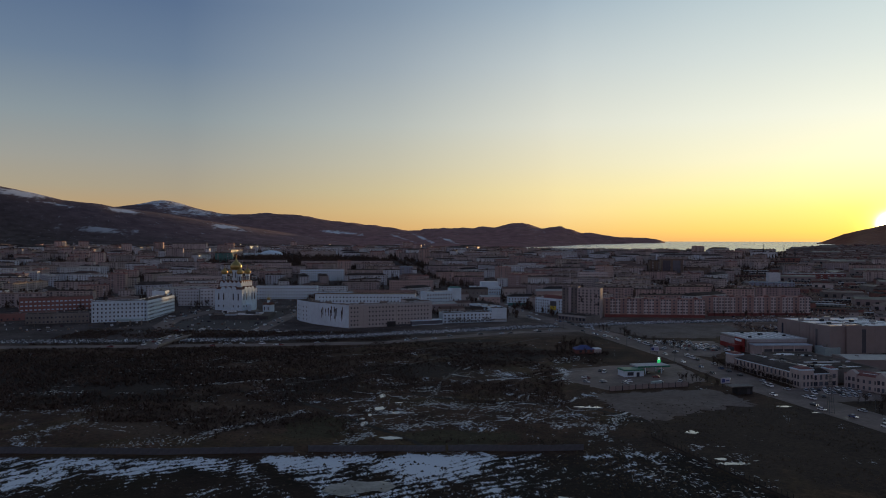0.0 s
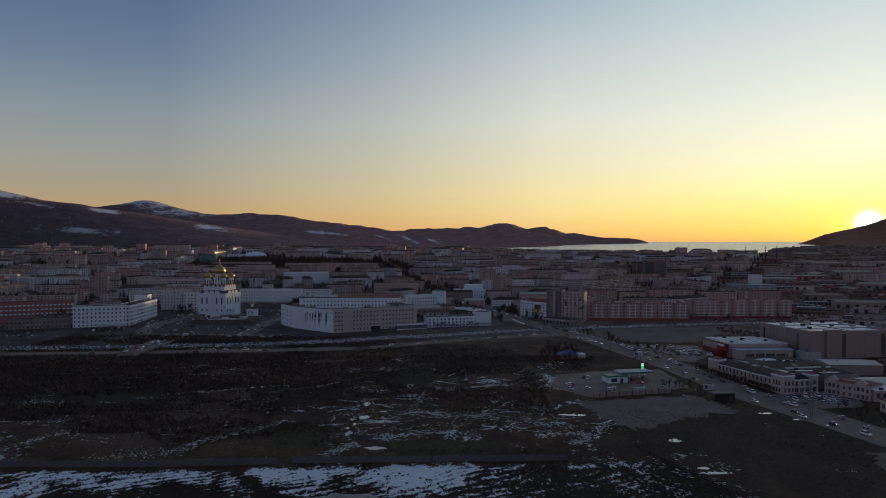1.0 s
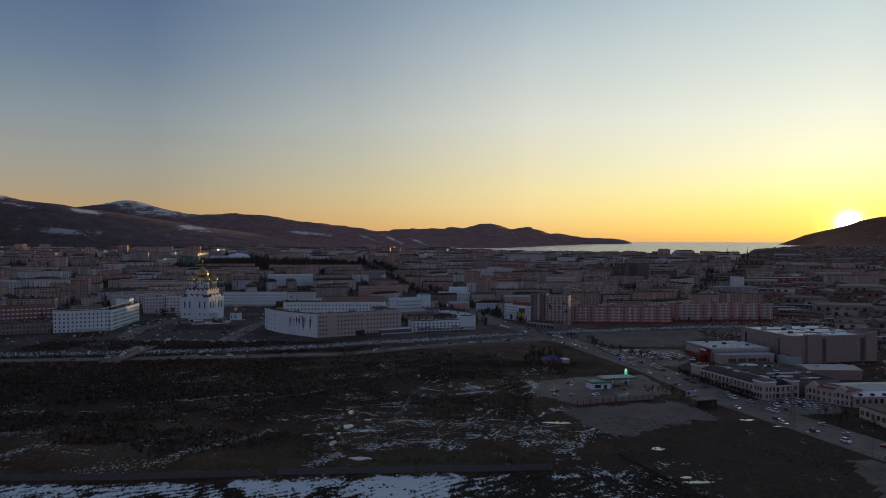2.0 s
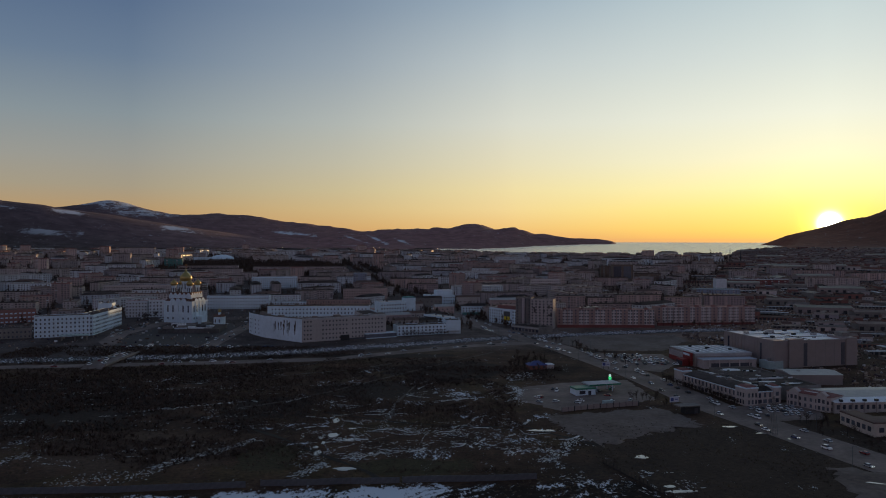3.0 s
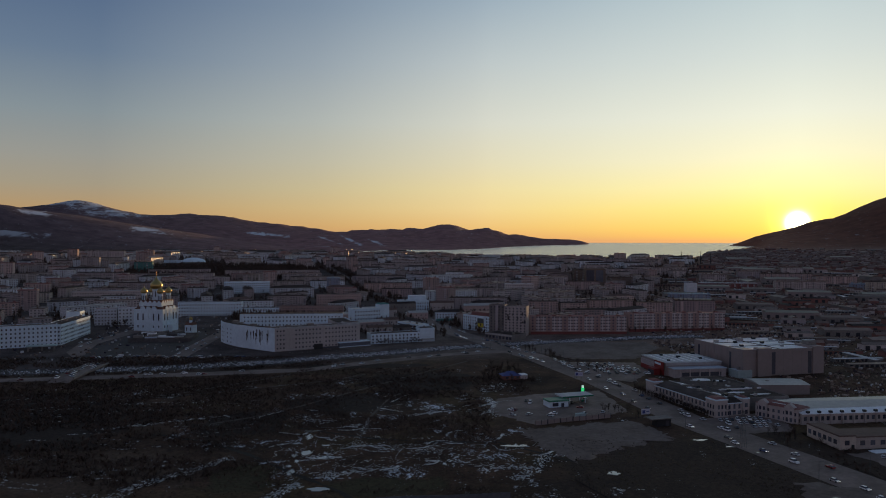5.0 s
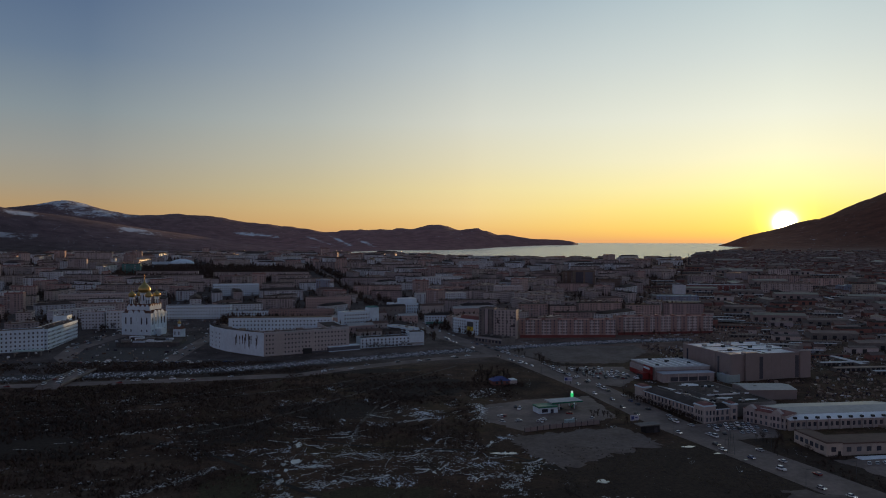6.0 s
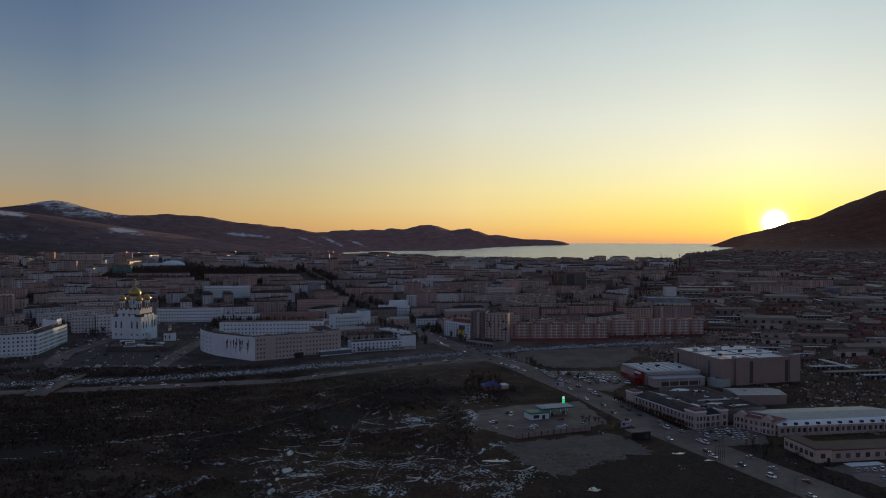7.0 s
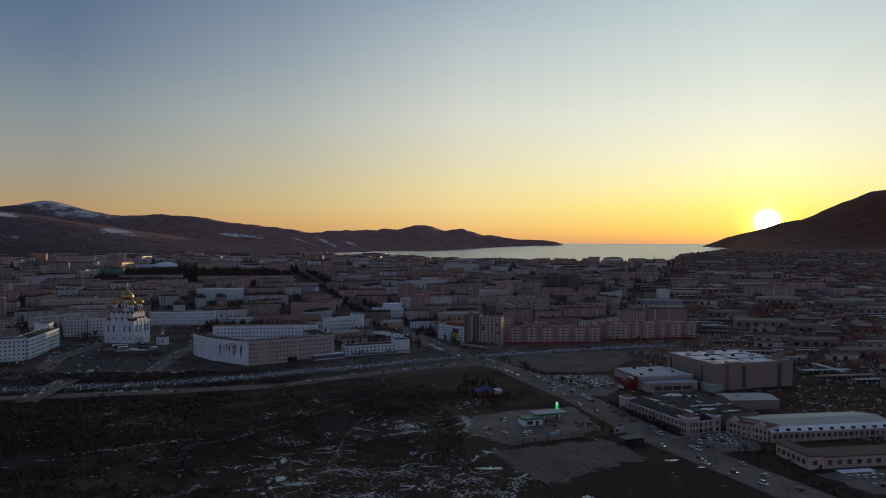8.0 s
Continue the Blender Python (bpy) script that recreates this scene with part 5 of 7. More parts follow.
    win = Shape().box(-0.9, -0.08, 0, 0.9, 0.25, 2.4).mesh("window", "glass")
    for k in range(24):
        part("window", win, "glass", hall, m=pose(2.2 + k * 3.5, 0, 2.2))
        if k % 2 == 0:
            part("buttress", Shape().box(k * 3.5 + 3.6, -0.9, -2, k * 3.5 + 4.4, -0.01, 6.0), "stucco", hall)
            part("roof_vent", Shape().box(k * 3.5 + 3.2, -0.4, 6.5, k * 3.5 + 4.8, 1.2, 7.7), "dark_metal", hall)
    low = thing("low_building", "cream low building with dark square windows and a brown roof", "building", pose(236, 359, footing(236, 359, 70, 20, 3), 0, 0, 3))
    part("wall", Shape().box(0, 0, -3, 70, 16, 6.0), "cream_wall", low)
    part("wing", Shape().box(-9, 0, -3, -0.01, 27, 6.6), "cream_wall", low)
    part("roof", Shape().box(-0.3, -0.5, 6.0, 70.4, 16.4, 6.5, 0.4), "roof_brown", low)
    part("wing_roof", Shape().box(-9.4, -0.4, 6.6, 0.3, 27.4, 7.2, 0.5), "roof_brown", low)
    big = Shape().box(-1.3, -0.08, 0, 1.3, 0.3, 2.4).mesh("window", "glass")
    for k in range(12):
        part("window", big, "glass", low, m=pose(3.5 + k * 5.6, 0, 2.0))
    for k in range(6):
        part("window", big, "glass", low, m=pose(-9, 24.5 - k * 4.2, 2.2, 0, 0, 270))
    part("window", big, "glass", low, m=pose(-5, 0, 2.2))
    part("door", Shape().box(-2.6, -0.1, 0, -1.0, 0.3, 2.4), "dark_metal", low)
    part("snow_heap", Shape().box(4, -9, 0.1, 24, -3, 0.9, 1.5), "snow", low, "heap of grey snow by the wall")


def filling_station():
    ob = thing("filling_station", "green and white filling station with a flat canopy", "filling station", pose(107, 459, ground(110, 465) + 0.15, 0, 0, 14))
    part("shop", Shape().box(-6, 0, -1, 7, 9, 3.6), "white_wall", ob, "white shop with green trim")
    part("shop_roof", Shape().box(-6.4, -0.4, 3.6, 7.4, 9.4, 4.5, 0.3), "green_paint", ob)
    part("shop_window", Shape().box(-4, -0.1, 0.8, 0, 0.1, 2.9), "glass", ob)
    part("shop_door", Shape().box(2, -0.1, 0, 4, 0.1, 2.6), "glass", ob)
    part("canopy", Shape().box(5, 4, 4.8, 27, 15, 5.6), "roof_dull_snow", ob, "pale flat canopy")
    part("canopy_band", Shape().box(4.9, 3.9, 4.6, 27.1, 4.0, 5.5).box(27.0, 4, 4.6, 27.1, 15, 5.5), "green_paint", ob, "green canopy band")
    for u in (11, 22):
        for v in (6, 13):
            part("canopy_post", Shape().box(u, v, 0, u + 0.4, v + 0.4, 4.8), "white_wall", ob)
        part("pump", Shape().box(u - 0.5, 9, 0, u + 0.9, 9.8, 1.8), "green_paint", ob, "green fuel pump")
    sg = thing("pylon_sign", "lit green pylon sign beside the filling station", "sign", pose(132, 495, ground(132, 495), 0, 0, -6))
    part("post", Shape().box(-0.4, -0.3, -0.5, 0.4, 0.3, 1.6), "dark_metal", sg)
    part("panel", Shape().box(-0.9, -0.3, 1.6, 0.9, 0.3, 4.6), "sign_glow", sg, "glowing green panel")
    part("price_bar", Shape().box(-0.6, -0.36, 2.2, 0.6, -0.31, 2.6).box(-0.6, -0.36, 3.2, 0.6, -0.31, 3.6), "white_wall", sg)
    part("head", Shape().box(-0.7, -0.3, 4.65, 0.7, 0.3, 6.2), "pale_glow", sg, "pale lit head panel")
    hut = thing("roofed_hut", "wooden cafe hut with a bright blue roof", "hut", pose(86, 546, ground(92, 552), 0, 0, 8))
    part("wall", Shape().box(0, 0, -1, 13, 9, 3.2), "brick_red", hut)
    part("roof", Shape().add([(-1, -1, 3.2), (14, -1, 3.2), (14, 10, 3.2), (-1, 10, 3.2), (4.5, 4.5, 6.0), (8.5, 4.5, 6.0)], [(3, 2, 1, 0), (0, 1, 5, 4), (1, 2, 5), (2, 3, 4, 5), (3, 0, 4)]), "blue_paint", hut, "bright blue hipped roof")
    part("annex", Shape().box(13.02, 1, -1, 19, 8, 3), "panel", hut)
    part("annex_roof", Shape().box(14.02, 0.6, 3, 19.4, 8.4, 3.5, 0.4), "roof_snow", hut)
    for u in (2, 6, 10):
        part("window", Shape().box(u, -0.08, 1, u + 2, 0.1, 2.6), "glass", hut)
    kk = thing("kiosk", "dark boxy kiosk beside the avenue", "kiosk", pose(152, 410, ground(152, 410), 0, 0, 12))
    part("body", Shape().box(0, 0, -1, 9, 5, 4.2), "dark_metal", kk)
    part("roof", Shape().box(-4, -1, 4.2, 9.4, 6, 4.7), "concrete", kk)
    part("doorway", Shape().box(5.5, -0.1, 0, 7.5, 0.05, 3), "glass", kk)
    bb = thing("billboard", "pale advertising board on two posts", "billboard", pose(150, 430, ground(150, 430), 0, 0, 15))
    part("board", Shape().box(0, 0, 2.0, 6, 0.3, 5.2), "pale_board", bb)
    part("picture_bar", Shape().box(0.6, -0.03, 2.6, 2.6, 0.0, 4.6).box(3.2, -0.03, 3.4, 5.4, 0.0, 3.9), "blue_paint", bb)
    for u in (1, 4.6):
        part("post", Shape().box(u, 0.05, -1, u + 0.3, 0.25, 2), "dark_metal", bb)
    b2 = copy_thing(bb, pose(140, 548, ground(140, 548), 0, 0, -10))
    for k, (x, y, a) in enumerate(((84, 418, 18), (92, 421, 18), (100, 423.5, 18), (108, 426, 12), (116, 428, 12), (124, 430, 12))):
        f = thing("yard_fence", "grey corrugated fence section round the yard", "fence", pose(x, y, ground(x, y), 0, 0, a), "yard fence sections")
        part("sheet", Shape().box(0, 0, -0.5, 8.3, 0.15, 2.6), "grey_clad", f)
        for u in (0, 4, 8):
            part("post", Shape().box(u, -0.2, -0.5, u + 0.2, -0.01, 2.9), "dark_metal", f)
    cb = thing("container", "pale steel storage container in the yard", "container", pose(112, 432, ground(112, 432) + 0.12, 0, 0, 20))
    part("body", Shape().box(0, 0, 0, 6, 2.5, 2.5), "pale_teal", cb)
    part("doors", Shape().box(5.9, 0.1, 0.1, 6.06, 2.4, 2.4), "roof_metal", cb)


white_complex()
cathedral()
panel_row("apartment_row", "long pink apartment row with white bays", 153, 790, 104, 14, 18.5, -3, "pwwpwwpwwpwwpwwpww")
panel_row("apartment_row", "long pink apartment row with white bays and a brown gable", 264, 801, 112, 14, 19.5, 3, "pwwwwpwpwwpwpwwpww")
town_corner()
river_side()
trade_park()
filling_station()


# ---- the town behind ----
def near_line(pts, x, y):
    best = 1e9
    for (x0, y0), (x1, y1) in zip(pts, pts[1:]):
        l2 = (x1 - x0) ** 2 + (y1 - y0) ** 2
        u = max(0, min(1, ((x - x0) * (x1 - x0) + (y - y0) * (y1 - y0)) / l2))
        best = min(best, math.hypot(x - x0 - u * (x1 - x0), y - y0 - u * (y1 - y0)))
    return best


PARK = (-330, 1560, 190, 150)


def free(x, y, r):
    if math.hypot((x - PARK[0]) / PARK[2], (y - PARK[1]) / PARK[3]) < 1:
        return False
    return all((x - a) ** 2 + (y - b) ** 2 > r * r for a, b in TAKEN)


def block_kind(w, d, h, st, wall, roof, hip, label, rng):
    ob = thing("apartment_block", label, "apartment building", pose(-w / 2, 0, 0), "town blocks")
    s = Shape().box(-w / 2, -d / 2, -9, w / 2, d / 2, h)
    for k in range(int(w / 18)):
        # stair bays stand a little proud of the front
        u = -w / 2 + 9 + k * 18
        s.box(u - 1.3, -d / 2 - 0.35, -9, u + 1.3, -d / 2 + 0.1, h - 0.8)
    part("wall", s, wall, ob)
    if hip:
        part("roof", Shape().add([(-w / 2 - 0.5, -d / 2 - 0.5, h), (w / 2 + 0.5, -d / 2 - 0.5, h), (w / 2 + 0.5, d / 2 + 0.5, h), (-w / 2 - 0.5, d / 2 + 0.5, h), (-w / 2 + d / 2, 0, h + 3.2), (w / 2 - d / 2, 0, h + 3.2)],
                                 [(3, 2, 1, 0), (0, 1, 5, 4), (1, 2, 5), (2, 3, 4, 5), (3, 0, 4)]), roof, ob)
    else:
        v = Shape().box(-w / 2 - 0.3, -d / 2 - 0.3, h, w / 2 + 0.3, d / 2 + 0.3, h + 0.8, 0.15)
        n = max(1, int(w / 7))
        for k in range(n):
            cx, cy, q = -w / 2 + (k + 0.5) * w / n + rng.uniform(-2, 2), rng.uniform(-d / 2 + 2.5, d / 2 - 2.5), rng.uniform(0.5, 1.4)
            v.box(cx - q, cy - 0.9, h + 0.81, cx + q, cy + 0.9, h + rng.uniform(1.4, 3.0))
        part("roof", v, roof, ob)
    fh = (h - 0.6) / st
    s, b = Shape(), Shape()
    loggia = rng.choice((0, 3, 4, 5))
    wide = [rng.choice((0.55, 0.7, 0.9, 1.1)) for q in range(5)]
    for run, side in ((w, 0), (w, 2), (d, 1), (d, 3)):
        n = max(1, int((run - 1.5) / 3.4))
        for i in range(n):
            u = -run / 2 + (i + 0.5) * run / n
            for k in range(st):
                z0, a = 1.0 + k * fh, 0.75 if side in (1, 3) else wide[i % 5]
                if side in (0, 2) and loggia and i % loggia == 1 and k:
                    y = -d / 2 - 0.9 if side == 0 else d / 2
                    b.box(u - 1.5, y, z0 - 0.9, u + 1.5, y + 0.9, z0 + 0.25)
                if side in (0, 2):
                    y = (-d / 2 - 0.06) if side == 0 else d / 2 - 0.1
                    s.box(u - a, y, z0, u + a, y + 0.16, z0 + 1.55)
                else:
                    x = (w / 2 - 0.1) if side == 1 else -w / 2 - 0.06
                    s.box(x, u - a, z0, x + 0.16, u + a, z0 + 1.55)
    part("glazing", s, "far_glass", ob, kind="stuff")
    if loggia:
        part("balcony_front", b, "balcony", ob, kind="stuff")
    return ob


def joined(name, label, category, places):
    """Many far copies of a few built things as one mesh."""
    vs, fs, mi, mats, n = [], [], [], [], 0
    for ob, m in places:
        for c in ob.children:
            me = c.data
            if me.materials[0] not in mats:
                mats.append(me.materials[0])
            t = m @ c.matrix_basis
            vs += [tuple(t @ v.co) for v in me.vertices]
            fs += [tuple(n + i for i in p.vertices) for p in me.polygons]
            mi += [mats.index(me.materials[0])] * len(me.polygons)
            n += len(me.vertices)
    me = bpy.data.meshes.new(name)
    me.from_pydata(vs, [], fs)
    for m in mats:
        me.materials.append(m)
    me.polygons.foreach_set("material_index", mi)
    me.update()
    tagged(new(name, me), label, category, kind="stuff")


# front middle x, y, width, height, turn of the houses that stand out in the town, by look
PLACED = {
    "panel": [(-510, 1386, 88, 15.5, 2), (-389, 1394, 145, 15.5, 2), (-383, 1233, 121, 15, 1), (-406, 1046, 33, 12, 8), (-408, 1507, 116, 12, 4), (-598, 1559, 35, 27, 10), (-640, 1760, 80, 27, 3), (-298, 1279, 24, 15, 22), (-221, 1479, 178, 15.5, 3),
              (-79, 1690, 114, 15.5, 4), (39, 1637, 119, 15.5, 2), (-16, 1374, 94, 15.5, 3), (63, 1465, 51, 15.5, 0), (190, 1351, 73, 14, 0), (136, 1160, 69, 15.5, 2), (128, 1035, 80, 15, 4)],
    "panel_far": [(302, 1345, 55, 14, -4), (677, 1178, 79, 15, -10), (798, 1416, 38, 14, -10), (690, 1379, 42, 14, -8), (603, 1341, 46, 14, -8)],
    "pink": [(205, 966, 38, 17, -5), (244, 961, 34, 15, -2), (293, 958, 58, 18.5, 3), (348, 948, 44, 16, -8), (398, 940, 50, 18, -12), (250, 905, 60, 13, 2), (2, 1242, 79, 15.5, 0), (16, 1181, 47, 13, -3), (166, 1545, 69, 17, 4), (336, 1260, 58, 14, -4), (787, 1252, 64, 14, -10), (733, 1320, 89, 14, -8)],
    "cream": [(-436, 1039, 27, 12, 8), (-482, 1086, 20, 14, 6), (-603, 1690, 44, 16, 24), (-288, 1486, 53, 14, 6), (-141, 1371, 64, 14, 6), (-85, 1107, 21, 13, 8), (225, 1525, 53, 16, 2), (785, 1137, 33, 15, -10)],
    "white": [(-364, 1045, 42, 15.5, 14), (-488, 1253, 61, 12, 5), (-574, 1314, 33, 16, 8), (-287, 1165, 28, 15, 22), (-586, 1407, 36, 17, 12), (146, 1457, 59, 15, 3), (-557, 1645, 8, 22, 5)],
    "teal": [(-491, 1552, 35, 20, 8)],
    "blue": [(-89, 1265, 22, 22, 5), (446, 1072, 59, 12, -10), (772, 1167, 25, 9, -10)],
    "brown": [(377, 1397, 44, 22, -5), (414, 1302, 44, 16, -8)],
    "red": [(581, 1233, 95, 9, -8)],
}
FACING = {"panel": ("panel", "roof_felt", "long grey panel apartment block with a dark roof"), "panel_far": ("panel", "roof_rust", "grey panel apartment block among the works"), "pink": ("pale_pink", "roof_felt", "pinkish plastered apartment block"),
          "cream": ("cream_wall", "roof_felt", "cream plastered apartment block"), "white": ("town_white", "roof_felt", "white plastered house in the town"), "teal": ("teal_wall", "roof_felt", "teal clad block beside the park"),
          "blue": ("town_blue", "blue_roof", "blue clad building in the town"), "brown": ("brown_clad", "roof_felt", "brown office slab with dark windows"), "red": ("red_shop", "roof_dull_snow", "long low red-brown hall with a pale roof edge")}


def placed_blocks():
    rng = random.Random(17)
    for look_of, rows in PLACED.items():
        wall, roof, label = FACING[look_of]
        for x, y, w, h, turn in rows:
            ob = block_kind(w, 13, h, max(2, round(h / 3.1)), wall, roof, False, label, rng)
            c, q = math.cos(radians(turn)), math.sin(radians(turn))
            ob.matrix_basis = pose(x - q * 6.5, y + c * 6.5, ground(x, y) - 0.3, 0, 0, turn)
            n = int(w / 11) + 2
            TAKEN.extend([(x - q * 6.5 + c * w * (k / (n - 1) - 0.5), y + c * 6.5 + q * w * (k / (n - 1) - 0.5)) for k in range(n)])


def works():
    """The trading estate on the rising ground: garages, halls and small houses, close together."""
    rng = random.Random(19)
    kinds = []
    for w, d, h, wall, roof, label, name, rise in ((48, 18, 6.5, "concrete", "roof_rust", "low concrete hall with a rusty sheet roof", "warehouse", 2.0), (34, 16, 6, "brick_red", "roof_felt", "low brick hall with a dark felt roof", "warehouse", 1.6),
                                                   (62, 22, 7, "grey_clad", "roof_olive", "long grey clad hall with a dull olive roof", "warehouse", 2.4), (26, 12, 5, "panel", "roof_rust", "small panel shed with a rusty roof", "warehouse", 1.6),
                                                   (72, 6.5, 2.8, "brick_red", "roof_felt", "long row of low brick garages", "garage_row", 0.4), (54, 6.5, 2.8, "concrete", "roof_rust", "long row of low concrete garages", "garage_row", 0.4), (44, 6, 2.7, "concrete", "roof_dull_snow", "row of garages with old snow on the roof", "garage_row", 0.4),
                                                   (11, 9, 4.2, "stucco", "roof_brown", "small house with a brown pitched roof", "house", 2.6), (13, 9, 4.5, "brick_red", "roof_rust", "small brick house with a rusty sheet roof", "house", 2.4), (9, 7, 3.4, "cream_wall", "roof_brown", "small pale house with a brown roof", "house", 2.2)):
        ob = thing(name, label, name.replace("_", " "), pose(0, 0, 0), "estate buildings")
        part("wall", Shape().box(-w / 2, -d / 2, -5, w / 2, d / 2, h), wall, ob)
        part("roof", gable(w, d, h, rise, 0.35), roof, ob, m=pose(-w / 2, -d / 2, 0))
        step, tall, gap = (4.4, 2.2, 2.8) if name == "garage_row" else (10, 4, 4) if name == "warehouse" else (3.4, 1.4, 1.3)
        s = Shape()
        for k in range(max(1, int((w - 2) / step))):
            z0 = 1.2 if name == "house" else 0
            s.box(-w / 2 + 1.2 + k * step, -d / 2 - 0.08, z0, -w / 2 + 1.2 + k * step + gap, -d / 2 + 0.1, z0 + tall)
        part("glazing" if name == "house" else "gate_front", s, "glass" if name == "house" else "dark_metal", ob, kind="stuff")
        kinds.append((ob, w / 2, name))
    cells, plan = {}, []
    def clear(x, y, gap):
        i, j = int(x // 40), int(y // 40)
        return all((x - p) ** 2 + (y - q) ** 2 > (gap + g) ** 2 for di in (-1, 0, 1) for dj in (-1, 0, 1) for p, q, g in cells.get((i + di, j + dj), ()))
    for p, q in TAKEN:
        cells.setdefault((int(p // 40), int(q // 40)), []).append((p, q, 9))
    for tries in range(15000):
        az, d = rng.uniform(21.5, 42), math.sqrt(rng.uniform(640 ** 2, 3100 ** 2))
        x, y = d * math.sin(radians(az)), d * math.cos(radians(az))
        slope = d > 1750
        if az < 23.5 and not 700 < d < 1500 or math.hypot(x - 215, y - 680) < 80 or math.hypot(x - 300, y - 610) < 85 or near_line(RIVER, x, y) < 26 or (slope and rng.random() < ease(1900, 3000, d)) or (y < 835 and x < 385):
            continue
        ob, half, name = rng.choice(kinds[7:] if slope and rng.random() < 0.85 else kinds[:7] if rng.random() < 0.55 else kinds)
        turn = -8 + 5 * noise.noise(Vector((x, y, 7)) * 0.004) * 4 + (90 if rng.random() < 0.22 else 0) + rng.uniform(-2, 2)
        r = {"warehouse": 11, "garage_row": 5.5, "house": 6}[name]
        c, q = math.cos(radians(turn)), math.sin(radians(turn))
        n = max(1, int(half / 6))
        line = [(x + c * u, y + q * u) for u in ([0] if n == 1 else [-half + 4 + (2 * half - 8) * k / (n - 1) for k in range(n)])]
        if not all(clear(px, py, r) for px, py in line):
            continue
        for px, py in line:
            cells.setdefault((int(px // 40), int(py // 40)), []).append((px, py, r))
        TAKEN.extend(line)
        plan.append((d, ob, pose(x, y, ground(x, y) - 0.2, 0, 0, turn)))
    plan.sort(key=lambda p: p[0])
    for d, ob, m in plan[:170]:
        copy_thing(ob, m)
    joined("far_works", "dense low halls, garages and small houses up the slope", "houses", [(ob, m) for d, ob, m in plan[170:]])
    for ob, half, name in kinds:
        for c in list(ob.children_recursive) + [ob]:
            bpy.data.objects.remove(c)


def town():
    placed_blocks()
    works()
    rng = random.Random(11)
    looks = [("panel", "grey panel apartment block in the town"), ("panel", "weathered concrete panel apartment block"), ("town_white", "whitewashed apartment block in the town"),
             ("pale_pink", "pale pink plastered apartment block"), ("town_white", "pale plastered apartment block"), ("panel", "plain panel apartment block between the courts"),
             ("pale_pink", "dull pink apartment block"), ("town_white", "white plastered house among the courts")]
    roofs = ["roof_felt", "roof_rust", "roof_felt", "roof_red", "roof_felt", "roof_rust", "roof_brown", "roof_metal"]
    kinds = []
    for i, (w, d, h, st) in enumerate(((62, 13, 15.5, 5), (70, 13, 15.5, 5), (46, 13, 12.5, 4), (34, 14, 15.5, 5), (58, 14, 13, 4), (72, 13, 15.5, 5), (40, 15, 10, 3), (78, 13, 15.5, 5), (52, 13, 15, 5), (28, 16, 13, 4), (66, 14, 15.5, 5), (22, 18, 26, 9))):
        wall, label = looks[i % len(looks)]
        kinds.append(block_kind(w, d, h, st, wall, roofs[i % len(roofs)], i % 4 == 2, label, rng))
    cells = {}
    def clear(x, y, gap):
        i, j = int(x // 40), int(y // 40)
        return all((x - p) ** 2 + (y - q) ** 2 > gap * gap for di in (-1, 0, 1) for dj in (-1, 0, 1) for p, q in cells.get((i + di, j + dj), ()))
    for p, q in TAKEN:
        cells.setdefault((int(p // 40), int(q // 40)), []).append((p, q))
    size = {ob: max(abs(v.co.x) for c in ob.children if c.name.startswith("wall") for v in c.data.vertices) for ob in kinds}
    plan, spots = [], []
    for tries in range(16000):
        az, d = rng.uniform(-37, 42), math.sqrt(rng.uniform(880 ** 2, 2480 ** 2))
        limit = 1985 + 300 * (1 - ease(1, 8, az)) if az > -4 else 2480
        cx, cy = d * math.sin(radians(az)), d * math.cos(radians(az))
        if d > limit or cy < 830 or math.hypot((cx - PARK[0]) / PARK[2], (cy - PARK[1]) / PARK[3]) < 1.06:
            continue
        if (-310 < cx < 70 and cy < 1010) or (az > 23.5 and d < 1900) or (d > 1985 and rng.random() < 0.5):
            continue
        ob = rng.choice(kinds[:11]) if rng.random() < (0.99 if d < 1500 or az > -2 else 0.975) else kinds[11]
        turn = 13 + (0, 0, 24, -18, 0, 38)[int(6 + 9 * noise.noise(Vector((cx, cy, 2)) * 0.003)) % 6] + (90 if rng.random() < 0.4 else 0) + rng.uniform(-2, 2)
        half, c, q = size[ob], math.cos(radians(turn)), math.sin(radians(turn))
        n = max(2, int(half / 6) + 1)
        line = [(cx + c * u, cy + q * u) for u in [-half + 7 + (2 * half - 14) * k / (n - 1) for k in range(n)]]
        if not all(clear(x, y, 27) for x, y in line) or min(near_line(AVENUE, x, y) for x, y in line) < 30:
            continue
        for x, y in line:
            cells.setdefault((int(x // 40), int(y // 40)), []).append((x, y))
        plan.append((d, ob, pose(cx, cy, ground(cx, cy) - 0.4, 0, 0, turn)))
        spots.append((cx, cy))
    plan.sort(key=lambda p: p[0])
    for d, ob, m in plan[:150]:
        copy_thing(ob, m)
    joined("far_town", "dense rows of grey and pale apartment houses beyond the centre", "houses", [(ob, m) for d, ob, m in plan[150:]])
    for az0, d in ((22, 1850), (23.3, 1870), (24, 1830)):
        x, y = d * math.sin(radians(az0)), d * math.cos(radians(az0))
        m = thing("radio_mast", "thin steel lattice mast on the skyline", "mast", pose(x, y, ground(x, y)))
        part("mast_frame", Shape().box(-1.0, -1.0, -2, 1.0, 1.0, 30, 0.75), "dark_metal", m)
        for z in (10, 18, 25):
            part("crossarm", Shape().box(-2.5, -0.2, z, 2.5, 0.2, z + 0.5), "dark_metal", m)
    for ob in kinds:
        for c in list(ob.children_recursive) + [ob]:
            bpy.data.objects.remove(c)
    return spots


SPOTS = town()


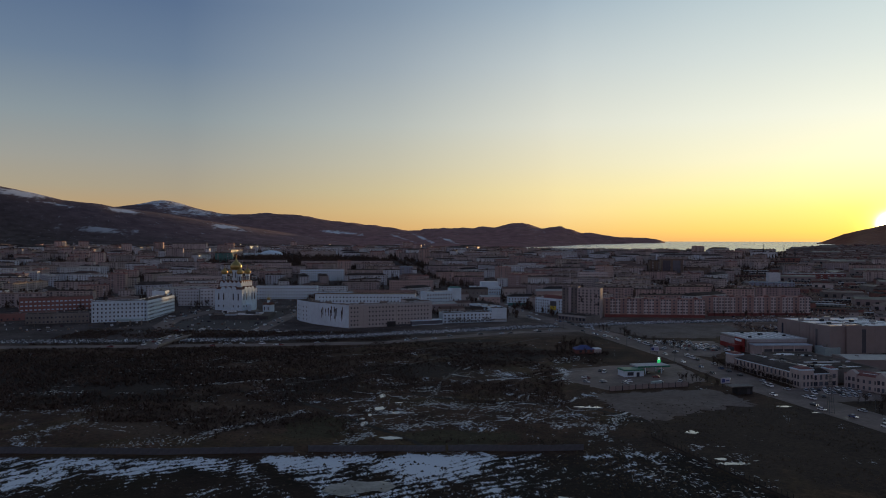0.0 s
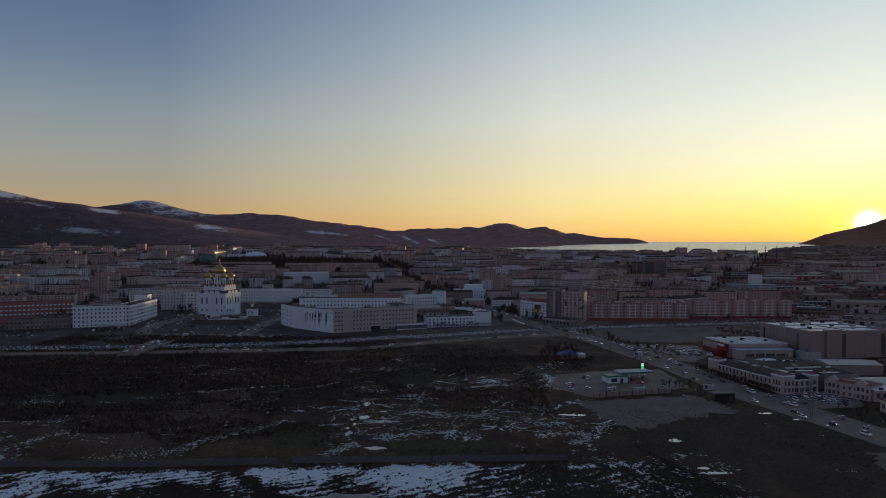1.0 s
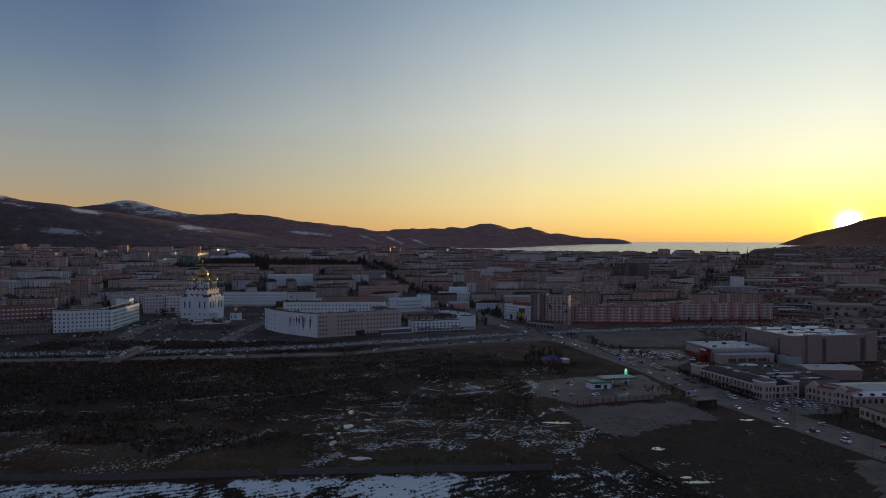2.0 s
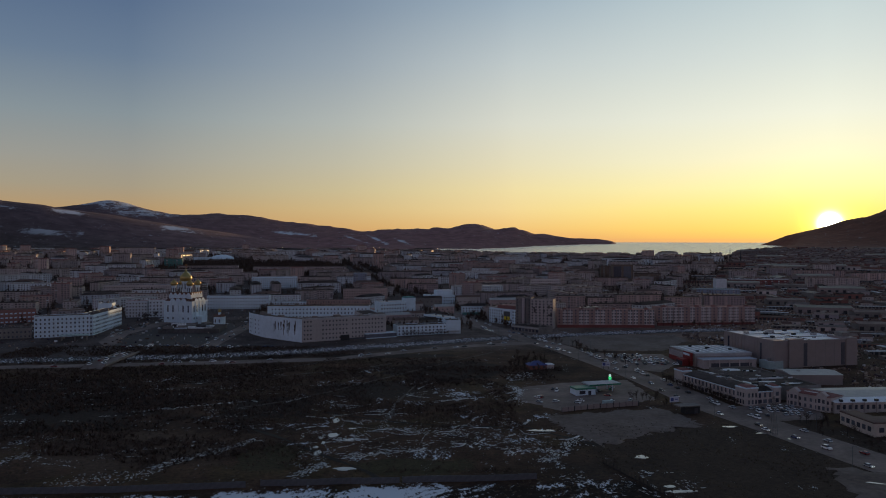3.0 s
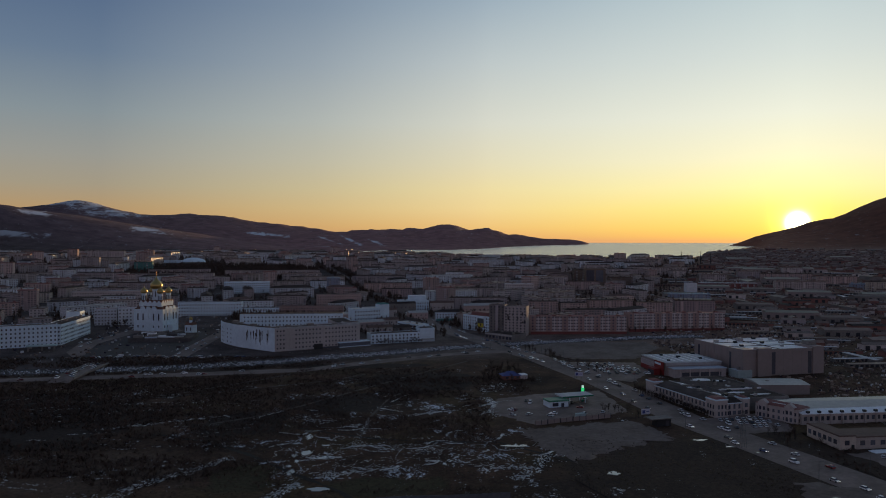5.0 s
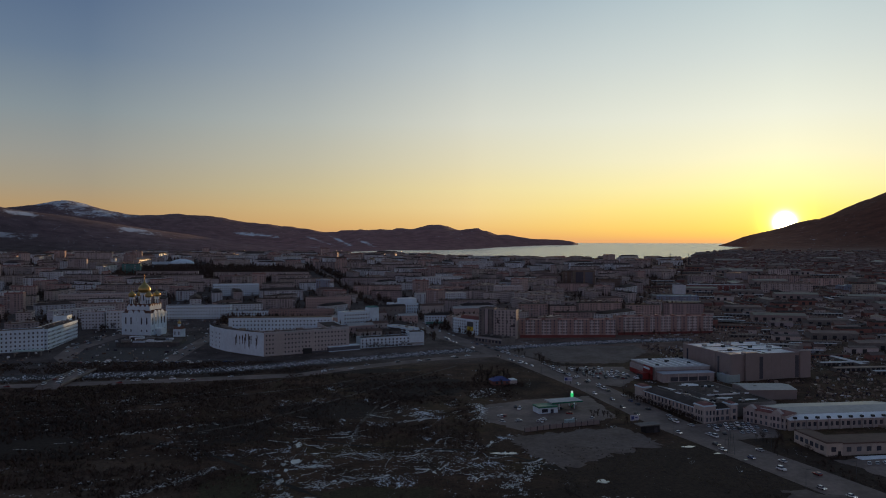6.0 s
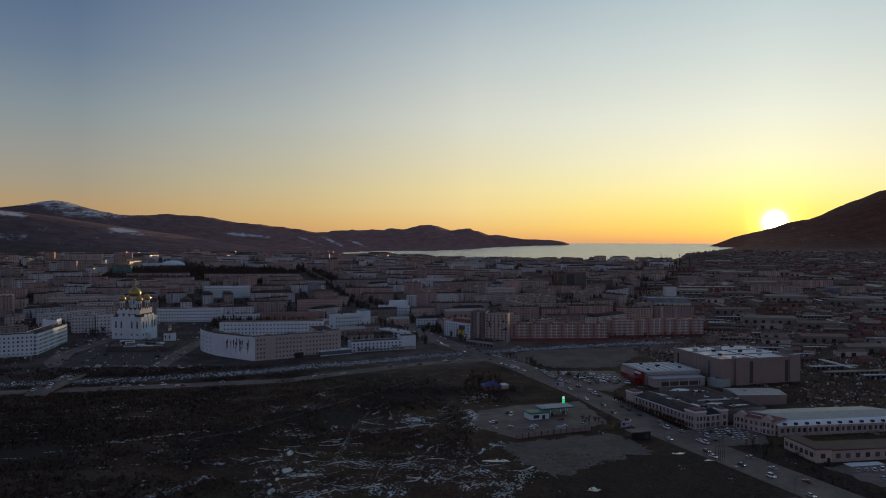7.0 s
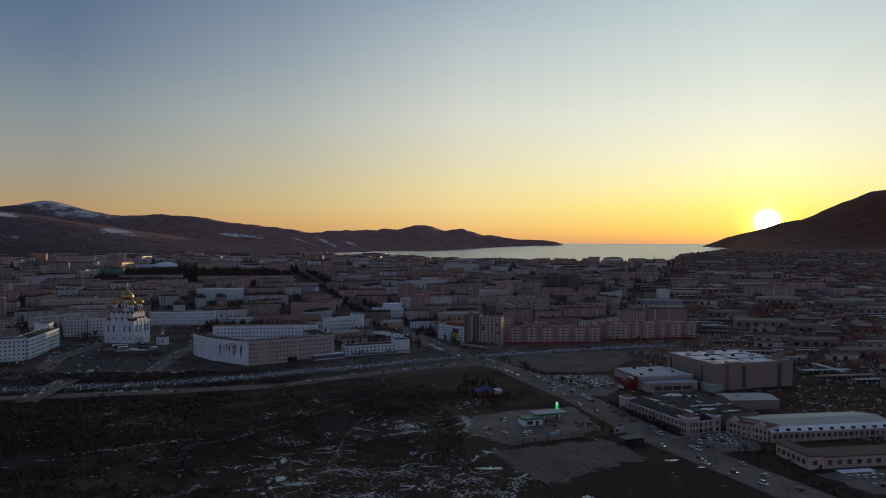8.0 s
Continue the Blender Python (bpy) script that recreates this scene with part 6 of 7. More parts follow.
# ---- river ice, fences, plants ----
def river_ice():
    rng = random.Random(21)
    s = Shape()
    for (x0, y0), (x1, y1) in zip(RIVER, RIVER[1:]):
        l = math.hypot(x1 - x0, y1 - y0)
        nx, ny = -(y1 - y0) / l, (x1 - x0) / l
        for k in range(int(l * 7)):
            u, v = rng.random(), rng.gauss(0, 5.2)
            x, y = x0 + (x1 - x0) * u + nx * v, y0 + (y1 - y0) * u + ny * v
            if abs(v) > 13 or near_line(AVENUE, x, y) < 14 or (x < -120 and rng.random() < 0.45):
                continue
            z, r, a = ground(x, y) + 0.05, rng.uniform(0.25, 0.95), rng.uniform(0, 3.14)
            c, q = math.cos(a) * r, math.sin(a) * r
            t1, t2, h = rng.uniform(0.4, 1.0), rng.uniform(-0.15, 0.15), rng.uniform(0.15, 0.8)
            s.add([(x - c, y - q, z), (x + q * t1, y - c * t1, z), (x + c, y + q, z), (x - q * t1, y + c * t1, z),
                   (x - c * 0.7, y - q * 0.7, z + h), (x + q * t1 * 0.7, y - c * t1 * 0.7, z + h + t2), (x + c * 0.7, y + q * 0.7, z + h * 0.8), (x - q * t1 * 0.7, y + c * t1 * 0.7, z + h + t2)],
                  [(4, 5, 6, 7), (0, 1, 5, 4), (1, 2, 6, 5), (2, 3, 7, 6), (3, 0, 4, 7)])
    tagged(new("river_ice", s.mesh("river_ice", "ice")), "jumbled pale blocks of ice and stone along the river", "ice", kind="stuff")


def scrub():
    """Leafless willow scrub: tufts of thin upright twigs, thick in some places and open in others."""
    rng = random.Random(31)
    s = Shape()
    made = 0
    while made < 18000:
        x, y = rng.uniform(-330, 110), rng.uniform(318, 660)
        if abs(math.degrees(math.atan2(x, y)) - 0) > 36 or near_line(CROSS, x, y) < 11 or near_line(RIVER, x, y) < 14 or near_line(AVENUE, x, y) < 20:
            continue
        if y > 560 and x > -40 or (x > 58 and y < 540):
            continue
        dens = noise.fractal(Vector((x, y * 1.5, 3)) * 0.012, 0.8, 2.0, 3) + 0.38 * ease(-20, -150, x) * ease(330, 390, y) + 0.22 * ease(390, 470, y) - 0.15 * ease(400, 330, y)
        if dens < 0.12 + rng.uniform(-0.12, 0.25):
            continue
        made += 1
        z, h, r = ground(x, y) - 0.1, rng.uniform(0.9, 2.5), rng.uniform(0.8, 2.4)
        for k in range(6):
            a = rng.uniform(0, 6.28)
            c, q = math.cos(a), math.sin(a)
            lean, wd = rng.uniform(0.2, 1.0) * r, rng.uniform(0.08, 0.22) * (1 + 1.3 * ease(-60, -140, x))
            hh = h * rng.uniform(0.5, 1.0)
            s.add([(x - q * wd * 0.4, y + c * wd * 0.4, z), (x + q * wd * 0.4, y - c * wd * 0.4, z), (x + c * lean + q * wd, y + q * lean - c * wd, z + hh * 0.6), (x + c * lean * 1.5, y + q * lean * 1.5, z + hh)],
                  [(0, 1, 2), (0, 2, 3)])
    for x0, x1, y0, y1, lean_x, n in ((212, 238, 300, 352, -0.3, 160), (225, 236, 352, 392, 0, 120), (181, 190, 430, 520, -0.24, 420), (62, 100, 505, 560, 0, 260), (46, 62, 430, 500, 0, 160), (-70, 54, 490, 600, 0, 1500)):
        for k in range(n):
            y = rng.uniform(y0, y1)
            x = rng.uniform(x0, x1) + (y - y0) * lean_x
            if near_line(AVENUE, x, y) < 13.5:
                continue
            z, h = ground(x, y) - 0.1, rng.uniform(0.8, 2.0)
            for j in range(9):
                a = rng.uniform(0, 6.28)
                c, q = math.cos(a), math.sin(a)
                lean, wd, hh = rng.uniform(0.3, 1.6), rng.uniform(0.1, 0.26), h * rng.uniform(0.5, 1.0)
                s.add([(x - q * wd * 0.4, y + c * wd * 0.4, z), (x + q * wd * 0.4, y - c * wd * 0.4, z), (x + c * lean + q * wd, y + q * lean - c * wd, z + hh * 0.6), (x + c * lean * 1.5, y + q * lean * 1.5, z + hh)],
                      [(0, 1, 2), (0, 2, 3)])
    tagged(new("scrub", s.mesh("scrub", "brush")), "dark leafless willow scrub on the wasteland", "scrub", kind="stuff")


def tussocks():
    rng = random.Random(32)
    s = Shape()
    for k in range(18000):
        d, a = rng.uniform(205, 420), radians(rng.uniform(-34, 30))
        x, y = d * math.sin(a), d * math.cos(a)
        if near_line(AVENUE, x, y) < 16 or (x < 50 and y < 312 and rng.random() < 0.6):
            continue
        if noise.fractal(Vector((x, y, 9)) * 0.03, 0.8, 2.0, 3) < rng.uniform(-0.3, 0.3):
            continue
        z, r = ground(x, y) - 0.05, rng.uniform(0.25, 0.8)
        h = r * rng.uniform(0.5, 1.2)
        o = rng.uniform(0, 6.28)
        s.add([(x + r * math.cos(o + q * 1.257), y + r * math.sin(o + q * 1.257), z) for q in range(5)] + [(x + rng.uniform(-0.2, 0.2), y + rng.uniform(-0.2, 0.2), z + h)],
              [(q, (q + 1) % 5, 5) for q in range(5)])
    tagged(new("grass_tussocks", s.mesh("grass_tussocks", "tussock")), "dead brown grass tussocks in the field", "grass", kind="stuff")


def bare_tree(rng, h):
    """A leafless tree: tapered trunk, forking limbs and a haze of fine twigs."""
    ob = thing("tree", "leafless dark street tree with fine twigs", "tree", pose(0, 0, 0), "bare trees")
    s = Shape().lathe([(0.22, -0.6), (0.16, h * 0.4), (0.05, h * 0.85)], 0, 0, 6)
    c = Shape()
    for k in range(9):
        a, z0 = rng.uniform(0, 6.28), h * rng.uniform(0.25, 0.65)
        l = h * rng.uniform(0.25, 0.42)
        ex, ey, ez = l * 0.7 * math.cos(a), l * 0.7 * math.sin(a), z0 + l
        s.add([(0.06, 0, z0), (-0.06, 0.05, z0), (0, -0.06, z0), (ex, ey, ez)], [(0, 1, 3), (1, 2, 3), (2, 0, 3)])
        for q in range(16):
            u = rng.uniform(0.3, 1.0)
            bx, by, bz = ex * u, ey * u, z0 + l * u
            b, ln = rng.uniform(0, 6.28), h * rng.uniform(0.08, 0.2)
            tx, ty, tz = bx + ln * math.cos(b), by + ln * math.sin(b), bz + ln * rng.uniform(0.2, 1.0)
            c.add([(bx, by, bz), (bx + 0.09, by + 0.05, bz), (tx, ty, tz), (tx - 0.08, ty + 0.1, tz + 0.1)], [(0, 1, 2), (0, 2, 3)])
    part("trunk", s, "bark", ob)
    part("crown", c, "brush", ob)
    return ob


def trees():
    rng = random.Random(41)
    kinds = [bare_tree(rng, h) for h in (6, 8, 9.5, 7)]
    spots = []
    for k in range(60):
        spots.append((190.5 - 0.25 * (k * 1.3) - rng.random() * 2.0, 428 + k * 1.3, 0.55))
    for k in range(26):
        spots.append((-8 + k * 1.7, 721 + k * 0.55 + rng.uniform(-1, 1), 0.6))
    for k in range(40):
        spots.append((rng.uniform(160, 372), rng.uniform(788, 800), 0.8))
    for k in range(26):
        u = rng.random()
        spots.append((140 - 38 * u + rng.uniform(-3, 3) + 26, 560 + 130 * u, 0.8))
    for k in range(34):
        spots.append((rng.uniform(-190, -120), rng.uniform(915, 955), 1.0))
    for k in range(18):
        spots.append((rng.uniform(200, 232), rng.uniform(360, 392), 0.6))
    for k in range(14):
        spots.append((rng.uniform(130, 152), rng.uniform(426, 452), 0.6))
    for k in range(24):
        spots.append((rng.uniform(-330, -290), rng.uniform(850, 900), 0.9))
    for k in range(50):
        spots.append((rng.uniform(70, 105), rng.uniform(545, 600), 0.7))
    for x, y, sc in spots:
        m = pose(x, y, ground(x, y), 0, 0, rng.uniform(0, 360)) @ Matrix.Scale(sc * rng.uniform(0.75, 1.25), 4)
        t = copy_thing(rng.choice(kinds), m)
    for ob in kinds:
        for c in list(ob.children_recursive) + [ob]:
            bpy.data.objects.remove(c)


def woods(name, label, places, seed, tall):
    """Far trees, too many to count: each a loose cone of ragged branch sprays."""
    rng = random.Random(seed)
    s = Shape()
    for x, y in places:
        z, h = ground(x, y) - 0.5, rng.uniform(0.6, 1.15) * tall
        r = h * rng.uniform(0.25, 0.4)
        for k in range(7):
            a = rng.uniform(0, 6.28)
            zz = z + h * rng.uniform(0.15, 0.8)
            rr = r * (1.15 - (zz - z) / h)
            s.add([(x, y, zz - 0.15 * h), (x + rr * math.cos(a), y + rr * math.sin(a), zz), (x + rr * 0.8 * math.cos(a + 0.9), y + rr * 0.8 * math.sin(a + 0.9), zz + 0.06 * h), (x, y, zz + 0.22 * h)],
                  [(0, 1, 2), (1, 3, 2)])
        s.add([(x - 0.15, y, z), (x + 0.15, y, z), (x, y, z + h)], [(0, 1, 2)])
    tagged(new(name, s.mesh(name, "brush")), label, "trees", kind="stuff")


def far_trees():
    rng = random.Random(51)
    park = []
    while len(park) < 2600:
        u, v = rng.uniform(-1, 1), rng.uniform(-1, 1)
        if u * u + v * v < 1 + 0.2 * rng.random():
            park.append((PARK[0] + PARK[2] * u, PARK[1] + PARK[3] * v))
    woods("park_wood", "dark wooded park in the middle of the town", park, 52, 12)
    street = []
    for x, y in SPOTS:
        for k in range(16):
            a, r = rng.uniform(0, 6.28), rng.uniform(14, 36)
            street.append((x + r * math.cos(a) * 1.4, y - abs(r * math.sin(a)) * 0.6 - 9))
    for (x0, y0), (x1, y1) in zip(AVENUE[7:], AVENUE[8:]):
        for k in range(150):
            u = rng.random()
            street.append((x0 + (x1 - x0) * u + rng.choice((-1, 1)) * rng.uniform(8, 20), y0 + (y1 - y0) * u))
    for k in range(420):
        x, y = rng.uniform(-60, 130), rng.uniform(765, 1010)
        if near_line(AVENUE, x, y) > 14 and free(x, y, 8):
            street.append((x, y))
    for k in range(240):
        x, y = rng.uniform(-190, -60), rng.uniform(900, 960)
        if free(x, y, 8):
            street.append((x, y))
    woods("town_trees", "dark bare trees in the courts and along the streets", street, 53, 11)
    slope = []
    for k in range(3000):
        az, d = radians(rng.uniform(-34, -4)), rng.uniform(2050, 2900)
        slope.append((d * math.sin(az), d * math.cos(az)))
    woods("slope_wood", "dark thin woods on the slope above the town", slope, 54, 5)


def fences():
    panel = Shape().box(0.14, 0, -0.4, 3.84, 0.14, 2.4).box(0.14, -0.05, 2.4, 3.84, 0.19, 2.55).box(0.5, -0.05, 0.4, 3.5, -0.001, 1.1).box(0.5, -0.05, 1.35, 3.5, -0.001, 2.1).mesh("panel", "fence_concrete")
    post = Shape().box(-0.12, -0.14, -0.5, 0.12, 0.3, 2.7).mesh("post", "fence_concrete")
    for (x0, y0), (x1, y1) in (((-262, 286.5), (-64, 301.3)), ((-61, 302.6), (-4, 306.4)), ((-4, 306.4), (55, 309))):
        a, l = math.atan2(y1 - y0, x1 - x0), math.hypot(x1 - x0, y1 - y0)
        f = thing("concrete_fence", "grey concrete panel fence along the snowy field", "fence", pose(x0, y0, 0, 0, 0, math.degrees(a)), "field fence runs")
        for k in range(int(l / 4)):
            x, y = x0 + math.cos(a) * 4 * k, y0 + math.sin(a) * 4 * k
            part("panel", panel, "fence_concrete", f, m=pose(4 * k, 0, ground(x, y)))
            part("post", post, "fence_concrete", f, m=pose(4 * k, 0, ground(x, y)))
    post2 = Shape().box(-0.1, -0.1, -0.4, 0.1, 0.1, 2.6).mesh("post", "bark")
    x0, y0, x1, y1 = 84, 326, 118, 232
    a, l = math.atan2(y1 - y0, x1 - x0), math.hypot(x1 - x0, y1 - y0)
    f = thing("post_fence", "dark post fence with sagging mesh across the field", "fence", pose(x0, y0, 0, 0, 0, math.degrees(a)))
    for k in range(int(l / 2.6)):
        x, y = x0 + math.cos(a) * 2.6 * k, y0 + math.sin(a) * 2.6 * k
        part("post", post2, "bark", f, m=pose(2.6 * k, 0, ground(x, y)))
        part("rail", Shape().box(0, -0.03, 0, 2.6, 0.03, 0.7), "bark", f, m=pose(2.6 * k, 0, ground(x, y) + 0.2))


def pylon():
    x, y = 181, 367
    p = thing("pylon", "slim steel lattice pylon beside the avenue", "pylon", pose(x, y, ground(x, y)))
    for sx in (-1, 1):
        for sy in (-1, 1):
            part("leg", Shape().add([(sx * 1.3 - 0.09, sy * 1.3 - 0.09, -0.5), (sx * 1.3 + 0.09, sy * 1.3 - 0.09, -0.5), (sx * 1.3 + 0.09, sy * 1.3 + 0.09, -0.5), (sx * 1.3 - 0.09, sy * 1.3 + 0.09, -0.5),
                                     (sx * 0.3 - 0.06, sy * 0.3 - 0.06, 19), (sx * 0.3 + 0.06, sy * 0.3 - 0.06, 19), (sx * 0.3 + 0.06, sy * 0.3 + 0.06, 19), (sx * 0.3 - 0.06, sy * 0.3 + 0.06, 19)],
                                    [(0, 1, 5, 4), (1, 2, 6, 5), (2, 3, 7, 6), (3, 0, 4, 7), (4, 5, 6, 7)]), "steel", p)
    for k in range(7):
        w = 1.3 - k * 0.15
        part("brace", Shape().box(-w, -w - 0.05, k * 2.7 + 0.8, w, -w + 0.05, k * 2.7 + 0.95).box(-w - 0.05, -w, k * 2.7 + 0.8, -w + 0.05, w, k * 2.7 + 0.95), "steel", p)
    for z in (15.5, 18):
        part("crossarm", Shape().box(-2.6, -0.08, z, 2.6, 0.08, z + 0.2), "steel", p)


def street_lamps():
    rng = random.Random(61)
    base = thing("street_lamp", "tall grey street lamp beside the avenue", "street lamp", pose(0, 0, 0), "avenue lamps")
    part("pole", Shape().lathe([(0.12, -0.4), (0.07, 9)], 0, 0, 6), "steel", base)
    part("arm", Shape().box(0, -0.05, 8.9, 2.2, 0.05, 9.05), "steel", base)
    part("lamp_head", Shape().box(1.8, -0.15, 8.8, 2.7, 0.15, 8.95), "concrete", base)
    for (x0, y0), (x1, y1) in zip(AVENUE[1:6], AVENUE[2:7]):
        l = math.hypot(x1 - x0, y1 - y0)
        for k in range(int(l / 34)):
            u = (k + 0.5) / int(l / 34)
            for sx in (-1, 1):
                x, y = x0 + (x1 - x0) * u + sx * 14.5, y0 + (y1 - y0) * u + sx * 4
                copy_thing(base, pose(x, y, ground(x, y), 0, 0, 0 if sx < 0 else 180))
    for c in list(base.children_recursive) + [base]:
        bpy.data.objects.remove(c)


# ---- cars ----
def make_car(paint, label, van=False, far=False):
    ob = thing("car", label, "car", pose(0, 0, 0), "cars")
    l, w = (4.9, 1.95) if van else (4.4, 1.8)
    h = 1.15 if van else 0.85
    prof = [(-l / 2, 0.35), (l / 2, 0.35), (l / 2, 0.75), (l / 2 - 0.15, h), (-l / 2 + 0.1, h), (-l / 2, 0.8)]
    part("body", Shape().add([(x, y, z) for y in (-w / 2, w / 2) for x, z in prof], [(0, 1, 2, 3, 4, 5), (11, 10, 9, 8, 7, 6)] + [(i, i + 6, (i + 1) % 6 + 6, (i + 1) % 6) for i in range(6)]), paint, ob)
    top = 2.0 if van else 1.45
    c = [(-l / 2 + 0.3, h), (l / 2 - 1.3, h), (l / 2 - 1.9, top), (-l / 2 + 0.8, top)]
    yy = [w / 2 - 0.05, w / 2 - 0.05, w / 2 - 0.22, w / 2 - 0.22]
    part("glazing", Shape().add([(x, -q, z) for (x, z), q in zip(c, yy)] + [(x, q, z) for (x, z), q in zip(c, yy)], [(0, 1, 2, 3), (7, 6, 5, 4), (1, 5, 6, 2), (0, 3, 7, 4), (3, 2, 6, 7)]), "glass", ob)
    part("cabin_roof", Shape().box(-l / 2 + 0.75, -w / 2 + 0.2, top - 0.02, l / 2 - 1.85, w / 2 - 0.2, top + 0.06, 0.06), paint, ob)
    wheel = Shape().add([(0.33 * math.cos(k * 0.6283), y, 0.33 + 0.33 * math.sin(k * 0.6283)) for y in (-0.1, 0.1) for k in range(10)], [tuple(range(10)), tuple(range(19, 9, -1))] + [((k + 1) % 10, k, k + 10, (k + 1) % 10 + 10) for k in range(10)]).mesh("wheel", "rubber")
    if far:
        s = Shape()
        for x in (-l / 2 + 0.85, l / 2 - 0.85):
            for y in (-w / 2 + 0.05, w / 2 - 0.05):
                s.add([(v.co.x + x, v.co.y + y, v.co.z) for v in wheel.vertices], [tuple(p.vertices) for p in wheel.polygons])
        part("undercarriage", s, "rubber", ob, kind="stuff")
        return ob
    for x in (-l / 2 + 0.85, l / 2 - 0.85):
        for y in (-w / 2 + 0.05, w / 2 - 0.05):
            part("wheel", wheel, "rubber", ob, m=pose(x, y, 0))
    return ob


def cars():
    rng = random.Random(71)
    paints = (("car_white", "white car", False), ("car_white", "white delivery van", True), ("car_silver", "silver-grey car", False), ("car_dark", "black car", False), ("car_red", "dark red car", False), ("car_blue", "dark blue car", False))
    kinds = [make_car(*p, far) for far in (False, True) for p in paints]
    weights = (4, 2, 4, 3, 1, 1)
    texts = {}
    def put(x, y, a, where):
        k = rng.choices(range(6), weights)[0]
        c = copy_thing(kinds[k + (6 if y > 470 else 0)], pose(x, y, ground(x, y) + 0.17, 0, 0, a))
        tagged(c, kinds[k]["label"] + " " + where)
        return c
    lamp_me = Shape().box(-0.05, -0.2, 0, 0.05, 0.2, 0.22).mesh("headlight", "headlight")
    for (x0, y0), (x1, y1), n in ((AVENUE[1], AVENUE[2], 5), (AVENUE[2], AVENUE[3], 9), (AVENUE[3], AVENUE[4], 13), (AVENUE[4], AVENUE[5], 20), (AVENUE[5], AVENUE[6], 24), (AVENUE[6], AVENUE[7], 20)):
        l = math.hypot(x1 - x0, y1 - y0)
        dx, dy = (x1 - x0) / l, (y1 - y0) / l
        for k in range(n):
            u = (k + rng.uniform(0.2, 0.8)) / n
            lane = rng.choice((-8.5, -5, 5, 8.5))
            a = math.degrees(math.atan2(dy, dx)) + (0 if lane > 0 else 180)
            c = put(x0 + (x1 - x0) * u + dy * lane, y0 + (y1 - y0) * u - dx * lane, a, "driving on the avenue")
            if lane < 0:
                for y in (-0.6, 0.6):
                    part("headlight", lamp_me, "headlight", c, "lit headlight", pose(2.22, y, 0.6))
    for row in range(7):
        for k in range(12):
            if rng.random() < 0.66:
                u, v = 3.1 * k + rng.uniform(-0.9, 0.9), row * 8.0 + rng.uniform(-1.6, 1.6)
                put(158 + u + row * 1.6, 606 - v * 0.86 + u * -0.12, 84 + rng.choice((0, 180)) + rng.uniform(-9, 9), "parked before the shop") if 158 + u + row * 1.6 < 205 else None
    for row in range(3):
        for k in range(8):
            if rng.random() < 0.75:
                put(193 + k * 3.6 + row, 419 - row * 8 + k * 0.4, 80 + rng.uniform(-8, 8), "parked before the arcade")
    for row in range(2):
        for k in range(12):
            if rng.random() < 0.7:
                put(240 + k * 4.2, 344 - row * 12, 60 + rng.uniform(-6, 6), "parked by the low building")
    for k in range(14):
        put(rng.uniform(70, 140), rng.uniform(452, 482) if k > 5 else rng.uniform(438, 450), rng.uniform(0, 360), "standing in the station yard")
    for k in range(26):
        u = rng.random()
        i = rng.randrange(len(CROSS) - 1)
        (x0, y0), (x1, y1) = CROSS[i], CROSS[i + 1]
        a = math.degrees(math.atan2(y1 - y0, x1 - x0))
        put(x0 + (x1 - x0) * u, y0 + (y1 - y0) * u + rng.choice((-3, 3)), a + rng.choice((0, 180)), "on the river road")
    for k in range(14):
        c = put(-232.5 + rng.choice((-4.6, -1.6, 1.6, 4.6)), 558 + 4.6 * k, 90 + rng.choice((0, 180)), "crossing the river bridge")
        c.matrix_basis = pose(0, 0, ground(-232, 590) + 1.72 - c.matrix_basis.translation.z) @ c.matrix_basis
    for k in range(26):
        v = rng.uniform(0.22, 1)
        put(-289 + 22 * max(0, v - 0.4) + rng.choice((-4.5, 4.5)), 650 + 270 * v, 86 + rng.choice((0, 180)), "on the street by the white office")
    for k in range(24):
        v = rng.uniform(0, 1)
        put(-180 + 6 * v + rng.choice((-4, 4)), 650 + 250 * v, 89 + rng.choice((0, 180)), "on the street by the cathedral")
    for k in range(26):
        put(rng.uniform(-250, -120), 652 + rng.choice((0, 4)) + (rng.uniform(0, 6)), rng.choice((2, 182)), "parked along the river street")
    for ob in kinds:
        for c in list(ob.children_recursive) + [ob]:
            bpy.data.objects.remove(c)


def bridge():
    z0 = ground(-232, 590)
    b = thing("road_bridge", "concrete road bridge over the icy river", "bridge", pose(-232.5, 557, z0, 0, 0, 90))
    c = thing("road_bridge", "plain concrete bridge carrying the avenue over the river", "bridge", pose(104, 716, ground(104, 716), 0, 0, 109))
    for o, w, l, top in ((b, 7.5, 66, 1.7), (c, 12.4, 44, 0.35)):
        part("deck", Shape().add([(-9, -w, 0.2), (-9, w, 0.2), (0, w, top), (0, -w, top), (l, -w, top), (l, w, top), (l + 9, w, 0.2), (l + 9, -w, 0.2),
                                  (-9, -w, -1), (-9, w, -1), (l + 9, w, -1), (l + 9, -w, -1), (0, -w, top - 1.2), (0, w, top - 1.2), (l, w, top - 1.2), (l, -w, top - 1.2)],
                                 [(1, 0, 3, 2), (2, 3, 4, 5), (5, 4, 7, 6), (0, 8, 12, 3), (3, 12, 15, 4), (4, 15, 11, 7), (9, 1, 2, 13), (13, 2, 5, 14), (14, 5, 6, 10), (12, 13, 14, 15)]), "asphalt", o)
        for y in (-w - 0.3, w - 0.1):
            part("parapet", Shape().box(-1, y, top - 0.4, l + 1, y + 0.4, top + 0.9), "concrete", o)
        for u in (l * 0.33, l * 0.66):
            part("pier", Shape().box(u - 0.7, -w + 1, -3, u + 0.7, w - 1, top - 1.21), "concrete", o)


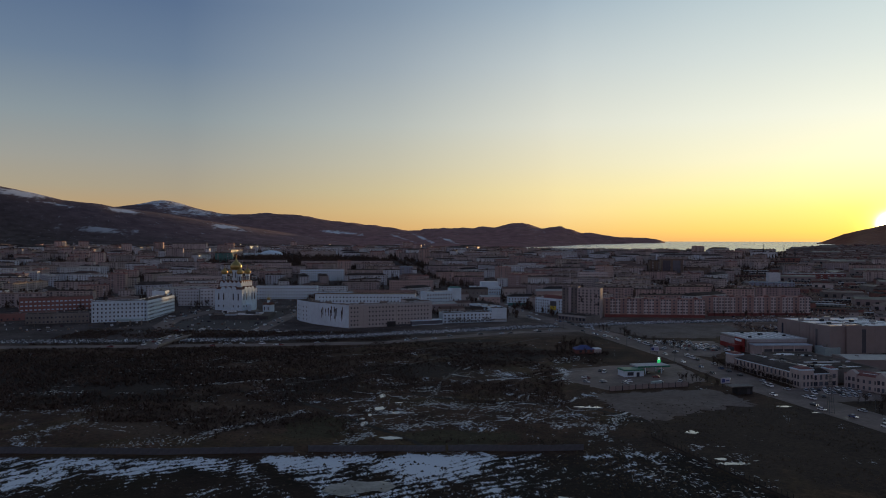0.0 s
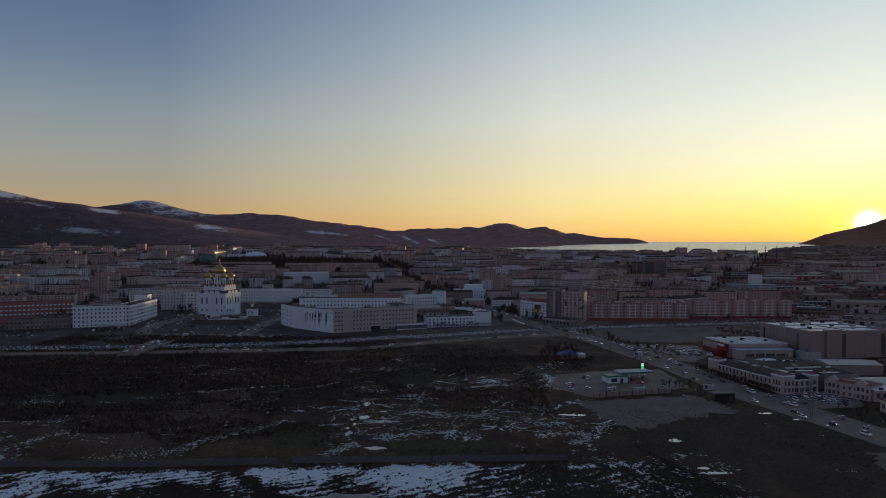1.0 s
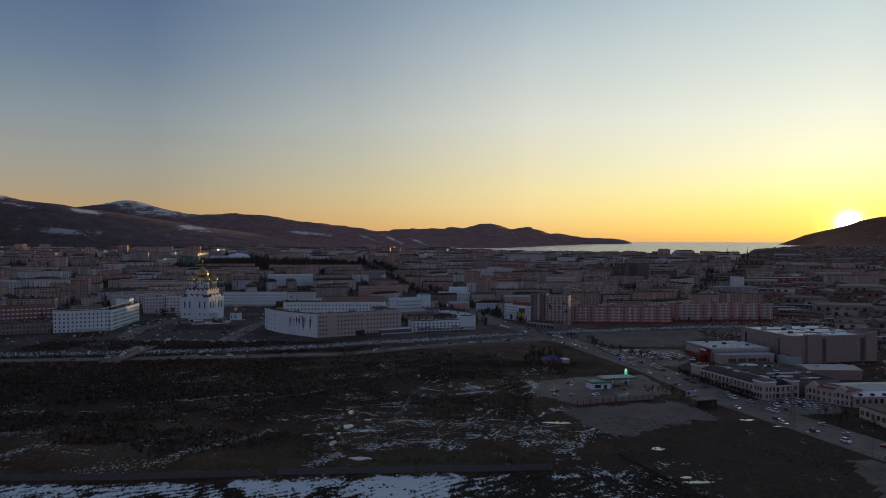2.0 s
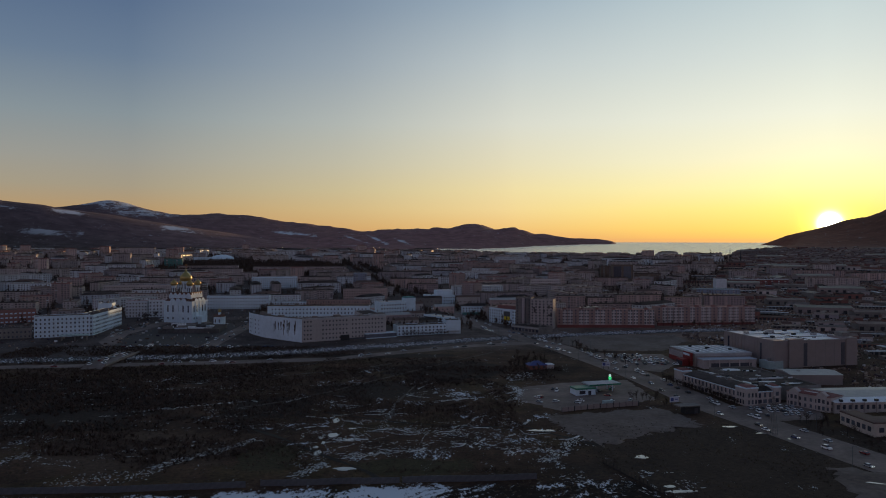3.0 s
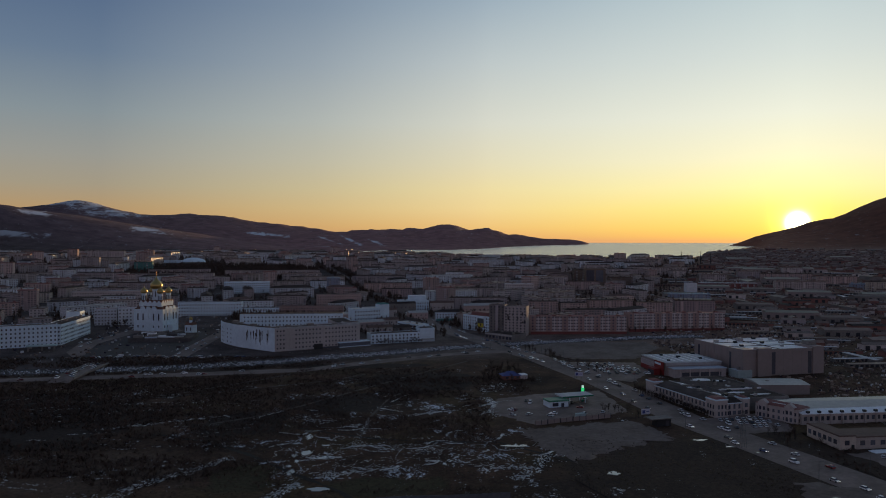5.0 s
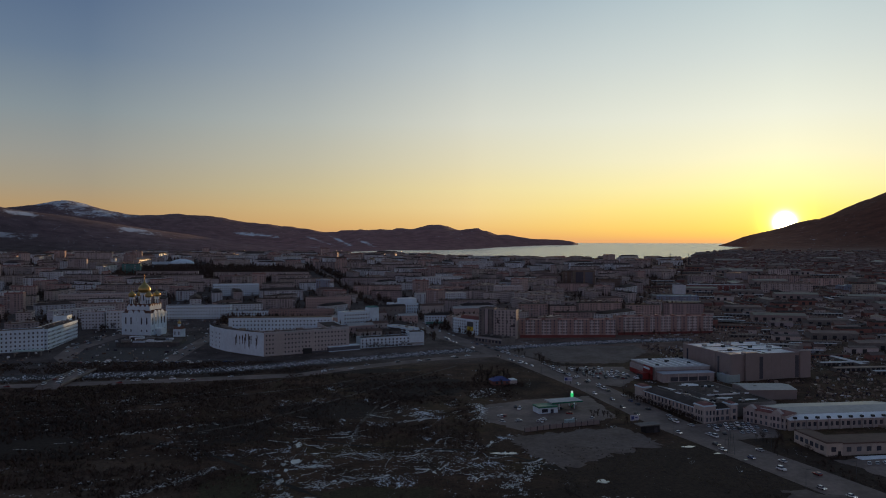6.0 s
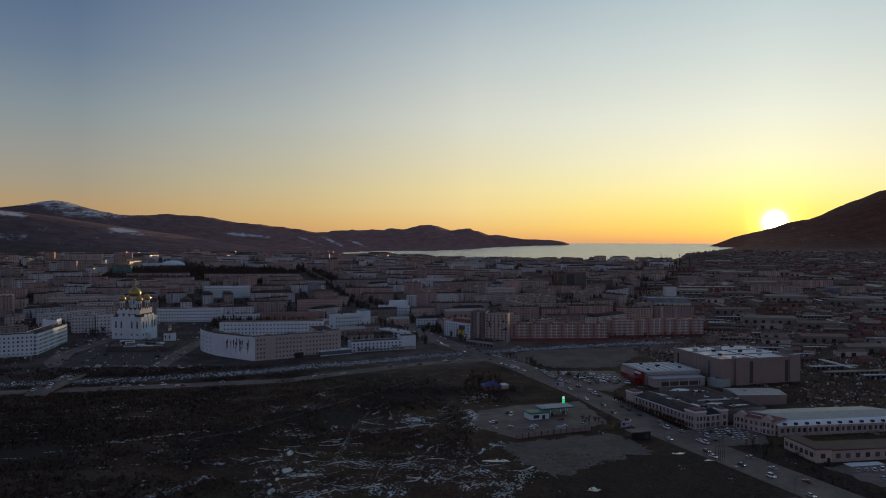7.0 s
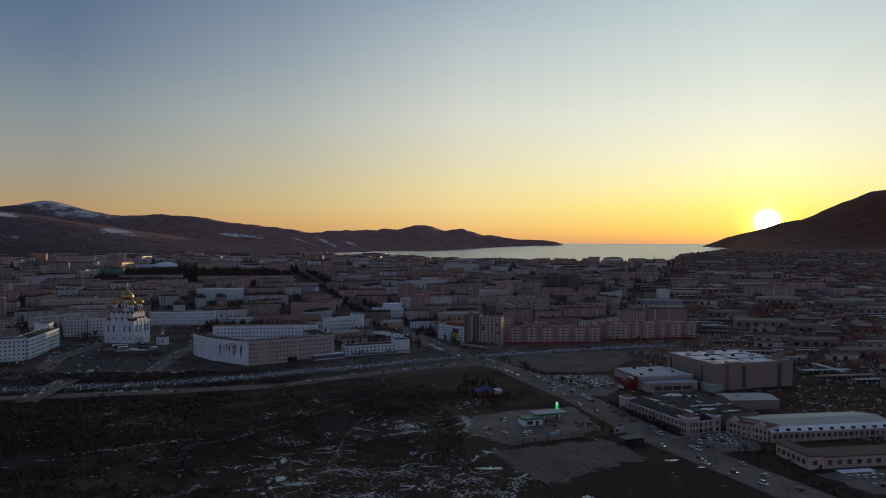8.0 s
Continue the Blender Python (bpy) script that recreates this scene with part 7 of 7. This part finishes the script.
def clutter():
    """Heaps, crates, sheds and parked machines too small to tell apart in yards and courts."""
    rng = random.Random(81)
    dark, pale = Shape(), Shape()
    def heap(s, x, y, big):
        w, d, h = rng.uniform(0.6, big), rng.uniform(0.6, big * 0.7), rng.uniform(0.3, 1.7)
        z, a = ground(x, y) - 0.3, rng.choice((0.2, 0.25, 1.8)) + rng.uniform(-0.2, 0.2)
        c, q, k = math.cos(a), math.sin(a), rng.uniform(0.6, 1.0)
        pts = [(-w, -d), (w, -d), (w, d), (-w, d)]
        s.add([(x + (u * c - v * q) / 2, y + (u * q + v * c) / 2, z) for u, v in pts] + [(x + (u * c - v * q) * k / 2, y + (u * q + v * c) * k / 2, z + 0.3 + h) for u, v in pts],
              [(4, 5, 6, 7), (0, 1, 5, 4), (1, 2, 6, 5), (2, 3, 7, 6), (3, 0, 4, 7)])
    n = 0
    while n < 12000:
        az, d = radians(rng.uniform(20, 40)), 480 + 1040 * rng.random() ** 1.4
        x, y = d * math.sin(az), d * math.cos(az)
        if near_line(AVENUE, x, y) < 30 or near_line(RIVER, x, y) < 14 or (120 < x < 260 and 540 < y < 735) or (y < 560 and (x < 290 or rng.random() < 0.6)) or noise.fractal(Vector((x, y, 5)) * 0.02, 0.8, 2.0, 3) < rng.uniform(-0.4, 0.2):
            continue
        n += 1
        heap(pale if rng.random() < 0.12 else dark, x, y, rng.choice((0.9, 1.3, 1.8, 2.6, 5)))
    for x, y in SPOTS:
        for k in range(14):
            a, r = rng.uniform(3.3, 6.1), rng.uniform(11, 26)
            heap(pale if rng.random() < 0.22 else dark, x + r * math.cos(a) * 1.7, y + r * math.sin(a), rng.choice((2, 3, 5, 9)))
    for k in range(900):
        x, y = rng.uniform(-440, -130), rng.uniform(642, 960)
        if free(x, y, 15) and near_line([(-290, 642), (-285, 740), (-262, 904)], x, y) > 11 and near_line([(-180, 640), (-172, 900)], x, y) > 10:
            heap(pale if rng.random() < 0.2 else dark, x, y, rng.choice((1.5, 3, 5)))
    tagged(new("yard_clutter", dark.mesh("yard_clutter", "clutter")), "brown and grey heaps, sheds and machines in the yards", "clutter", kind="stuff")
    tagged(new("pale_clutter", pale.mesh("pale_clutter", "clutter_pale")), "pale sheet-metal boxes and snow heaps in the yards", "clutter", kind="stuff")


def snow_patches():
    """Small crusts of old snow lying in furrows, bent tracks and along the banks."""
    rng = random.Random(91)
    s = Shape()
    def crust(x, y, r, along):
        n, z = 9, ground(x, y) + 0.22
        c, q = math.cos(along), math.sin(along)
        vs = [(x, y, z + 0.12)]
        for k in range(n):
            a, rr = k * 2 * math.pi / n, 0.85 * r * rng.uniform(0.25, 1.35)
            u, v = rr * 1.7 * math.cos(a), rr * 0.6 * math.sin(a)
            px, py = x + u * c - v * q, y + u * q + v * c
            vs.append((px, py, ground(px, py) + 0.12))
        s.add(vs, [(0, 1 + k, 1 + (k + 1) % n) for k in range(n)])
    def line(x0, y0, x1, y1, n, spread, big, bow=0.0):
        l, a = math.hypot(x1 - x0, y1 - y0), math.atan2(y1 - y0, x1 - x0)
        for k in range(n):
            u = rng.random()
            b = bow * (1 - (2 * u - 1) ** 2)
            v = rng.gauss(0, spread) + b
            crust(x0 + (x1 - x0) * u - math.sin(a) * v, y0 + (y1 - y0) * u + math.cos(a) * v, big * rng.uniform(0.15, 1.0) ** 1.5 + 0.12, a + rng.uniform(-0.8, 0.8) - 4 * bow * (2 * u - 1) / l)
    # drifts along the old ditch, the banks and the yard edge
    line(-112, 325, -76, 368, 420, 1.7, 0.75)
    line(-190, 309, -168, 352, 140, 1.5, 0.5)
    line(-145, 305, -106, 323, 220, 4.0, 0.45)
    line(-159, 421, -93, 452, 170, 1.6, 0.8)
    line(-78, 443, -63, 462, 60, 0.8, 0.9)
    line(-240, 395, -200, 402, 60, 2.5, 0.7)
    line(65, 490, 63, 450, 130, 1.6, 1.3, 4.0)
    line(59, 466, 82, 480, 90, 0.9, 1.3, 3.0)
    line(80, 366, 58, 330, 260, 2.2, 0.9, 2.0)
    line(43, 342, 66, 346, 130, 2.0, 0.8, 3.0)
    line(12, 445, 38, 456, 70, 1.0, 1.1)
    line(-31, 337, 4, 350, 200, 2.4, 0.8, 3.0)
    line(-18, 386, 28, 373, 220, 3.2, 0.7)
    line(-50, 312, -38, 332, 130, 2.0, 0.9)
    line(-12, 405, -10, 440, 50, 0.5, 0.9, 1.5)
    line(2, 480, 16, 505, 40, 0.5, 1.0)
    line(66, 508, 84, 535, 140, 4.0, 1.2)
    made = 0
    while made < 150:
        x, y = rng.uniform(-60, 82), rng.uniform(335, 470)
        if (x > 62 and y > 372) or (y < 345 and -35 < x < 32) or noise.noise(Vector((x, y, 4)) * 0.02) < rng.uniform(-0.25, 0.1):
            continue
        made += 1
        a, l = rng.gauss(0.15, 0.7), rng.uniform(4, 18)
        line(x, y, x + l * math.cos(a), y + l * math.sin(a), int(l * rng.uniform(0.4, 2.2)), rng.choice((0.15, 0.3, 0.7, 1.6)), rng.choice((0.25, 0.35, 0.6, 1.3)), rng.uniform(-0.25, 0.25) * l)
    for k in range(90):
        x, y = rng.uniform(-250, -75), rng.uniform(330, 540)
        a, l = rng.gauss(0.1, 0.25), rng.uniform(6, 26)
        line(x, y, x + l * math.cos(a), y + l * math.sin(a), int(l * rng.uniform(0.3, 1.2)), rng.uniform(0.2, 0.8), 0.5, 0.0)
    for k in range(60):
        x, y = rng.uniform(60, 112), rng.uniform(236, 318)
        line(x, y, x + 5, y - 4, 5, 1.0, 0.8)
    tagged(new("snow_crusts", s.mesh("snow_crusts", "old_snow", True)), "small crusts of old snow scattered over the wasteland", "snow", kind="stuff")


def floodlights():
    base = thing("floodlight", "lit warm floodlight mast far in the town", "floodlight", pose(0, 0, 0), "far floodlights")
    part("mast", Shape().lathe([(0.3, -1), (0.2, 18)], 0, 0, 6), "steel", base)
    part("lamp_head", Shape().box(-0.6, -0.4, 18, 0.6, 0.4, 18.9), "warm_lamp", base, "glowing lamp head")
    for az, d in ((1.9, 2300), (-2.6, 2280), (-3.0, 2320), (-16.4, 2250), (-17.2, 2300), (-9.8, 2350)):
        x, y = d * math.sin(radians(az)), d * math.cos(radians(az))
        copy_thing(base, pose(x, y, ground(x, y)))
    for c in list(base.children_recursive) + [base]:
        bpy.data.objects.remove(c)


river_ice()
snow_patches()
floodlights()
fences()
clutter()
bridge()
pylon()
street_lamps()
scrub()
tussocks()
trees()
far_trees()
cars()
